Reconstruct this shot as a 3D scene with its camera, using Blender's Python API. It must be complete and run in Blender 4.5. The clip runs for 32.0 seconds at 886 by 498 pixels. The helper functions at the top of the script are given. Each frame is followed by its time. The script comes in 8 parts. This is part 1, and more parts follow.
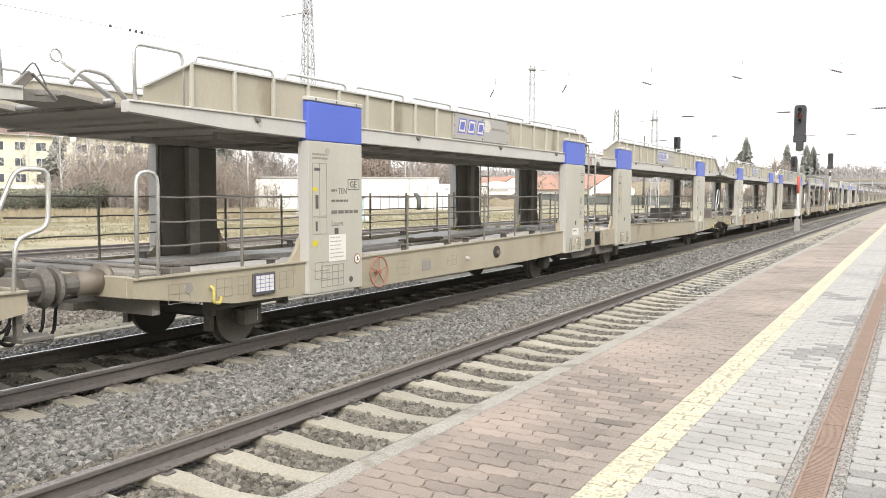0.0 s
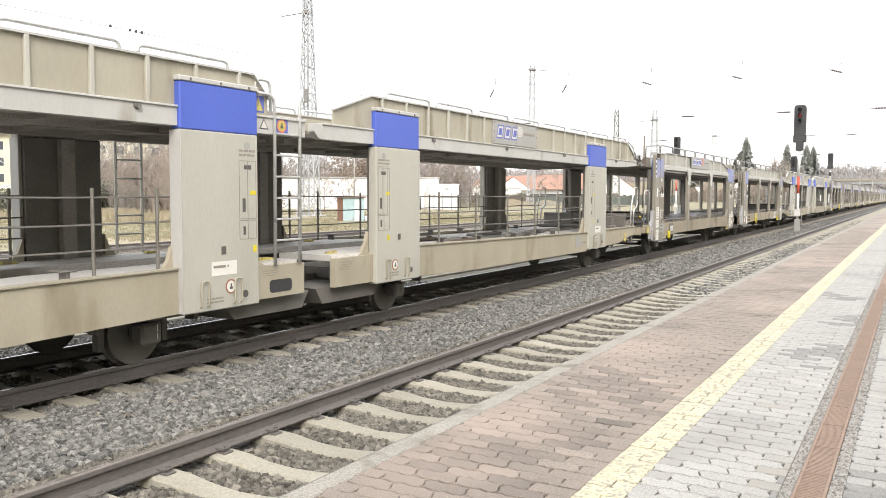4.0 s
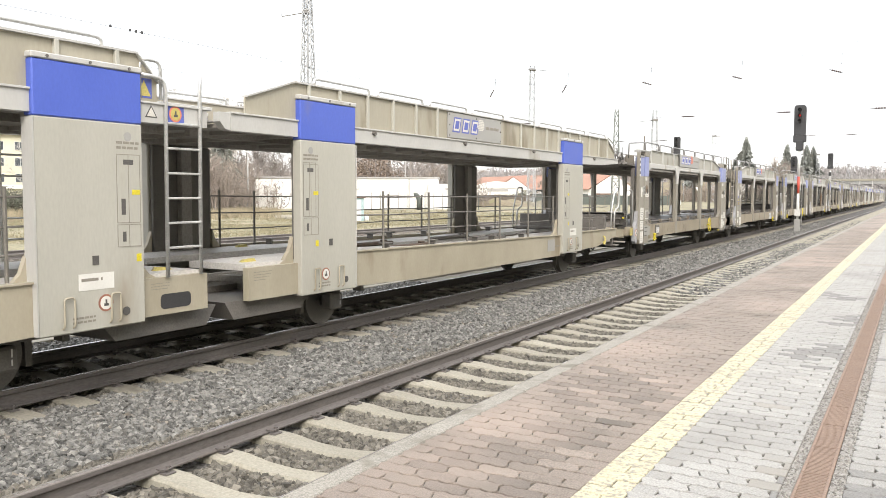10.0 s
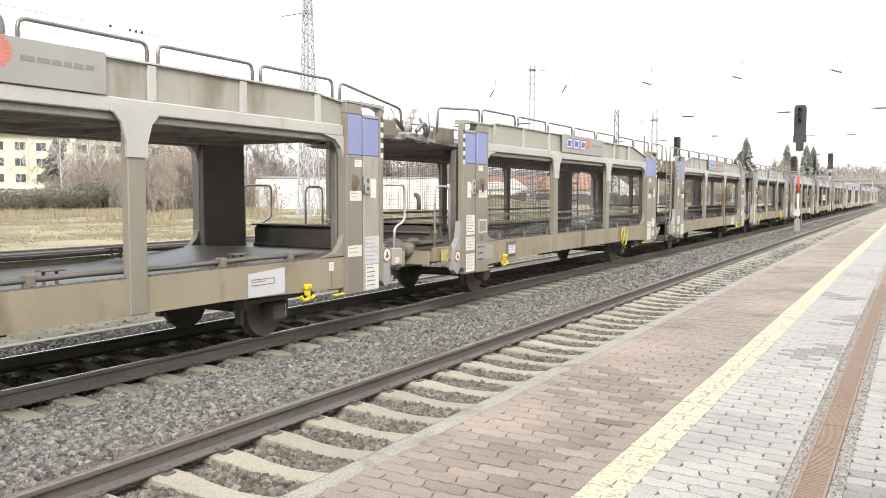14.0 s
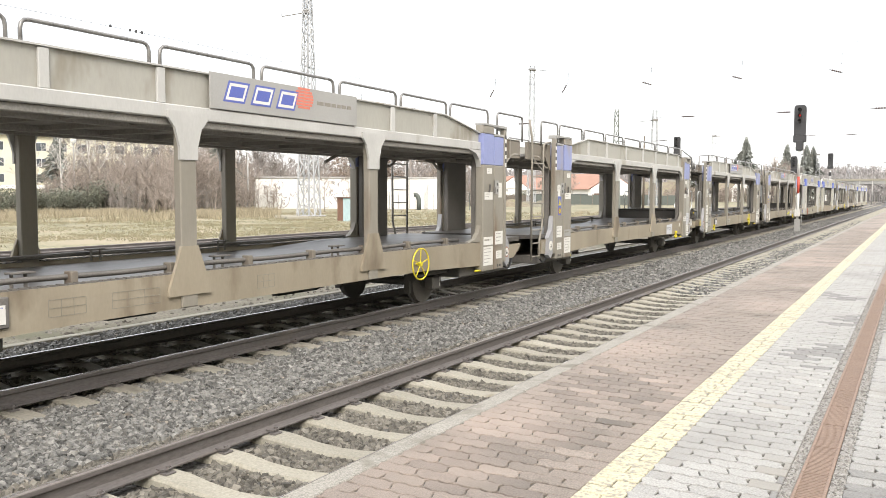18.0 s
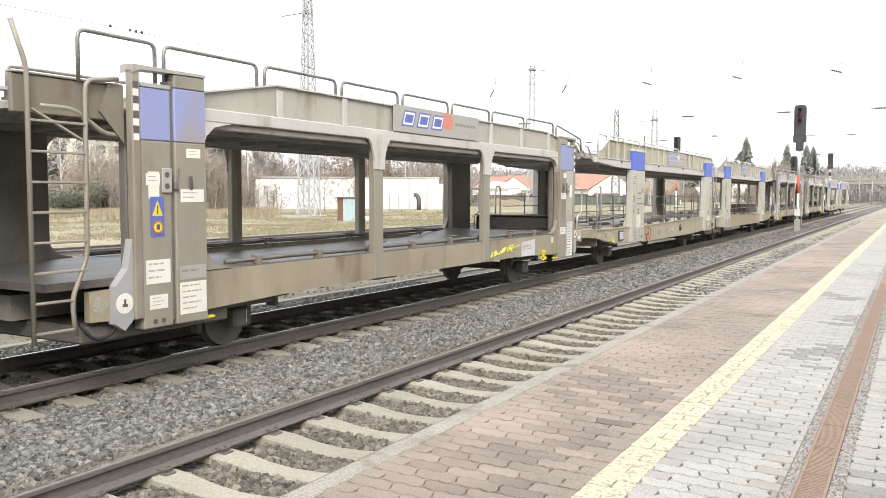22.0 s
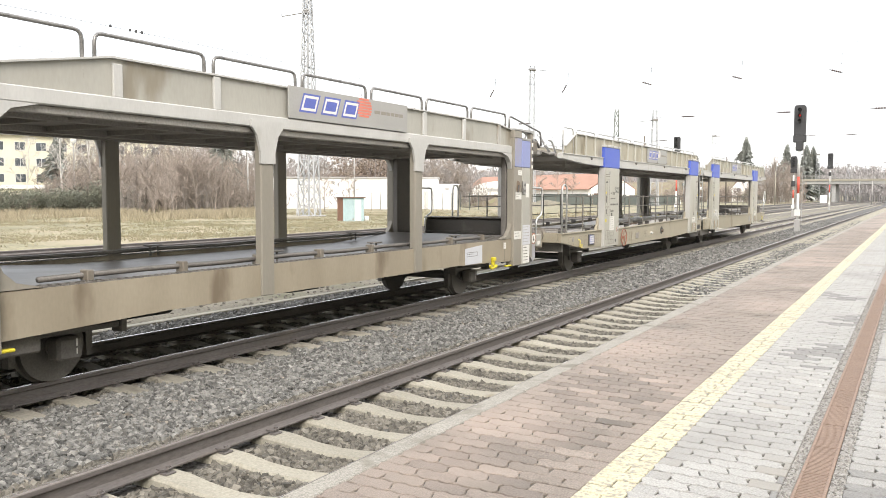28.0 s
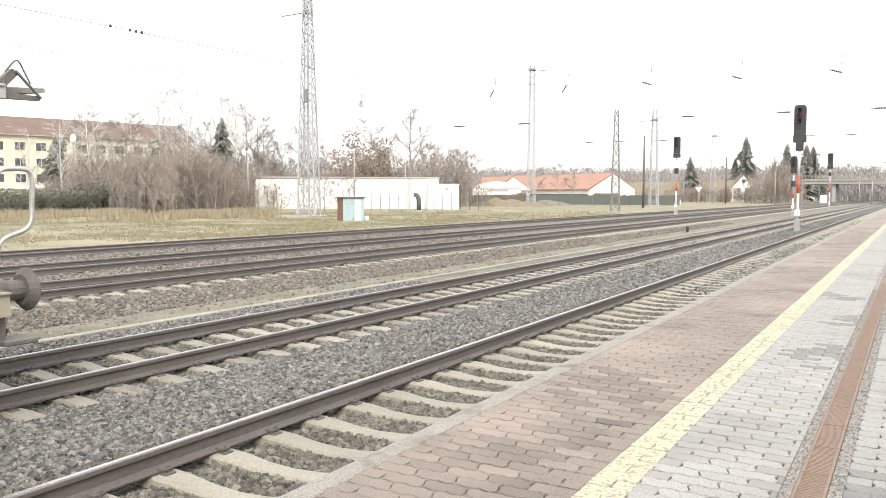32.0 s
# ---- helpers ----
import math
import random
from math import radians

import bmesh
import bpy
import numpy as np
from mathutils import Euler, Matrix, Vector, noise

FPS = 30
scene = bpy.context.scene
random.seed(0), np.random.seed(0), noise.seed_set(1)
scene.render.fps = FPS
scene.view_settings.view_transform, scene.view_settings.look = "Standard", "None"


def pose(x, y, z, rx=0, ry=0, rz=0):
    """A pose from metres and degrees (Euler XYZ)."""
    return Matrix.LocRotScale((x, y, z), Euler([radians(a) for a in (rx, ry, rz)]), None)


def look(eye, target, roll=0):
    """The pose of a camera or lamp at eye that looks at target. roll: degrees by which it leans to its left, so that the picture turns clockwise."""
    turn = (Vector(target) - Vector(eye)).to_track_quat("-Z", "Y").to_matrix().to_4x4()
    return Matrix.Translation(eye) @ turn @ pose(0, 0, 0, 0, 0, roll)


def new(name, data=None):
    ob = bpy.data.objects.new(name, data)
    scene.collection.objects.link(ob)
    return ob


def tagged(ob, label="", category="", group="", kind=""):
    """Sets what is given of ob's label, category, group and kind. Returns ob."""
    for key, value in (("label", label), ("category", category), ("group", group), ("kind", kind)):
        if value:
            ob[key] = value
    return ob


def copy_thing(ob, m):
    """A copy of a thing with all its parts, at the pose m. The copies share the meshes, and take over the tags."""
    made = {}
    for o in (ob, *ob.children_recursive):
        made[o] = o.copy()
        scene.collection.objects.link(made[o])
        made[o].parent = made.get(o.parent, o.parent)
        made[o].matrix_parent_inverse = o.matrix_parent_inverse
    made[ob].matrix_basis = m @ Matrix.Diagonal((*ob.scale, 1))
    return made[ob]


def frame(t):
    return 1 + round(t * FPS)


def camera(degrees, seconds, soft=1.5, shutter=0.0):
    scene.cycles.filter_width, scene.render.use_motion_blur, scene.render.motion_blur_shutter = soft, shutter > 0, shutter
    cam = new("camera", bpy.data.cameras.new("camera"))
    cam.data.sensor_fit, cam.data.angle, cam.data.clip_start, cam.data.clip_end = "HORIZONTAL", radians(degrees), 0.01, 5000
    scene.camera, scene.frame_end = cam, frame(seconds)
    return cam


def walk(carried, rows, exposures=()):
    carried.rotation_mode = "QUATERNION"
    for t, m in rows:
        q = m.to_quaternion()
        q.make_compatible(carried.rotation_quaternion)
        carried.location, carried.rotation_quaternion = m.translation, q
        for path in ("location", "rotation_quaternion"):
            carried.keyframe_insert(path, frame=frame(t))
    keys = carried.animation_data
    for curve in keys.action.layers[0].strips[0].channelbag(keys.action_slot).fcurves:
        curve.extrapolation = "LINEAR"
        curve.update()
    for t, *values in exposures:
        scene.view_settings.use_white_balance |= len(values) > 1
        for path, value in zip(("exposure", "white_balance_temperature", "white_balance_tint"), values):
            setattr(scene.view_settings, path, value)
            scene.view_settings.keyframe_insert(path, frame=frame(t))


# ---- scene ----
# World: x to the right across the tracks, y along the tracks away from the viewer, z up, rail tops at z = 0.
EYE = (0.0, 0.0, 1.909)
AIM = (-0.49618, 0.86570, -0.06565)
cam = camera(56.48, 32.0, soft=0.72)
VIEW = look(EYE, Vector(EYE) + Vector(AIM) * 10, 0.17)
walk(cam, [(0.0, VIEW), (32.0, VIEW)], exposures=[(0.0, 1.10), (28.0, 1.11), (29.2, 1.22), (30.6, 1.22), (31.7, 1.03), (32.0, 1.03)])

# ---- daylight: a bright overcast sky with a weak, wide sun ----
SUN_EL, SUN_AZ = radians(40), radians(142)
world = bpy.data.worlds.new("overcast_sky")
scene.world = world
world.use_nodes = True
wt = world.node_tree
wt.nodes.clear()
sky = wt.nodes.new("ShaderNodeTexSky")
sky.sky_type, sky.sun_disc, sky.sun_elevation, sky.sun_rotation = "NISHITA", False, SUN_EL, SUN_AZ
sky.air_density, sky.dust_density = 1.0, 4.0
sky_bg = wt.nodes.new("ShaderNodeBackground")
sky_bg.inputs["Strength"].default_value = 0.05
cloud_bg = wt.nodes.new("ShaderNodeBackground")
cloud_bg.inputs["Color"].default_value = (1.0, 0.985, 0.965, 1)
sky_way = wt.nodes.new("ShaderNodeTexCoord")
split = wt.nodes.new("ShaderNodeSeparateXYZ")
grade = wt.nodes.new("ShaderNodeMapRange")
grade.inputs["To Min"].default_value, grade.inputs["To Max"].default_value = 0.56, 0.92
wt.links.new(sky_way.outputs["Generated"], split.inputs[0])
wt.links.new(split.outputs["Z"], grade.inputs["Value"])
wt.links.new(grade.outputs[0], cloud_bg.inputs["Strength"])
both = wt.nodes.new("ShaderNodeAddShader")
wout = wt.nodes.new("ShaderNodeOutputWorld")
wt.links.new(sky.outputs[0], sky_bg.inputs["Color"])
wt.links.new(sky_bg.outputs[0], both.inputs[0])
wt.links.new(cloud_bg.outputs[0], both.inputs[1])
wt.links.new(both.outputs[0], wout.inputs["Surface"])
sun = new("sun", bpy.data.lights.new("sun", "SUN"))
sun.data.energy, sun.data.angle, sun.data.color = 1.25, radians(25), (1.0, 0.96, 0.9)
sun.matrix_world = look((math.sin(SUN_AZ) * math.cos(SUN_EL) * 50, math.cos(SUN_AZ) * math.cos(SUN_EL) * 50, math.sin(SUN_EL) * 50), (0, 0, 0))


# ---- materials ----
def material(name, low, high, rough=0.7, metal=0.0, scale=6.0, fine=60.0, bump=0.2, spread=0.5, stain=None, stain_scale=1.5, stain_cut=0.58, per_piece=0.0, stretch=(1, 1, 1), island=False, speck=0.16, tint=None):
    """Two base colours mixed by noise at two scales, with an optional stain, variation from piece to piece and fine relief."""
    m = bpy.data.materials.new(name)
    m.use_nodes = True
    nt = m.node_tree
    nodes, links = nt.nodes, nt.links
    bsdf = nodes["Principled BSDF"]
    bsdf.inputs["Roughness"].default_value, bsdf.inputs["Metallic"].default_value = rough, metal
    coord = nodes.new("ShaderNodeTexCoord")
    place = nodes.new("ShaderNodeMapping")
    place.inputs["Scale"].default_value = stretch
    links.new(coord.outputs["Object"], place.inputs["Vector"])
    vec = place.outputs[0]
    info = nodes.new("ShaderNodeObjectInfo")
    shift = nodes.new("ShaderNodeVectorMath")
    shift.operation = "MULTIPLY_ADD"
    links.new(info.outputs["Random"], shift.inputs[0])
    shift.inputs[1].default_value = (37.0, 19.0, 53.0)
    links.new(vec, shift.inputs[2])
    vec = shift.outputs[0]

    def noise_node(s, detail):
        n = nodes.new("ShaderNodeTexNoise")
        n.inputs["Scale"].default_value, n.inputs["Detail"].default_value = s, detail
        links.new(vec, n.inputs["Vector"])
        return n.outputs["Fac"]

    def mix(a, b, fac, kind="MIX"):
        n = nodes.new("ShaderNodeMix")
        n.data_type, n.blend_type = "RGBA", kind
        for sock, val in ((n.inputs["A"], a), (n.inputs["B"], b), (n.inputs["Factor"], fac)):
            if hasattr(val, "is_output"):
                links.new(val, sock)
            elif isinstance(val, (int, float)):
                sock.default_value = val
            else:
                sock.default_value = (*val[:3], 1)
        return n.outputs["Result"]

    def ramp(fac, lo, hi):
        n = nodes.new("ShaderNodeMapRange")
        n.inputs["From Min"].default_value, n.inputs["From Max"].default_value = lo, hi
        links.new(fac, n.inputs["Value"])
        return n.outputs["Result"]

    broad, grain = noise_node(scale, 4), noise_node(fine, 3)
    col = mix(low, high, ramp(broad, 0.5 - 0.5 * spread, 0.5 + 0.5 * spread))
    g = nodes.new("ShaderNodeMapRange")
    g.inputs["To Min"].default_value, g.inputs["To Max"].default_value = 1 - speck, 1 + speck
    g.inputs["From Min"].default_value, g.inputs["From Max"].default_value = 0.3, 0.7
    links.new(grain, g.inputs["Value"])
    gc = nodes.new("ShaderNodeCombineColor")
    for i in range(3):
        links.new(g.outputs[0], gc.inputs[i])
    col = mix(col, gc.outputs[0], 1.0, "MULTIPLY")
    if stain:
        col = mix(col, stain, ramp(noise_node(stain_scale, 5), stain_cut, stain_cut + 0.12))
    if tint:
        place_w = nodes.new("ShaderNodeNewGeometry")
        broad_w = nodes.new("ShaderNodeTexNoise")
        broad_w.inputs["Scale"].default_value, broad_w.inputs["Detail"].default_value = tint[1], 3
        moved = nodes.new("ShaderNodeVectorMath")
        moved.inputs[1].default_value = (4.3, 7.1, 2.0)
        links.new(place_w.outputs["Position"], moved.inputs[0])
        links.new(moved.outputs[0], broad_w.inputs["Vector"])
        col = mix(col, tint[0], ramp(broad_w.outputs["Fac"], tint[2], tint[3]))
    if per_piece:
        rnd = info.outputs["Random"]
        if island:
            rnd = nodes.new("ShaderNodeNewGeometry").outputs["Random Per Island"]
        v = nodes.new("ShaderNodeMapRange")
        v.inputs["To Min"].default_value, v.inputs["To Max"].default_value = 1 - per_piece, 1 + per_piece
        links.new(rnd, v.inputs["Value"])
        vc = nodes.new("ShaderNodeCombineColor")
        for i in range(3):
            links.new(v.outputs[0], vc.inputs[i])
        col = mix(col, vc.outputs[0], 1.0, "MULTIPLY")
    links.new(col, bsdf.inputs["Base Color"])
    r = nodes.new("ShaderNodeMapRange")
    r.inputs["To Min"].default_value, r.inputs["To Max"].default_value = max(rough - 0.12, 0.05), min(rough + 0.12, 1)
    links.new(broad, r.inputs["Value"])
    links.new(r.outputs[0], bsdf.inputs["Roughness"])
    if bump:
        b = nodes.new("ShaderNodeBump")
        b.inputs["Strength"].default_value, b.inputs["Distance"].default_value = bump, 0.01
        links.new(grain, b.inputs["Height"])
        links.new(b.outputs[0], bsdf.inputs["Normal"])
    return m


def plain(name, colour, rough=0.5, metal=0.0):
    return material(name, [c * 0.92 for c in colour], [min(c * 1.06, 1) for c in colour], rough, metal, 8, 90, 0.05)


M = {}
M["beige"] = material("dirty_beige_grey_paint", (0.30, 0.268, 0.20), (0.41, 0.373, 0.293), 0.48, 0, 2.0, 40, 0.1, 0.7, (0.235, 0.195, 0.135), 1.3, 0.60, stretch=(1, 1, 0.45), speck=0.035)
M["panel"] = material("beige_grey_post_paint", (0.37, 0.36, 0.315), (0.46, 0.45, 0.40), 0.4, 0, 1.5, 40, 0.06, 0.8, (0.3, 0.26, 0.2), 1.0, 0.66, stretch=(1, 1, 0.3), speck=0.035)
M["fascia"] = material("weathered_fascia_paint", (0.30, 0.275, 0.215), (0.42, 0.393, 0.32), 0.42, 0, 1.6, 30, 0.1, 0.8, (0.215, 0.185, 0.13), 1.7, 0.56, stretch=(1, 1, 0.35), speck=0.035)
M["fascia_grey"] = material("weathered_grey_fascia_paint", (0.31, 0.30, 0.265), (0.41, 0.40, 0.36), 0.38, 0, 1.6, 30, 0.1, 0.8, (0.23, 0.205, 0.16), 1.7, 0.57, stretch=(1, 1, 0.35), speck=0.035)
M["beam"] = material("pale_grey_beam_paint", (0.40, 0.395, 0.378), (0.52, 0.515, 0.495), 0.42, 0, 2, 40, 0.08, 0.8, (0.29, 0.26, 0.215), 1.6, 0.62, stretch=(1, 1, 0.4), speck=0.035)
M["blue"] = material("faded_blue_paint", (0.065, 0.11, 0.46), (0.09, 0.14, 0.54), 0.38, 0, 1.2, 40, 0.05, 0.8, (0.13, 0.15, 0.36), 2.0, 0.70, stretch=(1, 1, 0.5), speck=0.035)
M["olive"] = material("grimy_olive_grey_paint", (0.205, 0.187, 0.155), (0.30, 0.279, 0.238), 0.4, 0, 1.8, 40, 0.1, 0.8, (0.165, 0.118, 0.078), 1.3, 0.61, stretch=(1, 1, 0.3), speck=0.035)
M["blue_dull"] = material("sun_bleached_blue_paint", (0.20, 0.235, 0.465), (0.285, 0.315, 0.51), 0.4, 0, 0.9, 40, 0.06, 0.9, (0.29, 0.27, 0.29), 1.1, 0.53, stretch=(1, 1, 0.5), speck=0.035)
M["sill"] = material("grimy_brown_beige_sill_paint", (0.24, 0.205, 0.152), (0.365, 0.32, 0.245), 0.48, 0, 1.6, 40, 0.1, 0.7, (0.17, 0.135, 0.095), 1.5, 0.57, stretch=(1, 1, 0.4), speck=0.035)
M["rusty_sill"] = material("rust_tinged_sill_paint", (0.25, 0.195, 0.132), (0.365, 0.305, 0.222), 0.5, 0, 1.2, 40, 0.1, 0.7, (0.32, 0.29, 0.23), 1.2, 0.6, stretch=(1, 1, 0.3), speck=0.05)
M["gap"] = material("grimy_dark_brown_panel", (0.14, 0.122, 0.098), (0.225, 0.2, 0.165), 0.5, 0, 1.6, 40, 0.1, 0.8, (0.12, 0.085, 0.06), 1.8, 0.58, stretch=(1, 1, 0.4), speck=0.04)
# dusty steel, raised for lens haze; also colours in the shade of inner posts
M["dark"] = material("dusty_dark_steel_and_shade", (0.105, 0.098, 0.09), (0.18, 0.168, 0.153), 0.6, 0.0, 3, 50, 0.2, 0.8)
# dusty grey, raised to paint lens haze into the shaded undersides
M["under"] = material("haze_lifted_dusty_grey", (0.225, 0.212, 0.195), (0.33, 0.312, 0.285), 0.6, 0, 2, 40, 0.15, 0.8, (0.17, 0.148, 0.125), 1.4, 0.62)
M["deck"] = material("pale_dusty_deck", (0.43, 0.415, 0.39), (0.6, 0.58, 0.55), 0.6, 0, 2.0, 40, 0.2, 0.8, (0.2, 0.18, 0.155), 1.3, 0.60, stretch=(1, 0.5, 1))
M["mat"] = material("dark_worn_deck_plate", (0.062, 0.056, 0.050), (0.112, 0.103, 0.093), 0.42, 0, 2.2, 30, 0.15, 0.9, (0.2, 0.185, 0.165), 1.2, 0.62, stretch=(1, 0.25, 1))
M["galv"] = material("galvanised_tube", (0.47, 0.47, 0.46), (0.62, 0.62, 0.61), 0.32, 0.5, 8, 80, 0.05)
M["tube"] = material("grey_painted_tube", (0.17, 0.165, 0.16), (0.25, 0.243, 0.233), 0.3, 0.3, 8, 80, 0.05)
M["rubber"] = plain("black_rubber", (0.025, 0.025, 0.025), 0.7)
M["white"] = material("off_white_sticker", (0.63, 0.62, 0.58), (0.74, 0.73, 0.69), 0.55, 0, 5, 60, 0.02, 0.8, (0.5, 0.46, 0.4), 4, 0.66, speck=0.03)
M["pale_plate"] = material("pale_bluish_sheet", (0.50, 0.51, 0.54), (0.60, 0.61, 0.64), 0.5, 0, 2, 40, 0.03, 0.8, (0.44, 0.43, 0.42), 2.0, 0.6, speck=0.03)
M["ink"] = plain("dark_print", (0.09, 0.085, 0.08), 0.6)
M["fadedink"] = plain("faded_print", (0.25, 0.23, 0.195), 0.6)
M["small_print"] = plain("small_grey_print", (0.36, 0.345, 0.32), 0.6)
M["fence_steel"] = material("grimy_fence_steel", (0.12, 0.112, 0.098), (0.2, 0.187, 0.165), 0.5, 0.1, 4, 60, 0.1)
M["net_wire"] = plain("dark_net_wire", (0.055, 0.053, 0.05), 0.6)
M["print"] = plain("worn_dark_print", (0.15, 0.143, 0.13), 0.6)
M["yellow"] = plain("bright_yellow_paint", (0.62, 0.52, 0.03), 0.45)
M["yellow_worn"] = material("dull_yellow_paint", (0.42, 0.35, 0.09), (0.56, 0.48, 0.16), 0.6, 0, 6, 60, 0.1, 0.8, (0.25, 0.21, 0.13), 8, 0.56)
M["spray_yellow"] = plain("yellow_green_spray_paint", (0.60, 0.60, 0.10), 0.6)
M["red"] = material("faded_rusty_red_paint", (0.27, 0.11, 0.075), (0.36, 0.17, 0.12), 0.6, 0, 6, 60, 0.1, 0.8, (0.2, 0.12, 0.08), 6, 0.6)
M["orange"] = plain("pale_orange_red_print", (0.62, 0.2, 0.14), 0.6)
M["globe"] = plain("pale_cream_print", (0.6, 0.58, 0.53), 0.6)
M["logo"] = plain("logo_blue_print", (0.10, 0.13, 0.42), 0.5)
M["grey_blue"] = material("pale_blue_grey_paint", (0.29, 0.292, 0.305), (0.38, 0.382, 0.395), 0.45, 0, 2, 40, 0.05, 0.8, (0.25, 0.225, 0.2), 1.6, 0.62, speck=0.03)
M["plate"] = material("grey_metal_plate", (0.30, 0.295, 0.28), (0.37, 0.365, 0.35), 0.5, 0, 2, 40, 0.03, 0.8, speck=0.03)
M["rust"] = material("rusted_steel", (0.1, 0.075, 0.06), (0.17, 0.13, 0.1), 0.8, 0.1, 8, 60, 0.2)
M["rail"] = material("rusty_rail_side", (0.112, 0.101, 0.095), (0.165, 0.150, 0.142), 0.55, 0.15, 4, 60, 0.15, 0.8, (0.19, 0.158, 0.128), 1.5, 0.64, stretch=(1, 0.3, 1))
M["shine"] = material("polished_rail_head", (0.44, 0.43, 0.425), (0.56, 0.545, 0.54), 0.24, 0.82, 6, 80, 0.0)
M["rail_top"] = material("dull_brown_rail_head", (0.16, 0.14, 0.13), (0.23, 0.205, 0.19), 0.5, 0.3, 6, 80, 0.05)
M["concrete"] = material("weathered_sleeper_concrete", (0.248, 0.232, 0.185), (0.340, 0.321, 0.267), 0.85, 0, 3, 45, 0.3, 0.8, (0.22, 0.19, 0.14), 2.5, 0.62, per_piece=0.1)
M["stone"] = material("grey_ballast_stone", (0.060, 0.060, 0.057), (0.245, 0.240, 0.224), 0.85, 0, 14, 60, 0.3, 0.5, (0.2, 0.165, 0.125), 7, 0.64, per_piece=0.5, island=True)
M["bed"] = material("ballast_bed", (0.035, 0.034, 0.032), (0.146, 0.139, 0.129), 0.95, 0, 26, 60, 1.0, 0.3, (0.17, 0.14, 0.10), 0.25, 0.58)
M["bed_dirty"] = material("brown_old_ballast", (0.065, 0.058, 0.048), (0.225, 0.205, 0.175), 0.95, 0, 22, 5, 1.0, 0.3, (0.165, 0.16, 0.095), 0.6, 0.54, speck=0.3)
M["coping"] = material("platform_edge_concrete", (0.235, 0.22, 0.19), (0.325, 0.308, 0.272), 0.85, 0, 5, 110, 0.8, 0.8, (0.18, 0.165, 0.135), 3.5, 0.57, speck=0.35)
M["brick"] = material("red_brown_paver", (0.165, 0.136, 0.114), (0.262, 0.222, 0.188), 0.68, 0, 1.4, 110, 0.9, 0.7, (0.15, 0.128, 0.106), 1.3, 0.54, per_piece=0.22, speck=0.3, tint=((0.30, 0.242, 0.203), 0.6, 0.48, 0.70))
M["paver"] = material("light_grey_paver", (0.295, 0.288, 0.270), (0.385, 0.377, 0.357), 0.7, 0, 2.5, 110, 0.8, 0.8, (0.30, 0.285, 0.255), 0.8, 0.60, per_piece=0.08, speck=0.24, tint=((0.27, 0.262, 0.245), 0.9, 0.52, 0.75))
M["paver_dark"] = material("stained_grey_paver", (0.185, 0.180, 0.172), (0.246, 0.242, 0.229), 0.85, 0, 4, 90, 0.5)
M["line"] = material("worn_yellow_line_paint", (0.45, 0.41, 0.275), (0.52, 0.48, 0.35), 0.7, 0, 3, 80, 0.5, 0.8, (0.27, 0.25, 0.21), 34, 0.51, per_piece=0.05, speck=0.2)
M["joint"] = material("dark_joint_sand", (0.055, 0.05, 0.043), (0.11, 0.1, 0.087), 0.95, 0, 20, 90, 0.4)
M["grate"] = material("rusty_drain_grate", (0.20, 0.14, 0.105), (0.285, 0.207, 0.16), 0.75, 0.1, 4, 70, 0.3, 0.8, (0.2, 0.135, 0.092), 3, 0.60)
M["gutter"] = material("gritty_gutter_concrete", (0.221, 0.212, 0.196), (0.340, 0.327, 0.306), 0.9, 0, 30, 120, 0.8)
M["grass"] = material("short_winter_grass", (0.15, 0.142, 0.085), (0.275, 0.25, 0.162), 0.95, 0, 0.5, 7, 0.8, 0.5, (0.285, 0.245, 0.168), 0.2, 0.54, speck=0.3)
M["straw"] = material("dry_straw_grass", (0.211, 0.180, 0.119), (0.317, 0.277, 0.194), 0.9, 0, 0.5, 5, 0.3, 0.8, per_piece=0.25, island=True)
M["earth"] = material("bare_earth", (0.16, 0.12, 0.08), (0.25, 0.2, 0.14), 0.95, 0, 1, 8, 0.5)
M["bark"] = material("grey_brown_twig", (0.198, 0.176, 0.158), (0.297, 0.266, 0.243), 0.9, 0, 1.5, 20, 0.2, 0.8)
M["birch"] = material("pale_birch_bark", (0.42, 0.40, 0.37), (0.6, 0.58, 0.55), 0.85, 0, 2, 12, 0.2, 0.5, (0.12, 0.1, 0.09), 3, 0.6)
M["shrub"] = material("grey_brown_shrub_twig", (0.241, 0.202, 0.172), (0.361, 0.310, 0.271), 0.9, 0, 0.5, 10, 0.2, 0.8, per_piece=0.2, island=True)
# needle green lightened and greyed to paint in distance haze
M["fir"] = material("haze_paled_fir_needles", (0.185, 0.198, 0.178), (0.30, 0.31, 0.285), 0.9, 0, 1, 8, 0.3, 0.8, (0.2, 0.17, 0.13), 0.8, 0.62, per_piece=0.3, island=True)
M["hedge"] = material("dark_hedge_leaves", (0.10, 0.108, 0.08), (0.19, 0.195, 0.15), 0.9, 0, 1, 8, 0.3, 0.8, (0.17, 0.145, 0.115), 0.6, 0.55, per_piece=0.3, island=True)
M["oakleaf"] = material("withered_brown_leaves", (0.17, 0.13, 0.1), (0.27, 0.215, 0.17), 0.9, 0, 1, 8, 0.3, 0.8, per_piece=0.25, island=True)
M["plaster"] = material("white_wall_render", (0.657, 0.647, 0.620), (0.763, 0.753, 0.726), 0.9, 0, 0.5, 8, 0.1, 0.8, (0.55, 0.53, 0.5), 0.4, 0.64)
M["cream"] = material("pale_cream_facade", (0.57, 0.54, 0.41), (0.65, 0.62, 0.48), 0.9, 0, 0.3, 6, 0.1, speck=0.06)
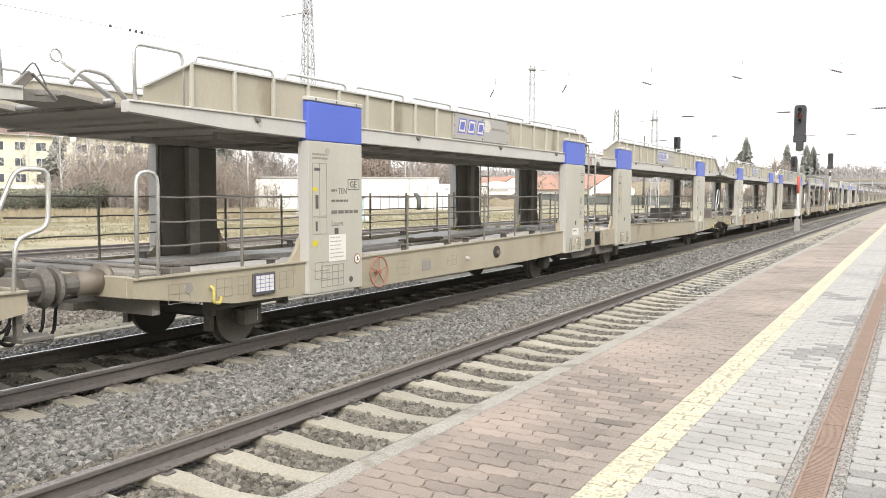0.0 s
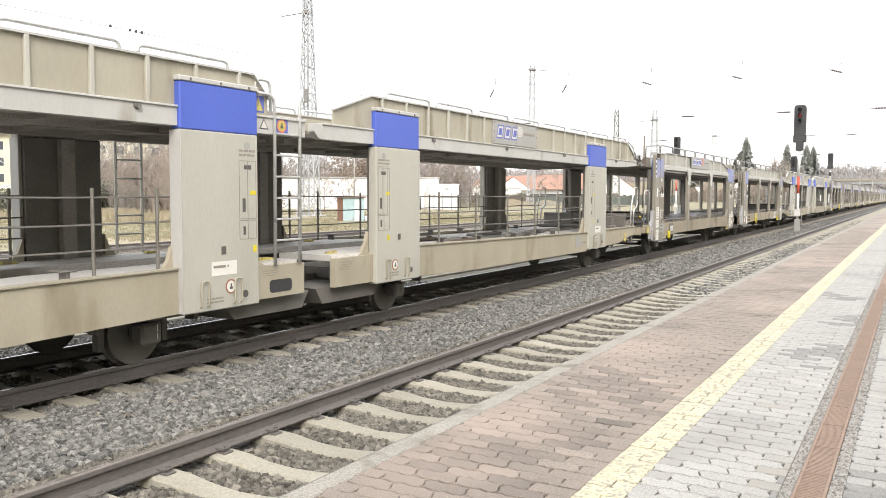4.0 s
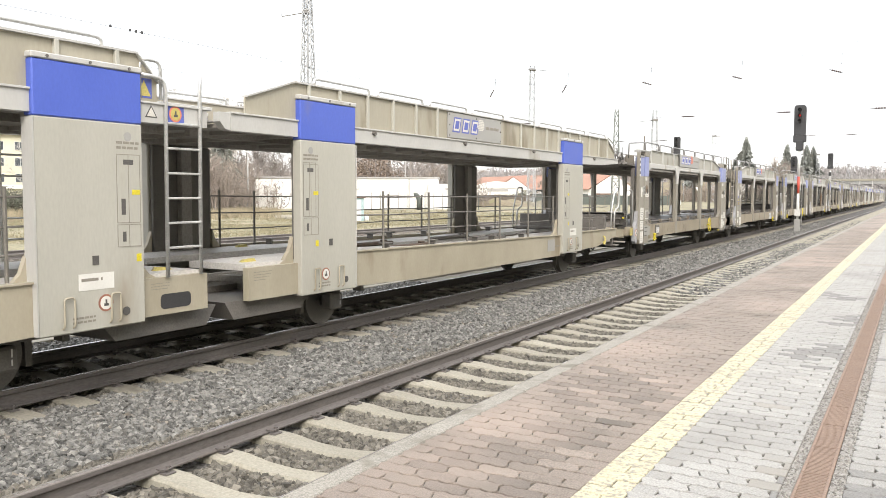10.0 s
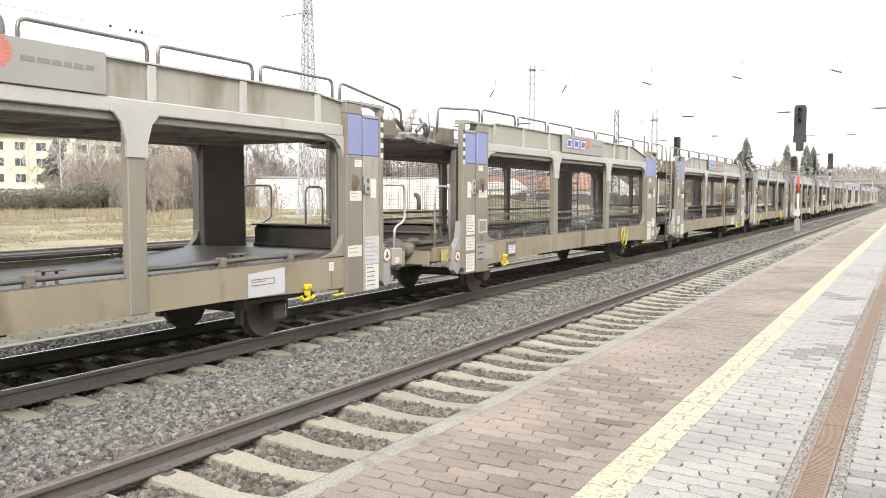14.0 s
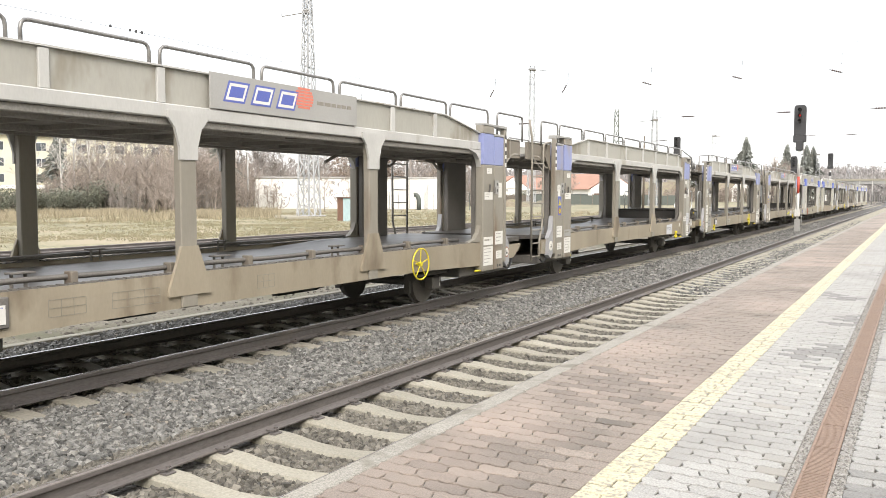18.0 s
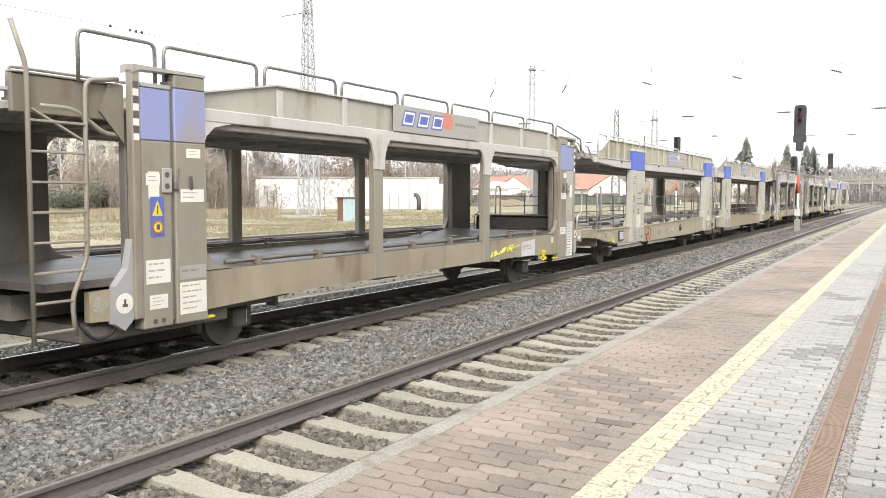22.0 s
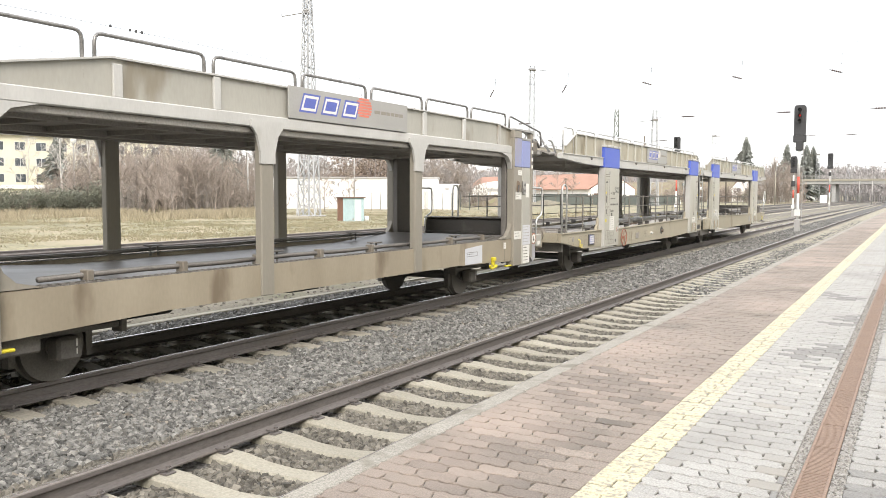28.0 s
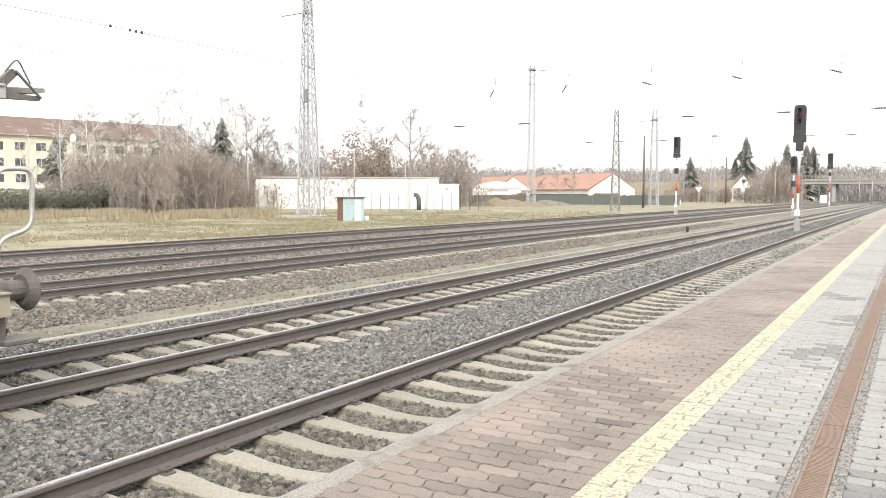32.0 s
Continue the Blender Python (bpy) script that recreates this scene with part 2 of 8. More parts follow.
M["tile"] = material("red_brown_roof_tiles", (0.132, 0.092, 0.075), (0.187, 0.133, 0.109), 0.85, 0, 0.6, 10, 0.3, stretch=(1, 1, 3))
M["orange_tile"] = material("orange_roof_tiles", (0.29, 0.165, 0.12), (0.37, 0.22, 0.165), 0.85, 0, 0.4, 8, 0.3, stretch=(1, 1, 3))
M["window"] = material("dark_window_glass", (0.05, 0.06, 0.07), (0.11, 0.12, 0.13), 0.15, 0, 1, 4, 0)
M["frame_white"] = plain("white_window_frame", (0.7, 0.7, 0.68), 0.5)
M["lattice"] = material("galvanised_lattice_steel", (0.33, 0.34, 0.35), (0.44, 0.45, 0.46), 0.5, 0.15, 3, 30, 0.05)
M["lattice_green"] = material("grey_green_lattice_steel", (0.150, 0.165, 0.150), (0.225, 0.240, 0.217), 0.6, 0.1, 3, 30, 0.05)
M["black"] = plain("matt_black_paint", (0.04, 0.04, 0.042), 0.5)
M["wire"] = plain("oxidised_wire", (0.10, 0.10, 0.10), 0.6, 0.2)
M["insulator"] = plain("brown_glazed_insulator", (0.07, 0.045, 0.04), 0.3)
M["sig_white"] = plain("white_signal_band", (0.62, 0.62, 0.6), 0.5)
M["sig_red"] = plain("red_signal_band", (0.55, 0.09, 0.06), 0.5)
M["shed_blue"] = material("faded_teal_sheet", (0.27, 0.38, 0.40), (0.38, 0.48, 0.49), 0.6, 0, 1.5, 12, 0.1, 0.8, (0.25, 0.18, 0.13), 1.2, 0.64)
M["wood"] = material("grey_weathered_pole_wood", (0.10, 0.085, 0.07), (0.17, 0.145, 0.12), 0.9, 0, 3, 30, 0.3, stretch=(1, 1, 0.1))
M["bridge"] = material("bridge_concrete", (0.28, 0.28, 0.27), (0.38, 0.38, 0.37), 0.9, 0, 0.3, 4, 0.1)
# bare-wood colour made paler in place of haze over the distance
M["far_wood"] = material("haze_paled_bare_woods", (0.23, 0.215, 0.212), (0.33, 0.31, 0.302), 0.95, 0, 0.06, 0.8, 0.3, 0.8, (0.19, 0.20, 0.185), 0.03, 0.6, per_piece=0.15, island=True)
M["fence_green"] = plain("dull_dark_green_fence", (0.095, 0.108, 0.098), 0.7)
M["smear"] = material("rust_stained_paint", (0.15, 0.10, 0.066), (0.225, 0.17, 0.125), 0.7, 0, 7, 60, 0.1, 0.8, (0.09, 0.06, 0.045), 9, 0.6)
M["rust_red"] = material("rust_red_sheet", (0.17, 0.085, 0.055), (0.27, 0.145, 0.095), 0.75, 0, 3, 40, 0.2)
M["moss"] = material("mossy_sand", (0.135, 0.122, 0.09), (0.235, 0.213, 0.165), 0.95, 0, 1.6, 26, 0.8, 0.6, (0.13, 0.128, 0.078), 0.5, 0.52, speck=0.4)
glow = bpy.data.materials.new("red_signal_lens")
glow.use_nodes = True
glow.node_tree.nodes["Principled BSDF"].inputs["Base Color"].default_value = (0.5, 0.02, 0.02, 1)
glow.node_tree.nodes["Principled BSDF"].inputs["Emission Color"].default_value = (1, 0.06, 0.04, 1)
glow.node_tree.nodes["Principled BSDF"].inputs["Emission Strength"].default_value = 0.2
M["lens"] = glow


# ---- mesh building ----
class Geo:
    """Collects vertices and faces of one mesh."""

    def __init__(self):
        self.v, self.f = [], []

    def add(self, verts, faces):
        n = len(self.v)
        self.v.extend(verts)
        self.f.extend([tuple(i + n for i in f) for f in faces])
        return self

    def box(self, x0, x1, y0, y1, z0, z1, c=0.0):
        x0, x1, y0, y1, z0, z1 = min(x0, x1), max(x0, x1), min(y0, y1), max(y0, y1), min(z0, z1), max(z0, z1)
        c = min(c, 0.45 * min(x1 - x0, y1 - y0, z1 - z0))
        if c <= 0:
            return self.add([(x, y, z) for z in (z0, z1) for y in (y0, y1) for x in (x0, x1)],
                            [(0, 2, 3, 1), (4, 5, 7, 6), (0, 1, 5, 4), (2, 6, 7, 3), (0, 4, 6, 2), (1, 3, 7, 5)])
        a = [(x, y) for x, y in ((x0 + c, y0), (x1 - c, y0), (x1, y0 + c), (x1, y1 - c), (x1 - c, y1), (x0 + c, y1), (x0, y1 - c), (x0, y0 + c))]
        b = [(x, y) for x, y in ((x0 + c, y0 + c), (x1 - c, y0 + c), (x1 - c, y0 + c), (x1 - c, y1 - c), (x1 - c, y1 - c), (x0 + c, y1 - c), (x0 + c, y1 - c), (x0 + c, y0 + c))]
        q = [b[0], b[1], b[3], b[5]]
        v = [(*p, z0) for p in q] + [(*p, z0 + c) for p in a] + [(*p, z1 - c) for p in a] + [(*p, z1) for p in q]
        f = [(3, 2, 1, 0), (20, 21, 22, 23)]
        f += [(4 + i, 4 + (i + 1) % 8, 12 + (i + 1) % 8, 12 + i) for i in range(8)]
        for k in range(4):
            e0, e1, prev = 4 + 2 * k, 5 + 2 * k, 4 + (2 * k - 1) % 8
            f += [(k, (k + 1) % 4, e1, e0), (k, e0, prev)]
            t0, t1, tp = 12 + 2 * k, 13 + 2 * k, 12 + (2 * k - 1) % 8
            f += [(20 + (k + 1) % 4, 20 + k, t0, t1), (20 + k, tp, t0)]
        return self.add(v, f)

    def slab(self, outline, axis, lo, hi):
        """Extrudes a flat outline (convex or not) along x, y or z between lo and hi."""
        n = len(outline)

        def place(p, w):
            return (w, p[0], p[1]) if axis == "x" else (p[0], w, p[1]) if axis == "y" else (p[0], p[1], w)
        area = sum(outline[i][0] * outline[(i + 1) % n][1] - outline[(i + 1) % n][0] * outline[i][1] for i in range(n))
        pts = outline if (area > 0) != (axis == "y") else outline[::-1]
        v = [place(p, lo) for p in pts] + [place(p, hi) for p in pts]
        f = [tuple(range(n))[::-1], tuple(range(n, 2 * n))] + [(i, (i + 1) % n, n + (i + 1) % n, n + i) for i in range(n)]
        return self.add(v, f)

    def tube(self, pts, r, sides=6, r1=None, caps=True):
        pts = [Vector(p) for p in pts]
        n = len(pts)
        up = None
        rings = []
        for i, p in enumerate(pts):
            d = (pts[min(i + 1, n - 1)] - pts[max(i - 1, 0)]).normalized()
            if up is None:
                up = d.orthogonal().normalized()
            up = (up - d * up.dot(d))
            up = up.normalized() if up.length > 1e-6 else d.orthogonal().normalized()
            side = d.cross(up)
            rr = r if r1 is None else r + (r1 - r) * i / (n - 1)
            rings.append([p + (up * math.cos(2 * math.pi * k / sides) + side * math.sin(2 * math.pi * k / sides)) * rr for k in range(sides)])
        v = [tuple(q) for ring in rings for q in ring]
        f = [(i * sides + k, i * sides + (k + 1) % sides, (i + 1) * sides + (k + 1) % sides, (i + 1) * sides + k) for i in range(n - 1) for k in range(sides)]
        if caps:
            f += [tuple(range(sides))[::-1], tuple(range((n - 1) * sides, n * sides))]
        return self.add(v, f)

    def cyl(self, centre, axis, r, length, sides=16, r1=None):
        d = {"x": (1, 0, 0), "y": (0, 1, 0), "z": (0, 0, 1)}[axis]
        c, d = Vector(centre), Vector(d) * length / 2
        return self.tube([c - d, c + d], r, sides, r1)

    def ring(self, centre, axis, R, r, segs=20, sides=5):
        c = Vector(centre)
        a, b = {"x": (Vector((0, 1, 0)), Vector((0, 0, 1))), "y": (Vector((1, 0, 0)), Vector((0, 0, 1))), "z": (Vector((1, 0, 0)), Vector((0, 1, 0)))}[axis]
        w = a.cross(b)
        v, f = [], []
        for i in range(segs):
            t = 2 * math.pi * i / segs
            o = a * math.cos(t) + b * math.sin(t)
            for k in range(sides):
                s = 2 * math.pi * k / sides
                v.append(tuple(c + o * (R + r * math.cos(s)) + w * (r * math.sin(s))))
        for i in range(segs):
            for k in range(sides):
                f.append((i * sides + k, ((i + 1) % segs) * sides + k, ((i + 1) % segs) * sides + (k + 1) % sides, i * sides + (k + 1) % sides))
        return self.add(v, f)

    def data(self, name, mat, smooth=False):
        me = bpy.data.meshes.new(name)
        me.from_pydata(self.v, [], self.f)
        me.materials.append(M[mat] if isinstance(mat, str) else mat)
        if smooth:
            me.shade_smooth()
        me.update()
        return me


def part(name, geo, mat, parent=None, label="", smooth=False):
    ob = new(name, geo.data(name, mat, smooth))
    if parent is not None:
        ob.parent = parent
    return tagged(ob, label)


def group_empty(name, m, label, category, group="", kind=""):
    ob = new(name)
    ob.empty_display_size = 0.2
    ob.matrix_basis = m
    return tagged(ob, label, category, group, kind)


def bent(pts, r=0.08, steps=3):
    """A polyline with rounded corners."""
    pts = [Vector(p) for p in pts]
    out = [pts[0]]
    for a, b, c in zip(pts, pts[1:], pts[2:]):
        p, q = b + (a - b).normalized() * min(r, (a - b).length / 2.1), b + (c - b).normalized() * min(r, (c - b).length / 2.1)
        for i in range(steps + 1):
            t = i / steps
            out.append(p * (1 - t) ** 2 + b * 2 * t * (1 - t) + q * t * t)
    return out + [pts[-1]]


def words(text, size, mat, parent, m, label):
    """Lettering as a flat mesh in the built-in font."""
    cu = bpy.data.curves.new("lettering", "FONT")
    cu.body, cu.size, cu.extrude, cu.resolution_u = text, size, 0.0015, 2
    tmp = new("lettering", cu)
    me = bpy.data.meshes.new_from_object(tmp.evaluated_get(bpy.context.evaluated_depsgraph_get()))
    bpy.data.objects.remove(tmp)
    me.materials.clear()
    me.materials.append(M[mat])
    ob = new("lettering", me)
    ob.parent = parent
    ob.matrix_basis = m
    return tagged(ob, label)


# ---- ground, tracks and platform ----
T1, T2, T3, T4, T5 = -4.16, -8.385, -15.65, -20.0, -25.5
PLAT = 0.55
EDGE = -2.442


def hill(x, y):
    """Height of the open ground: level yard, a low field behind it and wooded rises far away."""
    z = -0.16 if x < -29 else -0.45
    if -29 <= x < -27.5:
        z = -0.45 + (-27.5 - x) / 1.5 * 0.29
    d = math.hypot(x + 80, y - 200)
    if d > 330:
        z += min(d - 330, 700) * 0.044
    if x < -30 and -50 < y < 400:
        z += 0.10 * (noise.noise((x * 0.12, y * 0.12, 0)) + 0.6 * noise.noise((x * 0.4, y * 0.4, 3)))
    return z


xs = [-3000, -2000, -1300, -900, -600, -400, -300, -250, -210] + [-180 + 4 * i for i in range(30)] + [-60 + 1.0 * i for i in range(31)] + [-29, -28.2, -27.5, -24, -18, -12, -6, 0, 6, 12, 30, 80, 200, 500, 1000, 2000, 3000]
ys = [-3000, -1500, -800, -400, -200, -100, -50, -20, 0] + [8 + 2.0 * i for i in range(46)] + [104 + 6 * i for i in range(50)] + [430, 500, 600, 750, 950, 1300, 1800, 2500, 3500]
g = Geo()
g.v = [(x, y, hill(x, y)) for y in ys for x in xs]
nx = len(xs)
g.f = [(j * nx + i, j * nx + i + 1, (j + 1) * nx + i + 1, (j + 1) * nx + i) for j in range(len(ys) - 1) for i in range(nx - 1)]
ground = part("ground", g, "grass", None, "flat yard ground of short winter grass, dry straw and bare soil", True)
tagged(ground, kind="structure", category="ground")


def bed_height(x):
    """Cross-section of the ballast bed."""
    table = [(-29.0, -0.5), (-27.6, -0.18), (-23.4, -0.18), (-22.6, -0.2), (-18.6, -0.175), (-17.5, -0.235), (-13.9, -0.255), (-13.0, -0.38), (-11.6, -0.41), (-11.3, -0.36), (-9.9, -0.31), (-9.72, -0.255), (-9.6, -0.25), (-7.15, -0.25), (-7.0, -0.225), (-6.3, -0.24), (-5.55, -0.235), (-5.4, -0.258), (-2.8, -0.262), (-2.3, -0.27)]
    for (xa, za), (xb, zb) in zip(table, table[1:]):
        if xa <= x <= xb:
            return za + (zb - za) * (x - xa) / (xb - xa)
    return -0.5


def bed(name, x0, x1, mat, label):
    g = Geo()
    bx = [x0 + (x1 - x0) * i / round((x1 - x0) / 0.16) for i in range(round((x1 - x0) / 0.16) + 1)]
    by = [-420, -300, -200, -100, -50, -20] + [0.16 * i for i in range(0, 160)] + [25.6 + 0.8 * i for i in range(80)] + [90 + 4 * i for i in range(40)] + [260, 350, 500, 700]
    for y in by:
        for x in bx:
            j = 0.0 if y < 0 or y > 90 else 0.022 * noise.noise((x * 5, y * 5, 1)) + 0.02 * noise.noise((x * 1.1, y * 1.1, 7))
            g.v.append((x, y, bed_height(x) + j))
    n = len(bx)
    g.f = [(j * n + i, j * n + i + 1, (j + 1) * n + i + 1, (j + 1) * n + i) for j in range(len(by) - 1) for i in range(n - 1)]
    return tagged(part(name, g, mat, None, label), kind="structure", category="ballast")


bed("ballast_bed", -9.8, -2.3, "bed", "grey crushed-stone ballast bed under the two platform tracks")
bed("old_ballast_bed", -29.0, -9.8, "bed_dirty", "brownish older ballast with sandy strips under the yard tracks")

strip = Geo()
sy = [-30, 0] + [2 + 0.5 * i for i in range(140)] + [72 + 4 * i for i in range(40)]
for y in sy:
    e0, e1 = 0.10 * noise.noise((0, y * 0.7, 2)), 0.14 * noise.noise((9, y * 0.6, 2))
    for k in range(6):
        xx = -12.95 + e0 + (1.2 + e1 - e0) * k / 5
        strip.v.append((xx, y, bed_height(xx) + (0.026 if 0 < k < 5 else -0.02) + 0.02 * noise.noise((xx * 2, y * 1.3, 6))))
strip.f = [(j * 6 + k, j * 6 + k + 1, (j + 1) * 6 + k + 1, (j + 1) * 6 + k) for j in range(len(sy) - 1) for k in range(5)]
tagged(part("sandy_path", strip, "moss", None, "narrow mossy sand path between the tracks", True), kind="structure", category="path")

# cable trough edge beside the second track
trough = tagged(new("cable_trough"), "pale concrete edging strip along the ballast", "trough", "", "structure")
for i in range(70):
    g = Geo().box(-11.68, -11.5, -20 + i * 1.5, -20 + i * 1.5 + 1.49, -0.5, -0.335, 0.01)
    part("edging_stone", g, "concrete", trough)


def rail_profile():
    right = [(0.075, -0.172), (0.075, -0.160), (0.03, -0.148), (0.0085, -0.135), (0.0085, -0.055), (0.036, -0.040), (0.036, -0.010)]
    return right, [(-x, z) for x, z in right[::-1]]


def rail(parent, x, bright):
    ys_ = [-420, -200, -60, 0, 30, 60, 120, 250, 420, 720]
    right, left = rail_profile()
    g = Geo()
    prof = right + left
    for y in ys_:
        g.v.extend([(x + a, y, z) for a, z in prof])
    n = len(prof)
    for j in range(len(ys_) - 1):
        for i in range(n - 1):
            if i == len(right) - 1:
                continue
            g.f.append((j * n + i, j * n + i + 1, (j + 1) * n + i + 1, (j + 1) * n + i))
        g.f.append((j * n + n - 1, j * n, (j + 1) * n, (j + 1) * n + n - 1))
    r = part("rail", g, "rail", parent, "rust-brown steel rail")
    h = Geo()
    top = [(0.036, -0.010), (0.033, -0.004), (0.02, 0.0), (-0.02, 0.0), (-0.033, -0.004), (-0.036, -0.010)]
    for y in ys_:
        h.v.extend([(x + a, y, z) for a, z in top])
    e = Geo()
    e.v = list(h.v)
    for j in range(len(ys_) - 1):
        for i in range(5):
            (h if i == 2 else e).f.append((j * 6 + i, j * 6 + i + 1, (j + 1) * 6 + i + 1, (j + 1) * 6 + i))
    part("head_edge", e, "rail_top", r)
    part("running_surface", h, "shine" if bright else "rail_top", r, "worn bright running surface" if bright else "")


def sleeper_geo():
    """A concrete sleeper: raised rail seats, a dip in the middle, sloping ends and flanks."""
    st = [(-1.30, -0.25, 0.09), (-1.27, -0.205, 0.10), (-1.0, -0.188, 0.105), (-0.75, -0.182, 0.105), (-0.5, -0.192, 0.10), (-0.25, -0.222, 0.09), (0.0, -0.232, 0.085)]
    st += [(-a, b, c) for a, b, c in st[-2::-1]]
    g = Geo()
    for x, z, w in st:
        g.v.extend([(x, -w - 0.045, -0.40), (x, -w - 0.02, z - 0.02), (x, -w, z), (x, w, z), (x, w + 0.02, z - 0.02), (x, w + 0.045, -0.40)])
    for i in range(len(st) - 1):
        for k in range(5):
            g.f.append((i * 6 + k, (i + 1) * 6 + k, (i + 1) * 6 + k + 1, i * 6 + k + 1))
    g.f += [(0, 1, 2, 3, 4, 5), tuple(range((len(st) - 1) * 6, len(st) * 6))[::-1]]
    return g


M["concrete_dirty"] = material("dirt_stained_sleeper_concrete", (0.225, 0.21, 0.172), (0.325, 0.305, 0.256), 0.9, 0, 3, 45, 0.3, 0.8, (0.16, 0.142, 0.115), 2.5, 0.58, per_piece=0.15)
SLEEPERS = {m: sleeper_geo().data("sleeper", m) for m in ("concrete", "concrete_dirty")}
g = Geo()
for xr in (-0.7525, 0.7525):
    for s in (-1, 1):
        g.box(xr + s * 0.075, xr + s * 0.15, -0.05, 0.05, -0.19, -0.172, 0.004)
        g.tube(bent([(xr + s * 0.05, -0.05, -0.15), (xr + s * 0.12, -0.05, -0.15), (xr + s * 0.12, 0.05, -0.15), (xr + s * 0.05, 0.05, -0.15)], 0.03, 2), 0.009, 4)
        g.cyl((xr + s * 0.11, 0, -0.15), "z", 0.015, 0.05, 6)
FASTENING = g.data("fastening", "rail")


def track(name, x, phase, label, near=(0, 0), far=230.0, back=-30.0, mat="concrete_dirty"):
    t = tagged(new(name), label, "railway track", "", "structure")
    rail(t, x - 0.7525, x > -12), rail(t, x + 0.7525, x > -12)
    rest = Geo()
    sv = SLEEPERS[mat]
    base_v = [tuple(v.co) for v in sv.vertices]
    base_f = [tuple(p.vertices) for p in sv.polygons]
    k = 0
    y = phase + math.floor((back - phase) / 0.6) * 0.6
    while y < far:
        if near[0] <= y <= near[1]:
            s = new("sleeper", sv)
            s.parent, s.location = t, (x, y, random.uniform(-0.008, 0.004))
            s.rotation_euler = (0, 0, random.uniform(-0.006, 0.006))
            if y < near[0] + 14:
                f = new("fastening", FASTENING)
                f.parent = s
        else:
            rest.add([(x + a, y + b, c) for a, b, c in base_v], base_f)
        y += 0.6
    tagged(part("distant_sleepers", rest, mat, t, "further concrete sleepers of the track"), kind="stuff")
    return t


track("track_1", T1, 4.236, "platform track with pale concrete sleepers and shiny-topped rails", (2.4, 40), mat="concrete")
track("track_2", T2, 4.76, "second track with concrete sleepers, on which the train runs", (2.4, 36))
track("track_3", T3, 5.0, "yard track with rusty rails and concrete sleepers", (8, 34), mat="concrete")
track("track_4", T4, 5.3, "yard track with dull rusty rails sunk in gravel", (0, 0), 150)
track("track_5", T5, 5.1, "outer yard track with dull rusty rails", (0, 0), 150)

# loose ballast stones near the viewer, one mesh
rng = np.random.default_rng(5)
CUBE = np.array([(-1, -1, -1), (1, -1, -1), (1, 1, -1), (-1, 1, -1), (-1, -1, 1), (1, -1, 1), (1, 1, 1), (-1, 1, 1)], float)
CUBE_F = np.array([(0, 3, 2, 1), (4, 5, 6, 7), (0, 1, 5, 4), (1, 2, 6, 5), (2, 3, 7, 6), (3, 0, 4, 7)])


def pebbles(name, spots, size, mat, label, lift=0.012):
    n = len(spots)
    sc = size * (0.6 + 0.9 * rng.random((n, 1, 1))) * (0.55 + 0.75 * rng.random((n, 1, 3)))
    v = CUBE[None] * (0.62 + 0.55 * rng.random((n, 8, 3))) * sc
    q = rng.normal(size=(n, 4))
    q /= np.linalg.norm(q, axis=1, keepdims=True)
    w, a, b, c = q.T
    R = np.stack([np.stack([1 - 2 * (b * b + c * c), 2 * (a * b - c * w), 2 * (a * c + b * w)], -1), np.stack([2 * (a * b + c * w), 1 - 2 * (a * a + c * c), 2 * (b * c - a * w)], -1), np.stack([2 * (a * c - b * w), 2 * (b * c + a * w), 1 - 2 * (a * a + b * b)], -1)], 1)
    v = np.einsum("nij,nkj->nki", R, v) + spots[:, None, :]
    v[:, :, 2] += lift * rng.random((n, 1))
    me = bpy.data.meshes.new(name)
    faces = (CUBE_F[None] + (np.arange(n) * 8)[:, None, None]).reshape(-1, 4)
    me.vertices.add(n * 8)
    me.vertices.foreach_set("co", v.reshape(-1))
    me.loops.add(len(faces) * 4)
    me.loops.foreach_set("vertex_index", faces.reshape(-1).astype(np.int32))
    me.polygons.add(len(faces))
    me.polygons.foreach_set("loop_start", np.arange(0, len(faces) * 4, 4, dtype=np.int32))
    me.update(calc_edges=True)
    me.shade_flat()
    me.materials.append(M[mat])
    return tagged(new(name, me), label, "ballast", "", "stuff")


def scatter(x0, x1, y0, y1, per_m2, skip_rails=True):
    n = int((x1 - x0) * (y1 - y0) * per_m2)
    p = np.stack([rng.uniform(x0, x1, n), rng.uniform(y0, y1, n), np.zeros(n)], 1)
    if skip_rails:
        keep = np.ones(n, bool)
        for t in (T1, T2, T3, T4, T5):
            for s in (-0.7525, 0.7525):
                keep &= np.abs(p[:, 0] - t - s) > 0.11
        for t, ph in ((T1, 4.236), (T2, 4.76), (T3, 5.0)):
            on = (np.abs(p[:, 0] - t) < 1.31) & (np.abs((p[:, 1] - ph + 0.3) % 0.6 - 0.3) < 0.125)
            keep &= ~on
        p = p[keep]
    p[:, 2] = [bed_height(x) for x in p[:, 0]]
    return p


near_stones = np.concatenate([scatter(-9.6, -2.5, -2.0, 2.6, 420), scatter(-9.6, -2.5, 2.6, 9.5, 1250), scatter(-9.6, -2.5, 9.5, 18, 700), scatter(-11.4, -9.6, 5, 18, 300)])
crib = (np.abs(near_stones[:, 0] - T1) < 1.45) | (np.abs(near_stones[:, 0] - T2) < 1.0)
pebbles("ballast_stones", near_stones[~crib], 0.0205, "stone", "loose grey crushed ballast stones", 0.022)
M["stone_dark"] = material("brown_grey_crib_stone", (0.066, 0.061, 0.051), (0.205, 0.19, 0.16), 0.9, 0, 7, 60, 0.3, 0.9, per_piece=0.45, island=True)
pebbles("crib_stones", near_stones[crib], 0.0195, "stone_dark", "brownish dusty ballast stones between the sleepers")
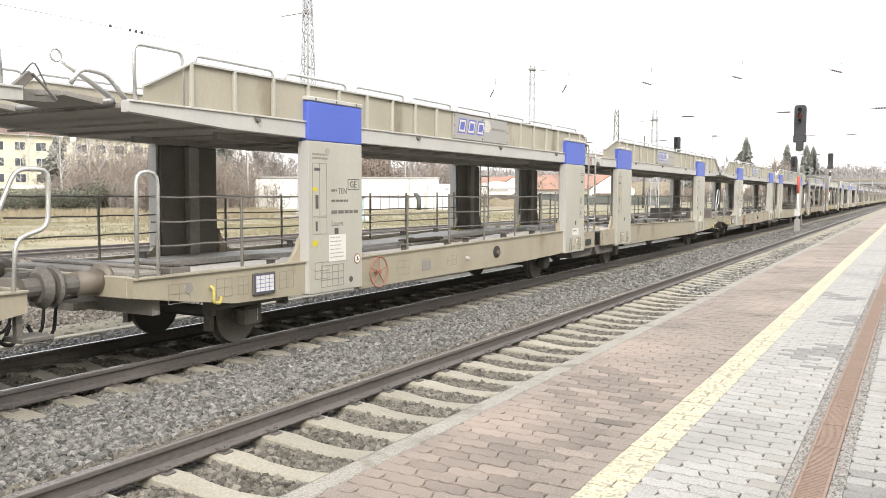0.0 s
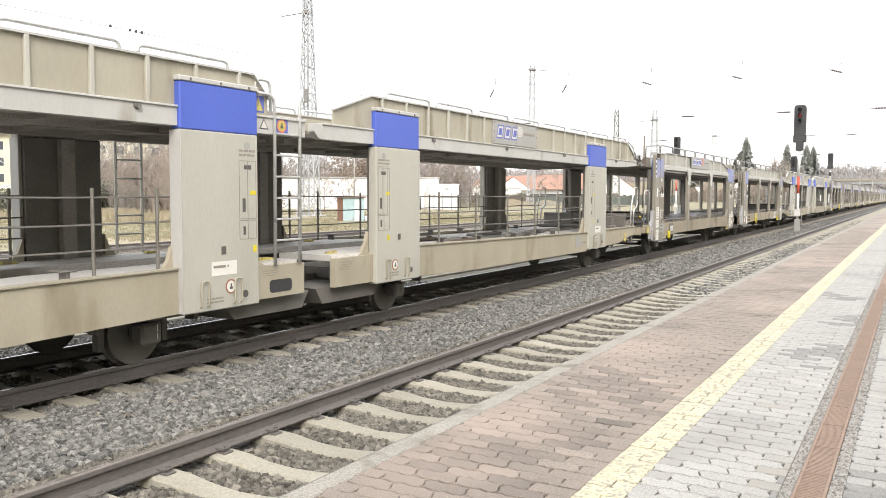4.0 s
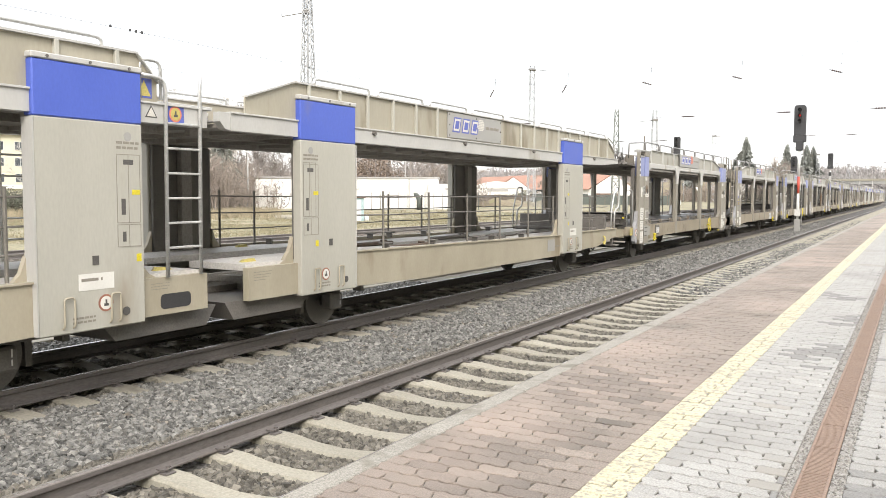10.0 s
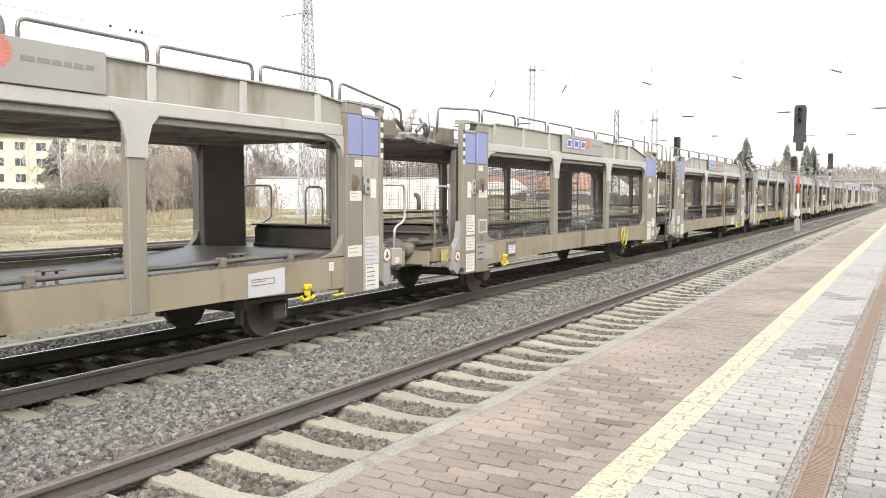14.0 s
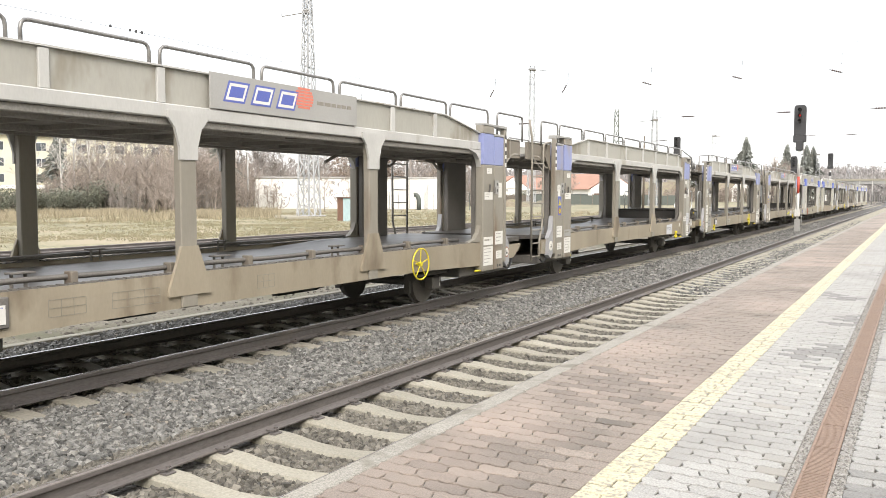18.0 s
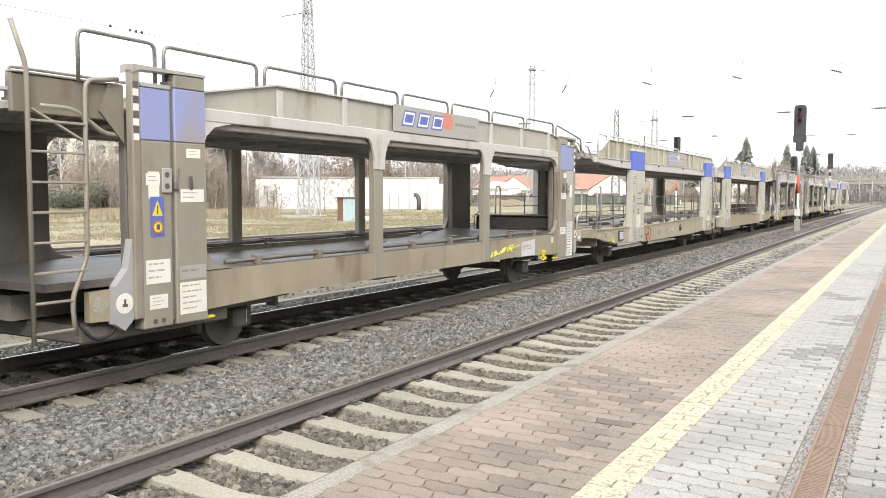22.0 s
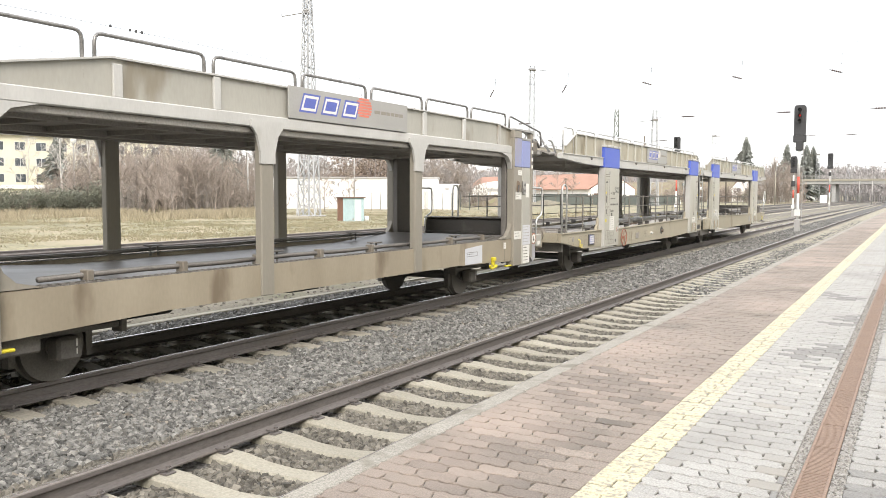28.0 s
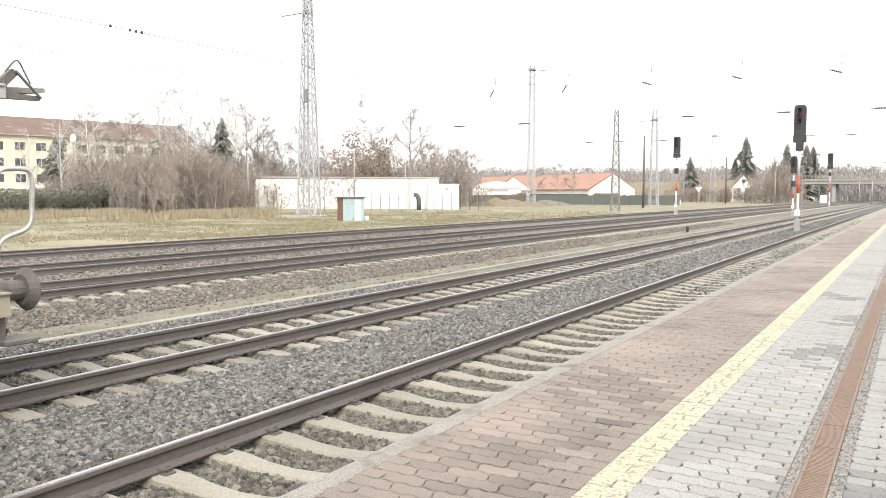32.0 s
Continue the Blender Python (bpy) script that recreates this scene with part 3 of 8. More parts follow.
pebbles("far_ballast_stones", np.concatenate([scatter(-9.6, -2.5, 18, 40, 210), scatter(-9.6, -2.5, 40, 80, 45)]), 0.03, "stone", "loose grey crushed ballast stones further along")
M["stone_brown"] = material("brownish_ballast_stone", (0.079, 0.070, 0.059), (0.238, 0.216, 0.187), 0.9, 0, 7, 60, 0.3, 0.9, per_piece=0.45, island=True)
pebbles("old_ballast_stones", np.concatenate([scatter(-14.9, -12.9, 7, 24, 420), scatter(-15.0, -12.9, 24, 40, 150), scatter(-12.9, -11.7, 6, 30, 26), scatter(-13.9, -12.9, 24, 70, 60), scatter(-18.5, -15.5, 8, 34, 90), scatter(-24.5, -18.5, 10, 40, 35)]), 0.028, "stone_brown", "brownish weathered ballast stones between the tracks")

# platform body, its edge stones, pavers, line and drain
plat = tagged(part("platform", Geo().box(EDGE + 0.13, 12.0, -40, 260, -0.6, PLAT - 0.0085), "joint", None, "raised platform body with sand-filled paver joints"), kind="structure", category="platform")
for i in range(115):
    y0 = -20 + i * 1.2
    g = Geo().box(EDGE, EDGE + 0.128, y0 + 0.004, y0 + 1.196, PLAT - 0.22, PLAT, 0.006)
    part("edge_stone", g, "coping", plat)
part("platform_wall", Geo().box(EDGE + 0.06, EDGE + 0.129, -40, 260, -0.6, PLAT - 0.22), "coping", plat)


def paver_shape(n_long=6, n_end=4, wave=0.0075, hook=0.011):
    """A 225 x 112 mm paver with wavy long sides and S-shaped ends, so that the rows lock together; its long side lies across the platform."""
    P, Q, gap, gap_end = 0.225, 0.1125, 0.0056, 0.0034

    def side(t):
        return wave * math.sin(4 * math.pi * t)

    def end(t):
        return hook * math.sin(2 * math.pi * t)
    o = [(P * i / n_long, side(i / n_long), 0, 1) for i in range(n_long)]
    o += [(P + end(i / n_end), Q * i / n_end, -1, 0) for i in range(n_end)]
    o += [(P * (1 - i / n_long), Q + side(1 - i / n_long), 0, -1) for i in range(n_long)]
    o += [(end(1 - i / n_end), Q * (1 - i / n_end), 1, 0) for i in range(n_end)]
    n = len(o)
    for i in (0, n_long, n_long + n_end, 2 * n_long + n_end):
        x, y, _, _ = o[i]
        o[i] = (x, y, 1 if x < P / 2 else -1, 1 if y < Q / 2 else -1)
    g = Geo()
    for z, k in ((-0.05, 0.0), (-0.004, 0.0), (0.0, 0.0025)):
        g.v.extend([(x + dx * (k + gap_end), y + dy * (k + gap), z) for x, y, dx, dy in o])
    g.f = [tuple(range(2 * n, 3 * n))] + [(j * n + i, j * n + (i + 1) % n, (j + 1) * n + (i + 1) % n, (j + 1) * n + i) for j in range(2) for i in range(n)]
    return g


PAVER = paver_shape()


def pave(x0, x1, y0, y1, mat, near, pick=None):
    """Rows of pavers across the platform, each row shifted by half a stone; near ones are parts, the rest one mesh."""
    me = PAVER.data("paver", mat)
    rows, far_g, dark_g = int((y1 - y0) / 0.1125), Geo(), Geo()
    for r in range(rows):
        y = y0 + r * 0.1125
        x = x0 - (0.1125 if r % 2 else 0.0)
        while x < x1 - 0.02:
            a, b = max(x, x0), min(x + 0.225, x1)
            if b - a > 0.012:
                dz = random.uniform(-0.002, 0.002)
                stained = pick is not None and noise.noise((x * 0.9, y * 0.6, 11)) + 0.35 * random.random() > 0.62
                if b - a < 0.216:
                    (dark_g if stained else far_g).box(a + (0.003 if a > x0 else 0.0), b - (0.003 if b < x1 else 0.0), y + 0.0046, y + 0.1079, PLAT - 0.07, PLAT + dz, 0.003)
                elif near[0] < x < near[1] and near[2] < y < near[3]:
                    s = new("paver", me)
                    s.parent, s.location = plat, (x, y, PLAT + dz)
                    if stained:
                        s.material_slots[0].link = "OBJECT"
                        s.material_slots[0].material = M[pick]
                else:
                    (dark_g if stained else far_g).add([(x + p[0], y + p[1], PLAT + dz + p[2]) for p in PAVER.v], PAVER.f)
            x += 0.225
    if far_g.v:
        tagged(part("further_pavers", far_g, mat, plat), kind="stuff")
    if dark_g.v:
        tagged(part("stained_pavers", dark_g, pick, plat), kind="stuff")


# ---- the car-transporter train ----
LEN_A, LEN_B = 21.945, 26.273
END_A, END_B = 3.931, 1.758
WHEEL_R = 0.36


def bars(parent, x, y0, y1, z0, z1, rows, mat="fadedink", ragged=True, seed=0):
    """Unreadable print: a block of plain bars on the wagon's side."""
    r = random.Random(seed)
    g = Geo()
    h = (z1 - z0) / rows
    for i in range(rows):
        e = y0 + (y1 - y0) * (r.uniform(0.6, 1.0) if ragged else 1.0)
        y, th = y0, h * (0.24 if ragged else 0.5)
        while y < e - 0.01:
            w = min(r.uniform(0.6, 1.6) * max(h, 0.03), e - y)
            g.box(x, x + 0.002, y, y + w, z1 - i * h - h * 0.2 - th, z1 - i * h - h * 0.2)
            y += w + 0.25 * h
    return tagged(part("print_block", g, mat, parent), kind="stuff")


def frame_lines(parent, x, y0, y1, z0, z1, cells_y, cells_z, mat="fadedink", t=0.008):
    g = Geo()
    for i in range(cells_y + 1):
        y = y0 + (y1 - y0) * i / cells_y
        g.box(x, x + 0.002, y - t / 2, y + t / 2, z0, z1)
    for i in range(cells_z + 1):
        z = z0 + (z1 - z0) * i / cells_z
        g.box(x, x + 0.0025, y0, y1, z - t / 2, z + t / 2)
    return part("print_grid", g, mat, parent)


def sticker(parent, x, y0, y1, z0, z1, rows=4, mat="white", seed=0, ink="small_print"):
    s = part("sticker", Geo().box(x, x + 0.003, y0, y1, z0, z1), mat, parent, "off-white paper sticker with small print")
    if rows:
        bars(s, x + 0.0035, min(y0, y1) + 0.03, max(y0, y1) - 0.03, z0 + 0.02, z1 - 0.02, rows, ink, True, seed)
    return s


def round_sign(parent, x, y, z, r=0.09, rim="red", face="white"):
    s = part("round_sign", Geo().cyl((x + 0.002, y, z), "x", r, 0.004, 20), rim, parent, "round warning sign with a coloured rim")
    part("sign_face", Geo().cyl((x + 0.005, y, z), "x", r * 0.78, 0.003, 18), face, s)
    g = Geo().box(x + 0.007, x + 0.009, y - r * 0.3, y + r * 0.3, z - r * 0.35, z - r * 0.05).box(x + 0.007, x + 0.009, y - r * 0.12, y + r * 0.12, z - r * 0.05, z + r * 0.4)
    part("pictogram", g, "ink", s)
    return s


def rust_smear(parent, x, y, z):
    """An uneven rusty stain that has run downwards."""
    o = []
    for i in range(22):
        a = 2 * math.pi * i / 22
        r = 0.10 * (1 + 0.5 * noise.noise((math.cos(a) * 1.7, math.sin(a) * 1.7, y)))
        o.append((y + r * math.cos(a), z + r * math.sin(a) * (1.0 if math.sin(a) > 0 else 1.35)))
    part("rust_patch", Geo().slab(o, "x", x, x + 0.002), "smear", parent, "rusty stain run down the paint")


def handwheel(parent, x, y, z, R, mat):
    w = part("handwheel", Geo().ring((x + 0.09, y, z), "x", R, 0.0125, 24, 6), mat, parent, "spoked brake handwheel", True)
    g = Geo().cyl((x + 0.075, y, z), "x", 0.035, 0.07, 10).cyl((x, y, z), "x", 0.02, 0.16, 8)
    for i in range(5):
        a = 2 * math.pi * i / 5 + 0.3
        g.tube([(x + 0.085, y, z), (x + 0.09, y + R * math.cos(a), z + R * math.sin(a))], 0.009, 5)
    part("spoke_cross", g, mat, w)


def logo_panel(parent, x, y0, y1, z0, z1, bolts, globe):
    """Plain shapes in the colours of the owner's sign."""
    p = part("sign_panel", Geo().box(x, x + 0.022, y0, y1, z0, z1, 0.004), "plate", parent, "grey metal sign panel with blue and pale shapes")
    h, f = z1 - z0, x + 0.0225
    zc = z0 + 0.52 * h
    for i in range(3):
        a = y0 + 0.07 * (y1 - y0) + i * 0.16 * (y1 - y0)
        b, sl, lo, hi = a + 0.125 * (y1 - y0), 0.075 * (y1 - y0) / 2.2, zc - 0.29 * h, zc + 0.31 * h
        sh = part("blue_shape", Geo().slab([(a, lo), (b, lo), (b + sl, hi), (a + sl, hi)], "x", f, f + 0.002), "logo", p, "slanted blue-outlined block")
        g, e = Geo(), (1 if b > a else -1)
        for n, (da, za, zb) in enumerate(((0.028, 0.10, 0.90), (0.062, 0.24, 0.76))):
            o = [(a + e * da + sl * za, lo + za * (hi - lo)), (b - e * da + sl * za, lo + za * (hi - lo)), (b - e * da + sl * zb, lo + zb * (hi - lo)), (a + e * da + sl * zb, lo + zb * (hi - lo))]
            if n == 0:
                part("pale_band", Geo().slab(o, "x", f + 0.002, f + 0.0035), "globe" if bolts else "white", sh)
            else:
                g.slab(o, "x", f + 0.0035, f + 0.005)
        part("blue_core", g, "logo", sh)
    cy, R = y0 + 0.585 * (y1 - y0), 0.13 * (y1 - y0) / 2.4
    g = Geo()
    for i in range(7):
        z = z0 + 0.66 * h + (i - 3) * R * 0.26
        e = math.sqrt(max(R * R - ((i - 3) * R * 0.26) ** 2, 0)) * 1.25
        g.box(f, f + 0.002, cy - e, cy + e, z - R * 0.1, z + R * 0.1)
    tagged(part("striped_disc", g, globe, p, "disc of fine pale stripes"), kind="stuff")
    bars(p, f, y0 + 0.68 * (y1 - y0), y0 + 0.95 * (y1 - y0), z0 + 0.45 * h, z0 + 0.68 * h, 1, "fadedink", False)
    if bolts:
        g = Geo()
        for y in (y0 + 0.04, (y0 + y1) / 2, y1 - 0.04):
            for z in (z0 + 0.04, (z0 + z1) / 2, z1 - 0.04):
                g.cyl((x + 0.026, y, z), "x", 0.014, 0.012, 6)
        part("bolt_pattern", g, "dark", p)


def rope_hook(W, x, y, z):
    """A stout yellow cast hook under the sill."""
    g = Geo().box(x, x + 0.05, y - 0.045, y + 0.045, z + 0.05, z + 0.20, 0.012).box(x, x + 0.07, y - 0.06, y + 0.06, z + 0.13, z + 0.20, 0.012)
    g.tube(bent([(x + 0.03, y + 0.02, z + 0.08), (x + 0.03, y + 0.03, z), (x + 0.03, y - 0.1, z - 0.01), (x + 0.03, y - 0.13, z + 0.05)], 0.04), 0.026, 7).tube(bent([(x + 0.03, y, z + 0.03), (x + 0.03, y + 0.09, z), (x + 0.03, y + 0.13, z + 0.04)], 0.03), 0.024, 6)
    return part("rope_hook", g, "yellow", W, "stout yellow rope hook")


def flap_gear(W, Y, u, z):
    """Hinge arms, drum and guards of the folding upper deck end."""
    part("flap_drum", Geo().cyl((0.75, Y(u - 0.28), z + 0.16), "x", 0.085, 0.5, 14).ring((0.55, Y(u - 0.28), z + 0.16), "x", 0.092, 0.01, 14, 5).ring((0.95, Y(u - 0.28), z + 0.16), "x", 0.092, 0.01, 14, 5).box(0.42, 1.08, Y(u - 0.42), Y(u - 0.14), z + 0.02, z + 0.08, 0.01), "under", W, "dull drum of the folding deck end", True)
    for x in (1.12, 1.27):
        o = [(Y(u + 0.25), z - 0.04), (Y(u + 0.18), z + 0.16), (Y(u - 0.02), z + 0.12), (Y(u - 0.16), z - 0.02), (Y(u - 0.34), z + 0.02), (Y(u - 0.36), z - 0.06), (Y(u - 0.1), z - 0.12)]
        part("hinge_arm", Geo().slab(o, "x", x - 0.012, x + 0.012), "dark", W, "dark pointed hinge arm")
    part("guard_loop", Geo().tube(bent([(1.2, Y(u + 0.05), z + 0.1), (1.2, Y(u - 0.02), z + 0.42), (1.2, Y(u - 0.16), z + 0.3), (1.2, Y(u - 0.08), z + 0.05)], 0.06), 0.011, 5), "galv", W, "", True)


def wheelset(parent, y):
    w = new("wheelset")
    w.empty_display_size = 0.2
    w.parent, w.location = parent, (0, y, WHEEL_R)
    for s in (-1, 1):
        g = Geo().cyl((s * 0.75, 0, 0), "x", WHEEL_R, 0.115, 28).cyl((s * 0.70, 0, 0), "x", WHEEL_R + 0.026, 0.03, 28).cyl((s * 0.815, 0, 0), "x", 0.09, 0.05, 12)
        part("wheel", g, "dark", w, "dark steel wheel with a flange")
    part("axle", Geo().cyl((0, 0, 0), "x", 0.08, 1.4, 12), "dark", w)
    return w


def running_gear(W, Y, u):
    """Axle boxes with leaf springs, hangers and brake blocks of one axle."""
    y = Y(u)
    for s in (-1, 1):
        g = Geo().box(s * 0.90, s * 1.10, y - 0.14, y + 0.14, 0.24, 0.48, 0.03).box(s * 0.94, s * 1.06, y - 0.62, y + 0.62, 0.50, 0.56, 0.01).box(s * 0.94, s * 1.06, y - 0.4, y + 0.4, 0.56, 0.61, 0.01)
        g.box(s * 0.92, s * 1.08, y - 0.7, y - 0.62, 0.44, 0.72, 0.01).box(s * 0.92, s * 1.08, y + 0.62, y + 0.7, 0.44, 0.72, 0.01)
        ab = part("axle_box", g, "dark", W, "dark axle box with leaf spring")
        if s > 0:
            part("chalk_mark", Geo().box(1.101, 1.103, y + 0.06, y + 0.075, 0.30, 0.36).box(1.101, 1.103, y + 0.06, y + 0.075, 0.38, 0.46), "white", ab)
        for d in (-1, 1):
            part("brake_block", Geo().slab([(y + d * 0.40, 0.2), (y + d * 0.47, 0.2), (y + d * 0.47, 0.52), (y + d * 0.39, 0.52)], "x", *sorted((s * 0.70, s * 0.80))), "dark", W)


def buffers(W, Y, end, z=0.98):
    for s in (-1, 1):
        y1, y2, y3 = Y(-end + 0.62), Y(-end + 0.30), Y(-end + 0.045)
        b = part("buffer", Geo().tube([(s * 0.875, y1, z), (s * 0.875, y2, z)], 0.135, 16, 0.125).tube([(s * 0.875, Y(-end + 0.66), z), (s * 0.875, Y(-end + 0.60), z)], 0.19, 16), "gap", W, "grimy cylindrical buffer", True)
        part("plunger", Geo().tube([(s * 0.875, y2, z), (s * 0.875, y3, z)], 0.10, 12), "dark", b)
        part("buffer_head", Geo().tube([(s * 0.875, Y(-end + 0.11), z), (s * 0.875, y3, z)], 0.15, 18, 0.215).tube([(s * 0.875, y3, z), (s * 0.875, Y(-end + 0.018), z)], 0.215, 18, 0.19).tube([(s * 0.875, Y(-end + 0.018), z), (s * 0.875, Y(-end + 0.008), z)], 0.19, 18, 0.12), "dark", b)
    g = Geo().box(-0.12, 0.12, Y(-end + 0.55), Y(-end + 0.15), 0.84, 1.06, 0.03)
    g.tube(bent([(0, Y(-end + 0.2), 1.0), (0, Y(-end + 0.05), 1.0), (0, Y(-end + 0.1), 0.7), (0, Y(-end + 0.3), 0.62)], 0.06), 0.035, 6)
    part("coupling", g, "dark", W, "black screw coupling with hook")
    for i, x in enumerate((-0.45, -0.28, 0.3, 0.5)):
        part("brake_hose", Geo().tube(bent([(x, Y(-end + 0.6), 0.8), (x, Y(-end + 0.35), 0.78), (x + 0.03, Y(-end + 0.3), 0.42), (x + 0.02, Y(-end + 0.12), 0.36), (x, Y(-end + 0.02), 0.55)], 0.12), 0.02, 6), "rubber", W, "", True)


def hoop(W, x, ya, yb, z0, z1, mat, r=0.02, name="guard_rail"):
    return part(name, Geo().tube(bent([(x, ya, z0), (x, ya, z1), (x, yb, z1), (x, yb, z0)], 0.09), r, 6), mat, W, "", True)


def wagon_a(rear):
    """One half of the flat-post transporter: two broad posts a side, deep ribbed upper fascia, rope fence on the lower deck."""
    W = group_empty("car_transporter_wagon", pose(T2, 0, 0), "beige two-deck car transporter wagon with broad blue-topped posts", "railway wagon", "wagons of the train")
    k, c = (-1, 3.6) if rear else (1, 3.6)

    def Y(u):
        return k * (u - c)

    def put(name, mat, x0, x1, u0, u1, z0, z1, ch=0.008, parent=W, label=""):
        return part(name, Geo().box(x0, x1, Y(u0), Y(u1), z0, z1, ch), mat, parent, label)
    inner = [(9.72, 3.33), (9.99, 3.06), (9.99, 2.85)] if not rear else [(9.76, 3.33), (10.64, 3.06), (10.64, 2.85)]
    outline = [(-3.15, 2.85), (-3.15, 3.02), (-2.52, 3.33)] + inner
    beam_end = 10.66 if not rear else 10.92
    for s in (1, -1):
        # broad posts
        for u in (0.0, 9.12):
            p = put("post", "panel", s * 1.36, s * 1.50, u - 0.6, u + 0.6, 0.585, 2.61 if s > 0 else 2.70, 0.012, W, "broad beige-grey steel post")
            put("blue_panel", "blue", s * 1.36, s * 1.50, u - 0.6, u + 0.6, 2.612 if s > 0 else 2.702, 3.125, 0.012, p, "blue-painted post top")
            put("post_cap", "beam", s * 1.35, s * 1.51, u - 0.61, u + 0.61, 3.127, 3.185, 0.01, p)
            for q in (-0.45, 0.0, 0.45) if s > 0 else ():
                part("cap_bolt", Geo().cyl((s * 1.512, Y(u + q), 3.155), "x", 0.016, 0.012, 6), "dark", p)
            put("edge_strip", "beam", s * 1.34, s * 1.506, u - 0.612, u - 0.601, 0.60, 2.60, 0.0, p)
            put("post_channel", "under", s * 1.20, s * 1.36, u - 0.1, u + 0.1, 0.95, 2.62, 0.01, p)
            # inner face in a darker colour that paints in the wagon's inside shade
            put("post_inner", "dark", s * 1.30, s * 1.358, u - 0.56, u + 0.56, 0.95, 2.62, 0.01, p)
            for d in (-1, 1):
                e = [(Y(u + d * 0.6), 0.98), (Y(u + d * 0.95), 0.98), (Y(u + d * 0.78), 1.06), (Y(u + d * 0.67), 1.18), (Y(u + d * 0.6), 1.36)]
                part("gusset", Geo().slab(e, "x", *sorted((s * 1.30, s * 1.36))), "beige", p)
        # upper beam with raised outer end, and the fascia above it
        o = [(Y(u), z) for u, z in [(-3.37, 2.74), (-2.0, 2.665), (-0.6, 2.645), (beam_end, 2.645), (beam_end, 2.85), (-3.37, 2.85)]]
        part("deck_beam", Geo().slab(o, "x", *sorted((s * 1.33, s * 1.455))), "beam", W, "pale grey edge beam of the upper deck")
        part("beam_flange", Geo().box(s * 1.33, s * 1.475, Y(-3.36), Y(beam_end), 2.84, 2.862, 0.004), "beam", W)
        part("fascia", Geo().slab([(Y(u), z) for u, z in outline], "x", *sorted((s * 1.395, s * 1.42))), "fascia", W, "weathered ribbed side panel")
        top = outline[1:-1]
        g = Geo()
        for (ua, za), (ub, zb) in zip(top, top[1:]):
            g.slab([(Y(ua), za), (Y(ub), zb), (Y(ub), zb + 0.022), (Y(ua), za + 0.022)], "x", *sorted((s * 1.37, s * 1.46)))
        part("fascia_cap", g, "beam", W)
        u = -2.53
        while u < 9.75 and s > 0:
            if not (3.3 < u < 5.6):
                put("rib", "panel", s * 1.42, s * 1.462, u - 0.024, u + 0.024, 2.862, 3.33, 0.005)
            u += 0.667
        for u in (-1.5, 2.2, 5.2, 8.0) if s > 0 else ():
            part("lashing_eye", Geo().cyl((s * 1.47, Y(u), 2.80), "x", 0.03, 0.04, 8).box(s * 1.455, s * 1.48, Y(u) - 0.05, Y(u) + 0.02, 2.79, 2.83), "dark", W)
        # low guard rails above the fascia
        for i in range(8):
            ua = -2.44 + 1.5 * i
            if ua + 1.27 < 9.75:
                hoop(W, s * 1.41, Y(ua), Y(ua + 1.27), 3.33, 3.435, "galv")
        if not rear:
            hoop(W, s * 1.41, Y(-3.26), Y(-2.62), 2.86, 3.44, "galv")
        else:
            part("guard_rail", Geo().tube(bent([(s * 1.41, Y(-2.56), 3.34), (s * 1.41, Y(-2.6), 3.41), (s * 1.41, Y(-3.18), 3.24), (s * 1.41, Y(-3.2), 2.86)], 0.08), 0.02, 6), "galv", W, "", True)
        if not rear:
            hoop(W, s * 1.41, Y(9.78), Y(10.05), 2.9, 3.3, "galv")
        # lower sill
        o = [(-3.36, 0.83), (-3.36, 1.02), (-0.6, 1.02), (-0.6, 0.60), (-1.9, 0.62)]
        part("side_sill", Geo().slab([(Y(u), z) for u, z in o], "x", *sorted((s * 1.35, s * 1.44))), "beige", W, "beige lower side sill")
        o = [(0.6, 0.545), (0.6, 1.0), (8.52, 1.09), (8.52, 0.60), (6.5, 0.55)]
        part("side_sill", Geo().slab([(Y(u), z) for u, z in o], "x", *sorted((s * 1.35, s * 1.44))), "beige", W, "beige lower side sill")
        g = Geo().slab([(Y(u), z) for u, z in ((0.6, 0.998), (8.52, 1.088), (8.52, 1.106), (0.6, 1.016))], "x", *sorted((s * 1.33, s * 1.465)))
        g.box(s * 1.33, s * 1.465, Y(-3.36), Y(-0.6), 1.018, 1.036)
        part("sill_flange", g, "beige", W)
        o = [(9.72, 0.62), (9.72, 1.02), (10.64, 1.02), (10.64, 0.62)]
        inner_sill = part("inner_sill", Geo().slab([(Y(u), z) for u, z in o], "x", *sorted((s * 1.35, s * 1.44))), "beige", W)
        if not rear:
            slot = [(Y(10.18 + 0.16 * sx + 0.05 * math.cos(a)), 0.76 + 0.03 * sz + 0.05 * math.sin(a)) for sx, sz, a0 in ((1, 1, 0), (-1, 1, 90), (-1, -1, 180), (1, -1, 270)) for a in [radians(a0 + 30 * j) for j in range(4)]]
            part("lifting_slot", Geo().slab(slot, "x", *sorted((s * 1.441, s * 1.444))), "black", inner_sill)
        # rope fence of the lower deck
        posts = [-1.64] + [0.75 + 1.36 * i for i in range(6)] + [8.35]
        for u in posts:
            zt = 1.02 + max(0.0, u) * 0.011
            f = part("fence_post", Geo().tube([(s * 1.31, Y(u), zt - 0.06), (s * 1.31, Y(u), zt + 0.86)], 0.019, 6), "fence_steel", W)
        for z in (1.88, 1.61, 1.35):
            g = Geo()
            for a, b in ((-3.0, -0.58), (0.58, 8.54)):
                n = 6
                g.tube([(s * 1.31, Y(a + (b - a) * i / n), z - 0.012 * (i % 2)) for i in range(n + 1)], 0.011, 5)
            part("fence_rope", g, "dark", W)
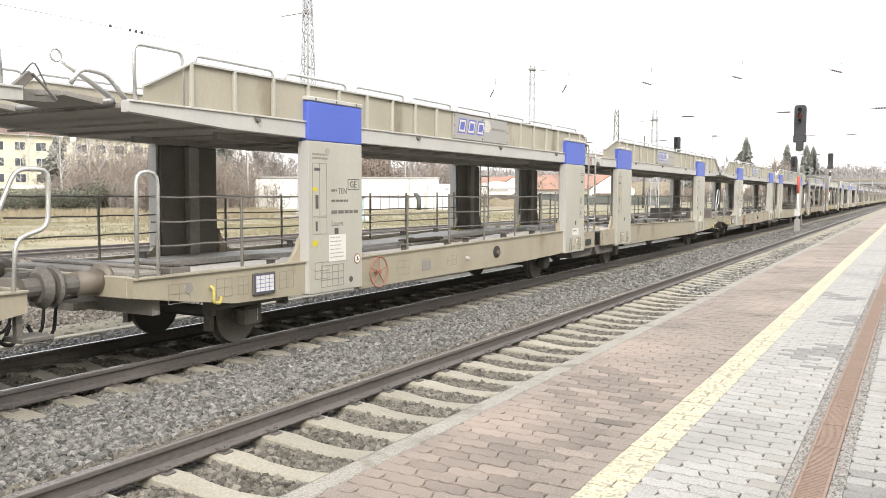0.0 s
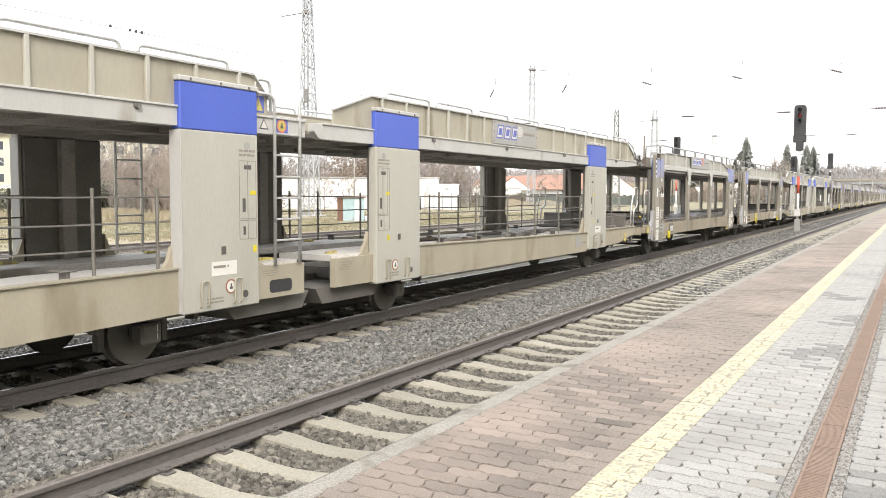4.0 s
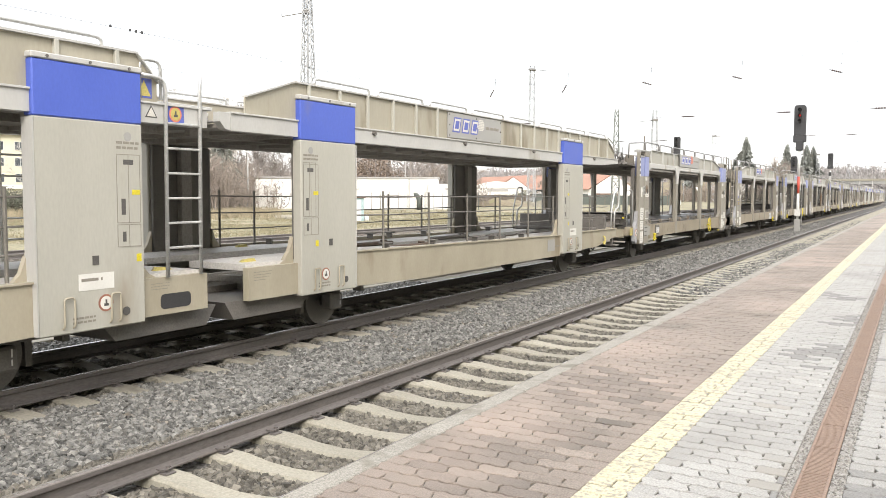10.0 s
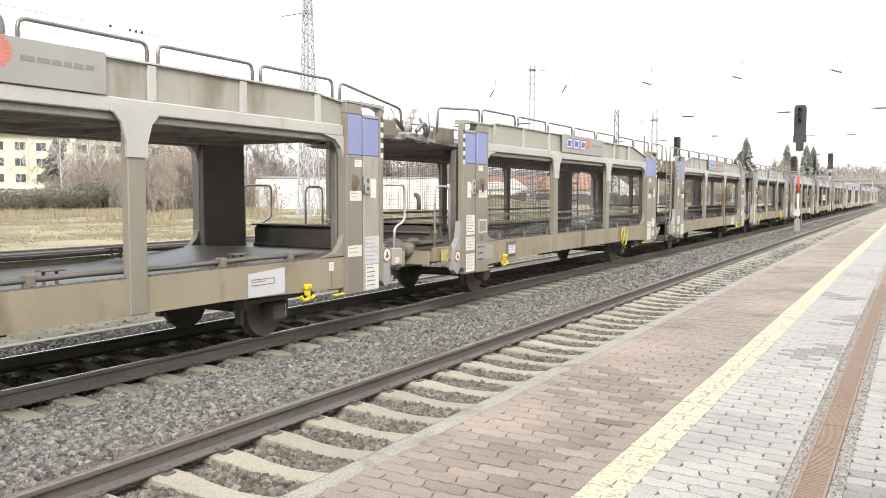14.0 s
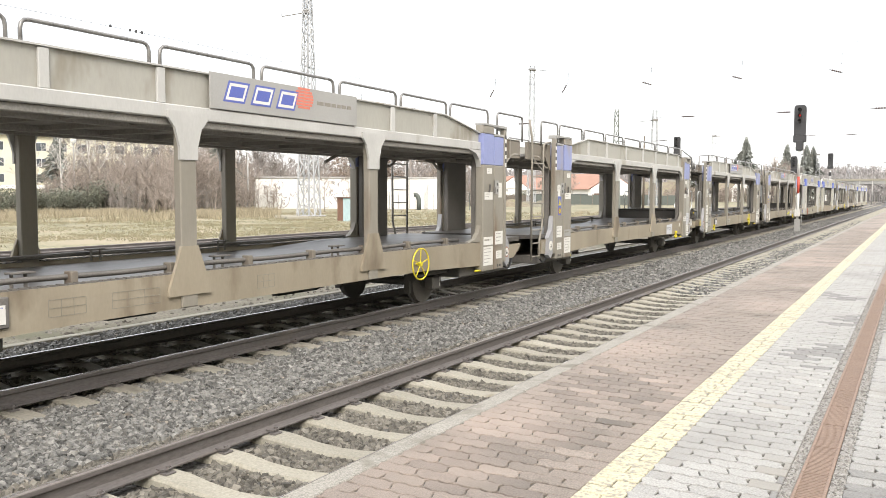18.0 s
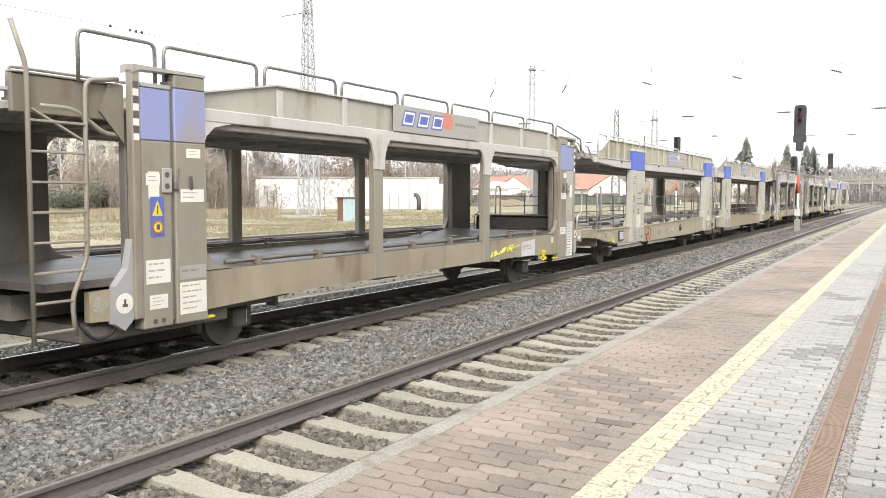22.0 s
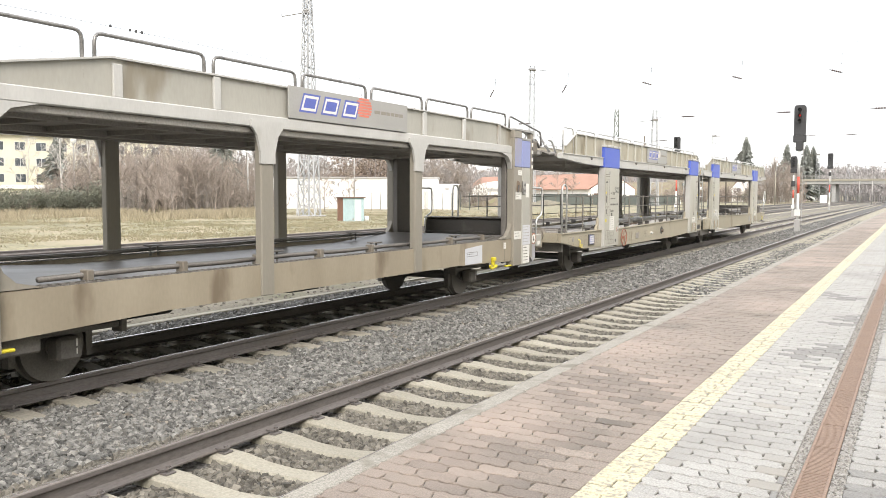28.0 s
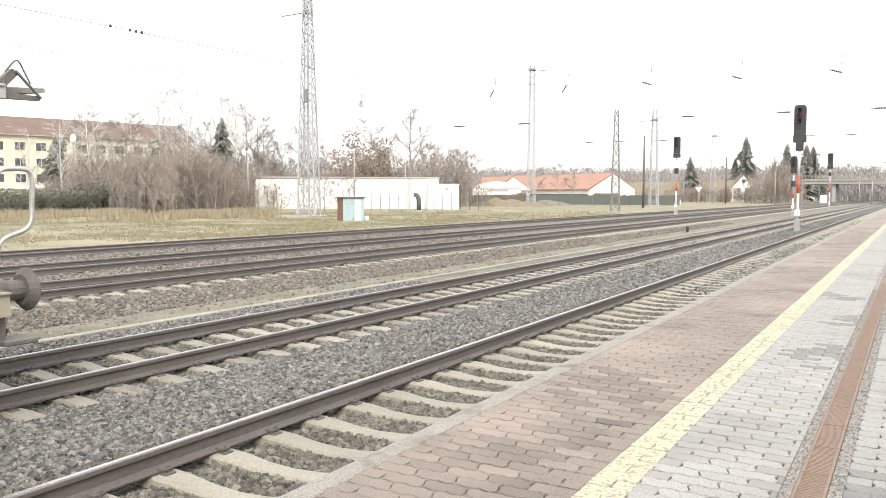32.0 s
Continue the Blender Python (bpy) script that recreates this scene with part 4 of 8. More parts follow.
        # wheel stops on the deck edge
        for i, u in enumerate((-1.0, 2.2, 3.6, 4.3, 5.9, 7.3)):
            z = 1.0 + max(0.0, u) * 0.01
            part("wheel_stop", Geo().box(s * 1.14, s * 1.26, Y(u) - 0.02, Y(u) + 0.02, z - 0.02, z + 0.07).box(s * 1.1, s * 1.28, Y(u) - 0.09, Y(u) + 0.09, z + 0.07, z + 0.09, 0.008), "dark", W)
        part("tie_hook", Geo().tube(bent([(s * 1.45, Y(-2.3), 0.86), (s * 1.50, Y(-2.3), 0.84), (s * 1.50, Y(-2.3), 0.68), (s * 1.50, Y(-2.2), 0.66), (s * 1.50, Y(-2.18), 0.74)], 0.03), 0.02, 6), "yellow_worn", W, "dull yellow rope hook")
    # decks
    for s in (-1, 1):
        g = Geo()
        g.slab([(Y(u), z) for u, z in ((-3.34, 0.92), (-3.34, 0.995), (0.4, 0.99), (1.6, 0.965), (5.2, 0.985), (7.4, 1.06), (10.6, 1.06), (10.6, 0.98), (7.4, 0.98), (5.2, 0.90), (1.6, 0.88), (0.4, 0.92))], "x", *sorted((s * 0.40, s * 1.348)))
        part("deck_runway", g, "deck", W, "pale dusty lower-deck runway")
        for i in range(2):
            a = 1.6 + i * 3.1
            part("loading_ramp", Geo().box(s * 0.36, s * 0.56, Y(a), Y(a + 1.5), 0.95, 1.02, 0.02).box(s * 0.38, s * 0.46, Y(a + 0.2), Y(a + 0.34), 1.02, 1.05, 0.008), "rust" if i % 2 else "dark", W, "folded loading ramp in the middle trough")
    part("end_pan", Geo().slab([(Y(9.3), 0.62), (Y(10.9), 0.62), (Y(10.75), 0.40), (Y(9.5), 0.40)], "x", -1.3, 1.3), "dark", W)
    g = Geo().box(-0.4, 0.4, Y(-3.3), Y(10.6), 0.62, 0.70).box(-0.06, 0.06, Y(-2.5), Y(10.2), 0.72, 0.82)
    for i in range(12):
        g.box(-1.3, 1.3, Y(-3.0 + i * 1.15), Y(-2.9 + i * 1.15), 0.60, 0.80)
    part("underframe", g, "under", W, "dark underframe")
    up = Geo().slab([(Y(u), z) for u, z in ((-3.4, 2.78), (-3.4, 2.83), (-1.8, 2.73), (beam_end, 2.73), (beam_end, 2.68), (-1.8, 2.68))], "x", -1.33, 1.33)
    part("upper_deck", up, "under", W, "underside of the upper deck, its grey raised for haze")
    for x, u, z in ((1.1, 10.15, 1.04), (-1.05, 8.0, 1.04), (-1.1, 10.2, 1.04)):
        part("wheel_chock", Geo().slab([(Y(u), z), (Y(u + 0.3), z), (Y(u + 0.22), z + 0.05), (Y(u + 0.05), z + 0.06)], "x", x - 0.03, x + 0.03), "yellow_worn", W, "worn yellow wheel chock")
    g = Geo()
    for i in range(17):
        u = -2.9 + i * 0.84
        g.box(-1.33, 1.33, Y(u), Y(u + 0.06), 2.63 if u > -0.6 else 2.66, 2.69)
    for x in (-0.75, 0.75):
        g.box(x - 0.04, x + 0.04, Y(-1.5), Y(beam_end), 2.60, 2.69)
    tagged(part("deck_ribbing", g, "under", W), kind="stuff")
    # transition plates of the upper deck, folded loading flaps and levers
    if rear:
        part("bridge_plate", Geo().box(-1.2, 1.2, Y(10.9), Y(11.35), 2.74, 2.77, 0.008), "under", W)
        for s in (-1, 1):
            part("beam_nose", Geo().slab([(Y(u), z) for u, z in ((10.92, 2.645), (11.0, 2.66), (11.08, 2.74), (11.08, 2.85), (10.92, 2.85))], "x", *sorted((s * 1.34, s * 1.45))), "beam", W)
    else:
        part("upper_walkway", Geo().box(-1.25, 1.25, Y(10.0), Y(10.95), 2.87, 2.91, 0.006), "beam", W)
    for s in (-1, 1):
        part("deck_flap", Geo().slab([(Y(u), z) for u, z in ((-3.37, 2.86), (-3.37, 2.80), (-3.92, 2.86), (-3.92, 2.90))], "x", *sorted((s * 0.25, s * 1.2))), "under", W)
        if rear:
            g = Geo().slab([(Y(u), z) for u, z in ((-3.3, 2.74), (-3.3, 2.84), (-3.5, 3.02), (-3.56, 2.98), (-3.42, 2.84), (-3.56, 2.80), (-3.76, 2.80), (-3.76, 2.76), (-3.5, 2.75))], "x", *sorted((s * 1.3, s * 1.36)))
            g.tube([(s * 1.37, Y(-3.52), 3.0), (s * 1.37, Y(-3.76), 2.78)], 0.014, 5).tube(bent([(s * 1.37, Y(-3.42), 2.98), (s * 1.37, Y(-3.54), 3.12), (s * 1.37, Y(-3.66), 2.9)], 0.06), 0.008, 4)
            part("flap_lever", g, "dark", W, "dark pointed arm of the loading flap")
            continue
        g = Geo().tube(bent([(s * 1.22, Y(-3.2), 2.86), (s * 1.22, Y(-3.45), 3.12), (s * 1.22, Y(-3.75), 3.14), (s * 1.22, Y(-3.86), 2.98)], 0.1), 0.026, 7)
        g.tube([(s * 1.1, Y(-3.3), 2.9), (s * 1.1, Y(-3.85), 3.2)], 0.03, 6).ring((s * 1.1, Y(-3.93 if not rear else -3.8), 3.25), "x", 0.06, 0.012, 14, 5)
        part("flap_lever", g, "tube" if rear else "galv", W, "grey lever arm of the loading flap", True)
    g = Geo().tube([(-1.2, Y(-3.45), 2.84), (1.3, Y(-3.45), 2.84)], 0.04, 8)
    part("flap_shaft", g, "tube", W, "", True)
    # end equipment
    g = Geo().box(-1.1, 1.1, Y(-3.05), Y(-2.7), 1.0, 1.07, 0.02).box(-1.1, 1.1, Y(-2.8), Y(-2.72), 1.07, 1.11, 0.01)
    if rear:
        g = Geo().box(-1.2, -0.3, Y(-3.12), Y(-2.98), 1.0, 1.4, 0.015).box(0.35, 1.25, Y(-3.12), Y(-2.98), 1.0, 1.4, 0.015).box(-0.3, 0.35, Y(-3.12), Y(-2.98), 1.24, 1.4, 0.01)
    part("folded_ramp", g, "dark" if rear else "under", W, "folded end ramp lying on the deck")
    part("folded_ramp", Geo().box(-1.1, 1.15, Y(-2.6), Y(-2.3), 1.0, 1.08, 0.015).box(0.4, 1.1, Y(-2.5), Y(-2.4), 1.08, 1.28 if rear else 1.12, 0.01), "dark", W)
    part("end_beam", Geo().box(-1.34, 1.34, Y(-3.36), Y(-3.28), 0.82, 1.05, 0.01), "beige", W)
    for s in (-1, 1):
        if not rear:
            part("end_handrail", Geo().tube(bent([(s * 1.42, Y(-3.29), 1.0), (s * 1.42, Y(-3.28), 2.14), (s * 1.42, Y(-3.0), 2.14), (s * 1.42, Y(-3.01), 1.02)], 0.13), 0.022, 7), "galv", W, "galvanised handrail loop", True)
        else:
            part("end_handrail", Geo().tube(bent([(s * 1.42, Y(-2.99), 1.0), (s * 1.42, Y(-3.03), 1.55), (s * 1.42, Y(-3.30), 2.13), (s * 1.42, Y(-3.62), 2.13), (s * 1.42, Y(-3.6), 1.6), (s * 1.42, Y(-3.28), 1.5), (s * 1.42, Y(-3.24), 1.0)], 0.1), 0.022, 7), "galv", W, "bent galvanised handrail", True)
            part("corner_step", Geo().box(s * 1.15, s * 1.45, Y(-3.3), Y(-3.62), 0.55, 0.6, 0.01).box(s * 1.3, s * 1.36, Y(-3.3), Y(-3.36), 0.55, 0.85), "dark", W)
    buffers(W, Y, END_A)
    for u in (-1.22, 8.44):
        running_gear(W, Y, u)
    wheels = [wheelset(W, Y(u)) for u in (-1.22, 8.44)]
    # ladder between the halves
    if not rear:
        x = 1.47
        lad = part("ladder", Geo().tube(bent([(x, Y(10.52), 1.02), (x, Y(10.54), 3.05), (x, Y(10.56), 3.25)], 0.05), 0.022, 6).tube(bent([(x, Y(10.05), 1.02), (x, Y(10.06), 3.12), (x, Y(9.74), 3.13)], 0.12), 0.022, 6), "galv", W, "galvanised access ladder", True)
        for i in range(6):
            part("rung", Geo().box(x - 0.03, x + 0.02, Y(10.05), Y(10.53), 1.32 + i * 0.265, 1.345 + i * 0.265, 0.005), "galv", lad)
        far = part("ladder", Geo().tube([(-x, Y(10.05), 1.02), (-x, Y(10.05), 3.05)], 0.022, 6).tube([(-x, Y(10.5), 1.02), (-x, Y(10.5), 3.05)], 0.022, 6), "galv", W)
        for i in range(6):
            part("rung", Geo().box(-x - 0.02, -x + 0.03, Y(10.05), Y(10.5), 1.32 + i * 0.265, 1.345 + i * 0.265, 0.005), "galv", far)
        ws_ = part("warning_sign", Geo().slab([(Y(9.80), 2.70), (Y(9.96), 2.70), (Y(9.88), 2.83)], "x", 1.456, 1.458), "ink", W, "dark-rimmed triangular warning sign")
        part("sign_field", Geo().slab([(Y(9.822), 2.712), (Y(9.938), 2.712), (Y(9.88), 2.806)], "x", 1.458, 1.460), "globe", ws_)
        ws_ = part("warning_plate", Geo().box(1.422, 1.425, Y(9.72), Y(9.92), 2.90, 3.10), "logo", W, "small blue plate with a yellow triangle")
        part("sign_field", Geo().slab([(Y(9.735), 2.92), (Y(9.905), 2.92), (Y(9.82), 3.08)], "x", 1.425, 1.427), "yellow_worn", ws_)
        part("warning_plate", Geo().box(1.456, 1.4575, Y(10.08), Y(10.32), 2.67, 2.85), "logo", W, "small blue plate behind a round sign")
        round_sign(W, 1.458, Y(10.2), 2.76, 0.085, "orange", "yellow_worn")
    # print and fittings on the side that faces the platform
    f, e = 1.501, 1.441

    def span(a, b):
        return min(Y(a), Y(b)), max(Y(a), Y(b))
    if not rear:
        logo_panel(W, 1.425, Y(3.36), Y(5.55), 2.885, 3.315, True, "globe")
        handwheel(W, 1.44, Y(0.98), 0.77, 0.225, "red")
        g = part("label_holder", Geo().box(e, e + 0.03, Y(-1.62), Y(-1.22), 0.68, 0.95, 0.008), "ink", W, "black-framed white label holder")
        part("label_sheet", Geo().box(e + 0.031, e + 0.034, Y(-1.58), Y(-1.26), 0.72, 0.92), "white", g)
        frame_lines(g, e + 0.0345, Y(-1.58), Y(-1.26), 0.72, 0.92, 4, 4, "logo", 0.006)
        words("GE", 0.13, "ink", W, pose(f, Y(0.30), 2.005, 90, 0, 90), "black stencilled letters")
        frame_lines(W, f, Y(0.26), Y(0.52), 1.98, 2.12, 1, 1, "ink", 0.01)
        words("TEN", 0.11, "print", W, pose(f, Y(0.03), 1.92, 90, 0, 90), "black stencilled letters")
        bars(W, f, Y(-0.12), Y(0.0), 1.93, 1.99, 1, "print", False)
        bars(W, f, Y(-0.12), Y(0.26), 1.79, 1.85, 1, "print", False)
        bars(W, f, Y(-0.12), Y(0.5), 1.62, 1.71, 1, "print", False)
        words("Laaers", 0.10, "print", W, pose(f, Y(-0.12), 1.48, 90, 0, 90), "black stencilled letters")
        frame_lines(W, f, Y(-0.52), Y(-0.22), 1.62, 2.32, 2, 1, "fadedink", 0.006)
        frame_lines(W, f, Y(-0.52), Y(-0.22), 1.38, 1.6, 2, 1, "fadedink", 0.006)
        bars(W, f, Y(-0.52), Y(-0.2), 2.36, 2.46, 2, "fadedink", False)
        part("pictogram", Geo().box(f, f + 0.002, Y(-0.46), Y(-0.40), 1.72, 1.9).box(f, f + 0.002, Y(-0.48), Y(-0.36), 2.22, 2.26).box(f, f + 0.002, Y(-0.46), Y(-0.42), 1.42, 1.55), "ink", W)
        part("yellow_mark", Geo().box(f, f + 0.002, Y(-0.52), Y(-0.42), 1.95, 2.0).box(f, f + 0.002, Y(-0.52), Y(-0.42), 1.22, 1.3), "yellow", W)
        sticker(W, f, Y(-0.18), Y(0.2), 1.0, 1.36, 6, "white", 4)
        frame_lines(W, f, Y(-0.35), Y(0.15), 0.66, 0.95, 4, 3, "fadedink", 0.008)
        frame_lines(W, f, Y(-0.48), Y(-0.18), 0.78, 1.0, 2, 2, "fadedink", 0.008)
        round_sign(W, f, Y(0.47), 1.0, 0.075)
        part("keyhole", Geo().cyl((f, Y(0.32), 0.72), "x", 0.04, 0.01, 12).box(f, f + 0.006, Y(-0.05), Y(0.03), 1.37, 1.45), "ink", W)
        part("emblem", Geo().cyl((f, Y(-0.2), 2.48), "x", 0.05, 0.004, 14), "plate", W)
        for i, (a, b) in enumerate(((-2.9, -2.6), (-2.2, -1.95), (-1.85, -1.68), (-1.12, -0.85))):
            frame_lines(W, e, Y(a), Y(b), 0.72, 0.93, 2, 2, "fadedink", 0.006)
        part("builder_plate", Geo().cyl((e + 0.004, Y(-2.62), 0.87), "x", 0.06, 0.01, 16), "under", W)
        for a, b, z0, z1 in ((1.6, 1.95, 0.66, 0.88), (2.35, 2.62, 0.68, 0.86), (3.2, 3.5, 0.7, 0.86)):
            frame_lines(W, e, Y(a), Y(b), z0, z1, 2, 2, "fadedink", 0.006)
        part("data_box", Geo().box(e, e + 0.01, Y(2.34), Y(2.62), 0.68, 0.84, 0.003), "under", W)
        part("valve", Geo().cyl((e, Y(3.9), 0.78), "x", 0.04, 0.08, 10).cyl((e + 0.04, Y(3.9), 0.78), "x", 0.02, 0.05, 8), "beam", W)
        hole = [(Y(5.1 + 0.15 * math.cos(a)), 0.82 + 0.12 * math.sin(a)) for a in [2 * math.pi * i / 14 for i in range(14)]]
        part("access_hole", Geo().slab(hole, "x", e, e + 0.003), "black", W, "dark round access hole")
        part("hose_end", Geo().cyl((e + 0.02, Y(5.12), 0.8), "x", 0.05, 0.06, 10), "rust", W)
        bars(W, e, Y(9.85), Y(10.2), 0.88, 0.97, 3, "fadedink", True, 3)
    else:
        logo_panel(W, 1.425, Y(5.78), Y(3.72), 2.885, 3.315, True, "globe")
        bars(W, e, *span(10.55, 10.2), 0.84, 0.97, 4, "fadedink", True, 6)
        a, b = span(9.68, 9.42)
        frame_lines(W, f, a, b, 1.62, 2.32, 2, 1, "fadedink", 0.006)
        part("sill_plate", Geo().box(e, e + 0.004, *span(1.35, 0.95), 0.68, 0.93), "plate", W, "pale replacement plate")
        bars(W, e, *span(0.9, 0.65), 0.74, 0.8, 1, "fadedink", False)
    for u in ((9.12,) if not rear else (9.12, 0.0)):
        lo, hi = span(u + 0.56, u + 0.28) if not rear else span(u + 0.55, u + 0.25)
        m0, m1 = span(u - 0.55, u + 0.55)
        frame_lines(W, f, lo, hi, 1.62, 2.30, 2, 1, "fadedink", 0.006)
        frame_lines(W, f, lo, hi, 1.38, 1.6, 2, 1, "fadedink", 0.006)
        bars(W, f, lo, hi, 2.34, 2.44, 2, "fadedink", False)
        part("pictogram", Geo().box(f, f + 0.002, lo + 0.05, lo + 0.10, 1.7, 1.86).box(f, f + 0.002, lo + 0.08, lo + 0.2, 2.2, 2.25).box(f, f + 0.002, lo + 0.06, lo + 0.1, 1.43, 1.53), "ink", W)
        part("yellow_mark", Geo().box(f, f + 0.002, hi - 0.1, hi, 1.9, 1.95).box(f, f + 0.002, hi - 0.06, hi, 1.22, 1.3), "yellow", W)
        mid = (m0 + m1) / 2
        part("keyhole", Geo().box(f, f + 0.006, mid - 0.02, mid + 0.05, 1.22, 1.31), "ink", W)
        if not (rear and u > 1):
            s_ = sticker(W, f, mid - 0.18, mid + 0.22, 0.98, 1.14, 1, "white", 8, "fadedink")
        round_sign(W, f, mid + (0.12 if not rear else -0.1), 0.84, 0.085)
        for dy in (-0.3, 0.22):
            part("grab_handle", Geo().tube(bent([(f, mid + dy - 0.055, 0.64), (f + 0.03, mid + dy - 0.055, 0.66), (f + 0.03, mid + dy - 0.055, 0.93), (f + 0.03, mid + dy + 0.055, 0.93), (f + 0.03, mid + dy + 0.055, 0.66), (f, mid + dy + 0.055, 0.64)], 0.03, 2), 0.011, 5), "beige", W, "thin bent grab handle")
        part("keyhole", Geo().cyl((f, mid + 0.36, 0.73), "x", 0.045, 0.012, 12), "ink", W)
        bars(W, f, mid - 0.25, mid + 0.0, 0.66, 0.74, 2, "fadedink", False)
        part("emblem", Geo().cyl((f, (lo + hi) / 2, 2.48), "x", 0.045, 0.004, 14), "plate", W)
    return W, wheels


def wagon_b(rear):
    """One half of the slender-post transporter: split end posts, two thin middle posts a side, dark deck."""
    W = group_empty("car_transporter_wagon", pose(T2, 0, 0), "grimy olive-grey two-deck car transporter wagon with slim middle posts", "railway wagon", "wagons of the train")
    k, c = (-1, 5.2) if rear else (1, 5.2)

    def Y(u):
        return k * (u - c)

    def put(name, mat, x0, x1, u0, u1, z0, z1, ch=0.008, parent=W, label=""):
        return part(name, Geo().box(x0, x1, Y(u0), Y(u1), z0, z1, ch), mat, parent, label)

    def span(a, b):
        return min(Y(a), Y(b)), max(Y(a), Y(b))
    P2 = 11.41
    # where the outer end post meets sill and beam
    inner = 0.37 if rear else 0.5
    for s in (1, -1):
        for u, d in ((-0.06 if rear else 0.0, -1), (P2, 1)):
            wide = inner - u if u < 1 else 0.5
            # two columns side by side with a dark seam; d points away from the middle of the wagon half
            margin = 0.05 if u < 1 else 0.0
            p = put("end_post", "olive", s * 1.34, s * 1.50, u - d * wide, u - d * 0.055, 0.50, 2.46, 0.012, W, "grimy split end post")
            put("blue_panel", "blue_dull", s * 1.34, s * 1.50, u - d * (wide - margin), u - d * 0.055, 2.462, 3.03, 0.012, p, "sun-bleached blue post top")
            if margin:
                put("post_edge", "olive", s * 1.345, s * 1.495, u - d * wide, u - d * (wide - margin), 2.46, 3.034, 0.0, p)
            put("post_head", "olive", s * 1.34, s * 1.50, u - d * wide, u - d * 0.055, 3.032, 3.185, 0.012, p)
            q = put("end_column", "fascia_grey" if rear and u < 1 else "olive", s * 1.33, s * 1.49, u - d * 0.01, u + d * 0.38, 0.50, 2.46, 0.012, W, "grimy split end post")
            put("blue_panel", "blue_dull", s * 1.33, s * 1.49, u - d * 0.01, u + d * 0.38, 2.462, 3.0, 0.012, q, "blue post top")
            put("column_cap", "plate", s * 1.33, s * 1.495, u - d * 0.01, u + d * 0.38, 3.002, 3.05, 0.008, q)
            put("seam", "dark", s * 1.34, s * 1.47, u - d * 0.055, u - d * 0.01, 0.55, 3.1, 0.0, p)
            put("edge_post", "olive", s * 1.40, s * 1.50, u + d * 0.39, u + d * 0.49, 0.62, 3.17, 0.01, q)
            o = [(u - d * wide, 3.185), (u - d * wide, 3.215), (u + d * 0.49, 3.215), (u + d * 0.49, 3.13), (u + d * 0.38, 3.17), (u - d * 0.3, 3.185)]
            part("head_bracket", Geo().slab([(Y(a), z) for a, z in o], "x", *sorted((s * 1.33, s * 1.51))), "plate", p)
            g, w = Geo(), Geo()
            for i in range(8):
                (g if i % 2 else w).box(s * 1.501, s * 1.503, Y(u + d * 0.41), Y(u + d * 0.48), 2.45 + i * 0.075, 2.52 + i * 0.075)
            tagged(part("scale_strip", g, "ink", q), kind="stuff")
            tagged(part("scale_strip", w, "white", q), kind="stuff")
            o = [(u + d * 0.49, 0.62), (u + d * 0.49, 1.45), (u + d * 0.55, 1.15), (u + d * 0.70, 0.98), (u + d * 0.72, 0.60), (u + d * 0.6, 0.52)]
            part("fairing", Geo().slab([(Y(a), z) for a, z in o], "x", *sorted((s * 1.36, s * 1.46))), "grey_blue", q)
            # rounded inner corners at deck and sill
            for z0, z1 in ((2.72, 2.42), (1.05, 1.35)):
                o = [(u - d * wide, z0), (u - d * (wide + 0.45), z0), (u - d * (wide + 0.18), z0 + (z1 - z0) * 0.2), (u - d * (wide + 0.06), z0 + (z1 - z0) * 0.55), (u - d * wide, z1)]
                part("corner_gusset", Geo().slab([(Y(a), z) for a, z in o], "x", *sorted((s * 1.36, s * 1.45))), "olive" if z0 < 2 else "beam", p)
            if s > 0:
                lp = part("lock_plate", Geo().box(1.491, 1.512, Y(u + d * 0.0), Y(u + d * 0.13), 1.92, 2.18, 0.006), "plate", q, "grey lock plate with two holes")
                part("lock_hole", Geo().cyl((1.513, Y(u + d * 0.07), 2.11), "x", 0.032, 0.004, 10).cyl((1.513, Y(u + d * 0.07), 1.99), "x", 0.032, 0.004, 10), "ink", lp)
                part("crossed_label", Geo().box(1.491, 1.4935, Y(u + d * 0.16), Y(u + d * 0.30), 1.86, 2.14), "white", q, "white label with a crossed box")
                part("dark_clip", Geo().tube(bent([(1.503, Y(u - d * 0.27), 1.96), (1.52, Y(u - d * 0.26), 2.0), (1.52, Y(u - d * 0.25), 2.1)], 0.02), 0.018, 5), "ink", p)
            part("latch", Geo().box(s * 1.5, s * 1.53, Y(u - d * 0.08), Y(u - d * 0.02), 1.95, 2.05, 0.01).tube([(s * 1.52, Y(u - d * 0.05), 2.0), (s * 1.52, Y(u - d * 0.08), 2.18)], 0.012, 5), "dark", p)
            # shade on the inside of the post, put in as a darker colour
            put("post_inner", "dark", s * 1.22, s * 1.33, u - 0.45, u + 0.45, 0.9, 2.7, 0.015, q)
            put("yellow_handle", "yellow", s * 1.4, s * 1.46, u - d * 0.65, u - d * 0.4, 0.50, 0.53, 0.008, p)
        for u in (3.9, 7.45):
            sp = put("slim_post", "olive", s * 1.36, s * 1.47, u - 0.115, u + 0.115, 0.66, 2.74, 0.012, W, "slim middle post")
            o = [(u - 0.13, 2.28), (u - 0.13, 2.42), (u - 0.19, 2.62), (u - 0.28, 2.72), (u - 0.28, 2.80), (u + 0.28, 2.80), (u + 0.28, 2.72), (u + 0.19, 2.62), (u + 0.13, 2.42), (u + 0.13, 2.28)]
            part("post_bracket", Geo().slab([(Y(a), z) for a, z in o], "x", *sorted((s * 1.45, s * 1.485))), "beam", sp, "flared post bracket")
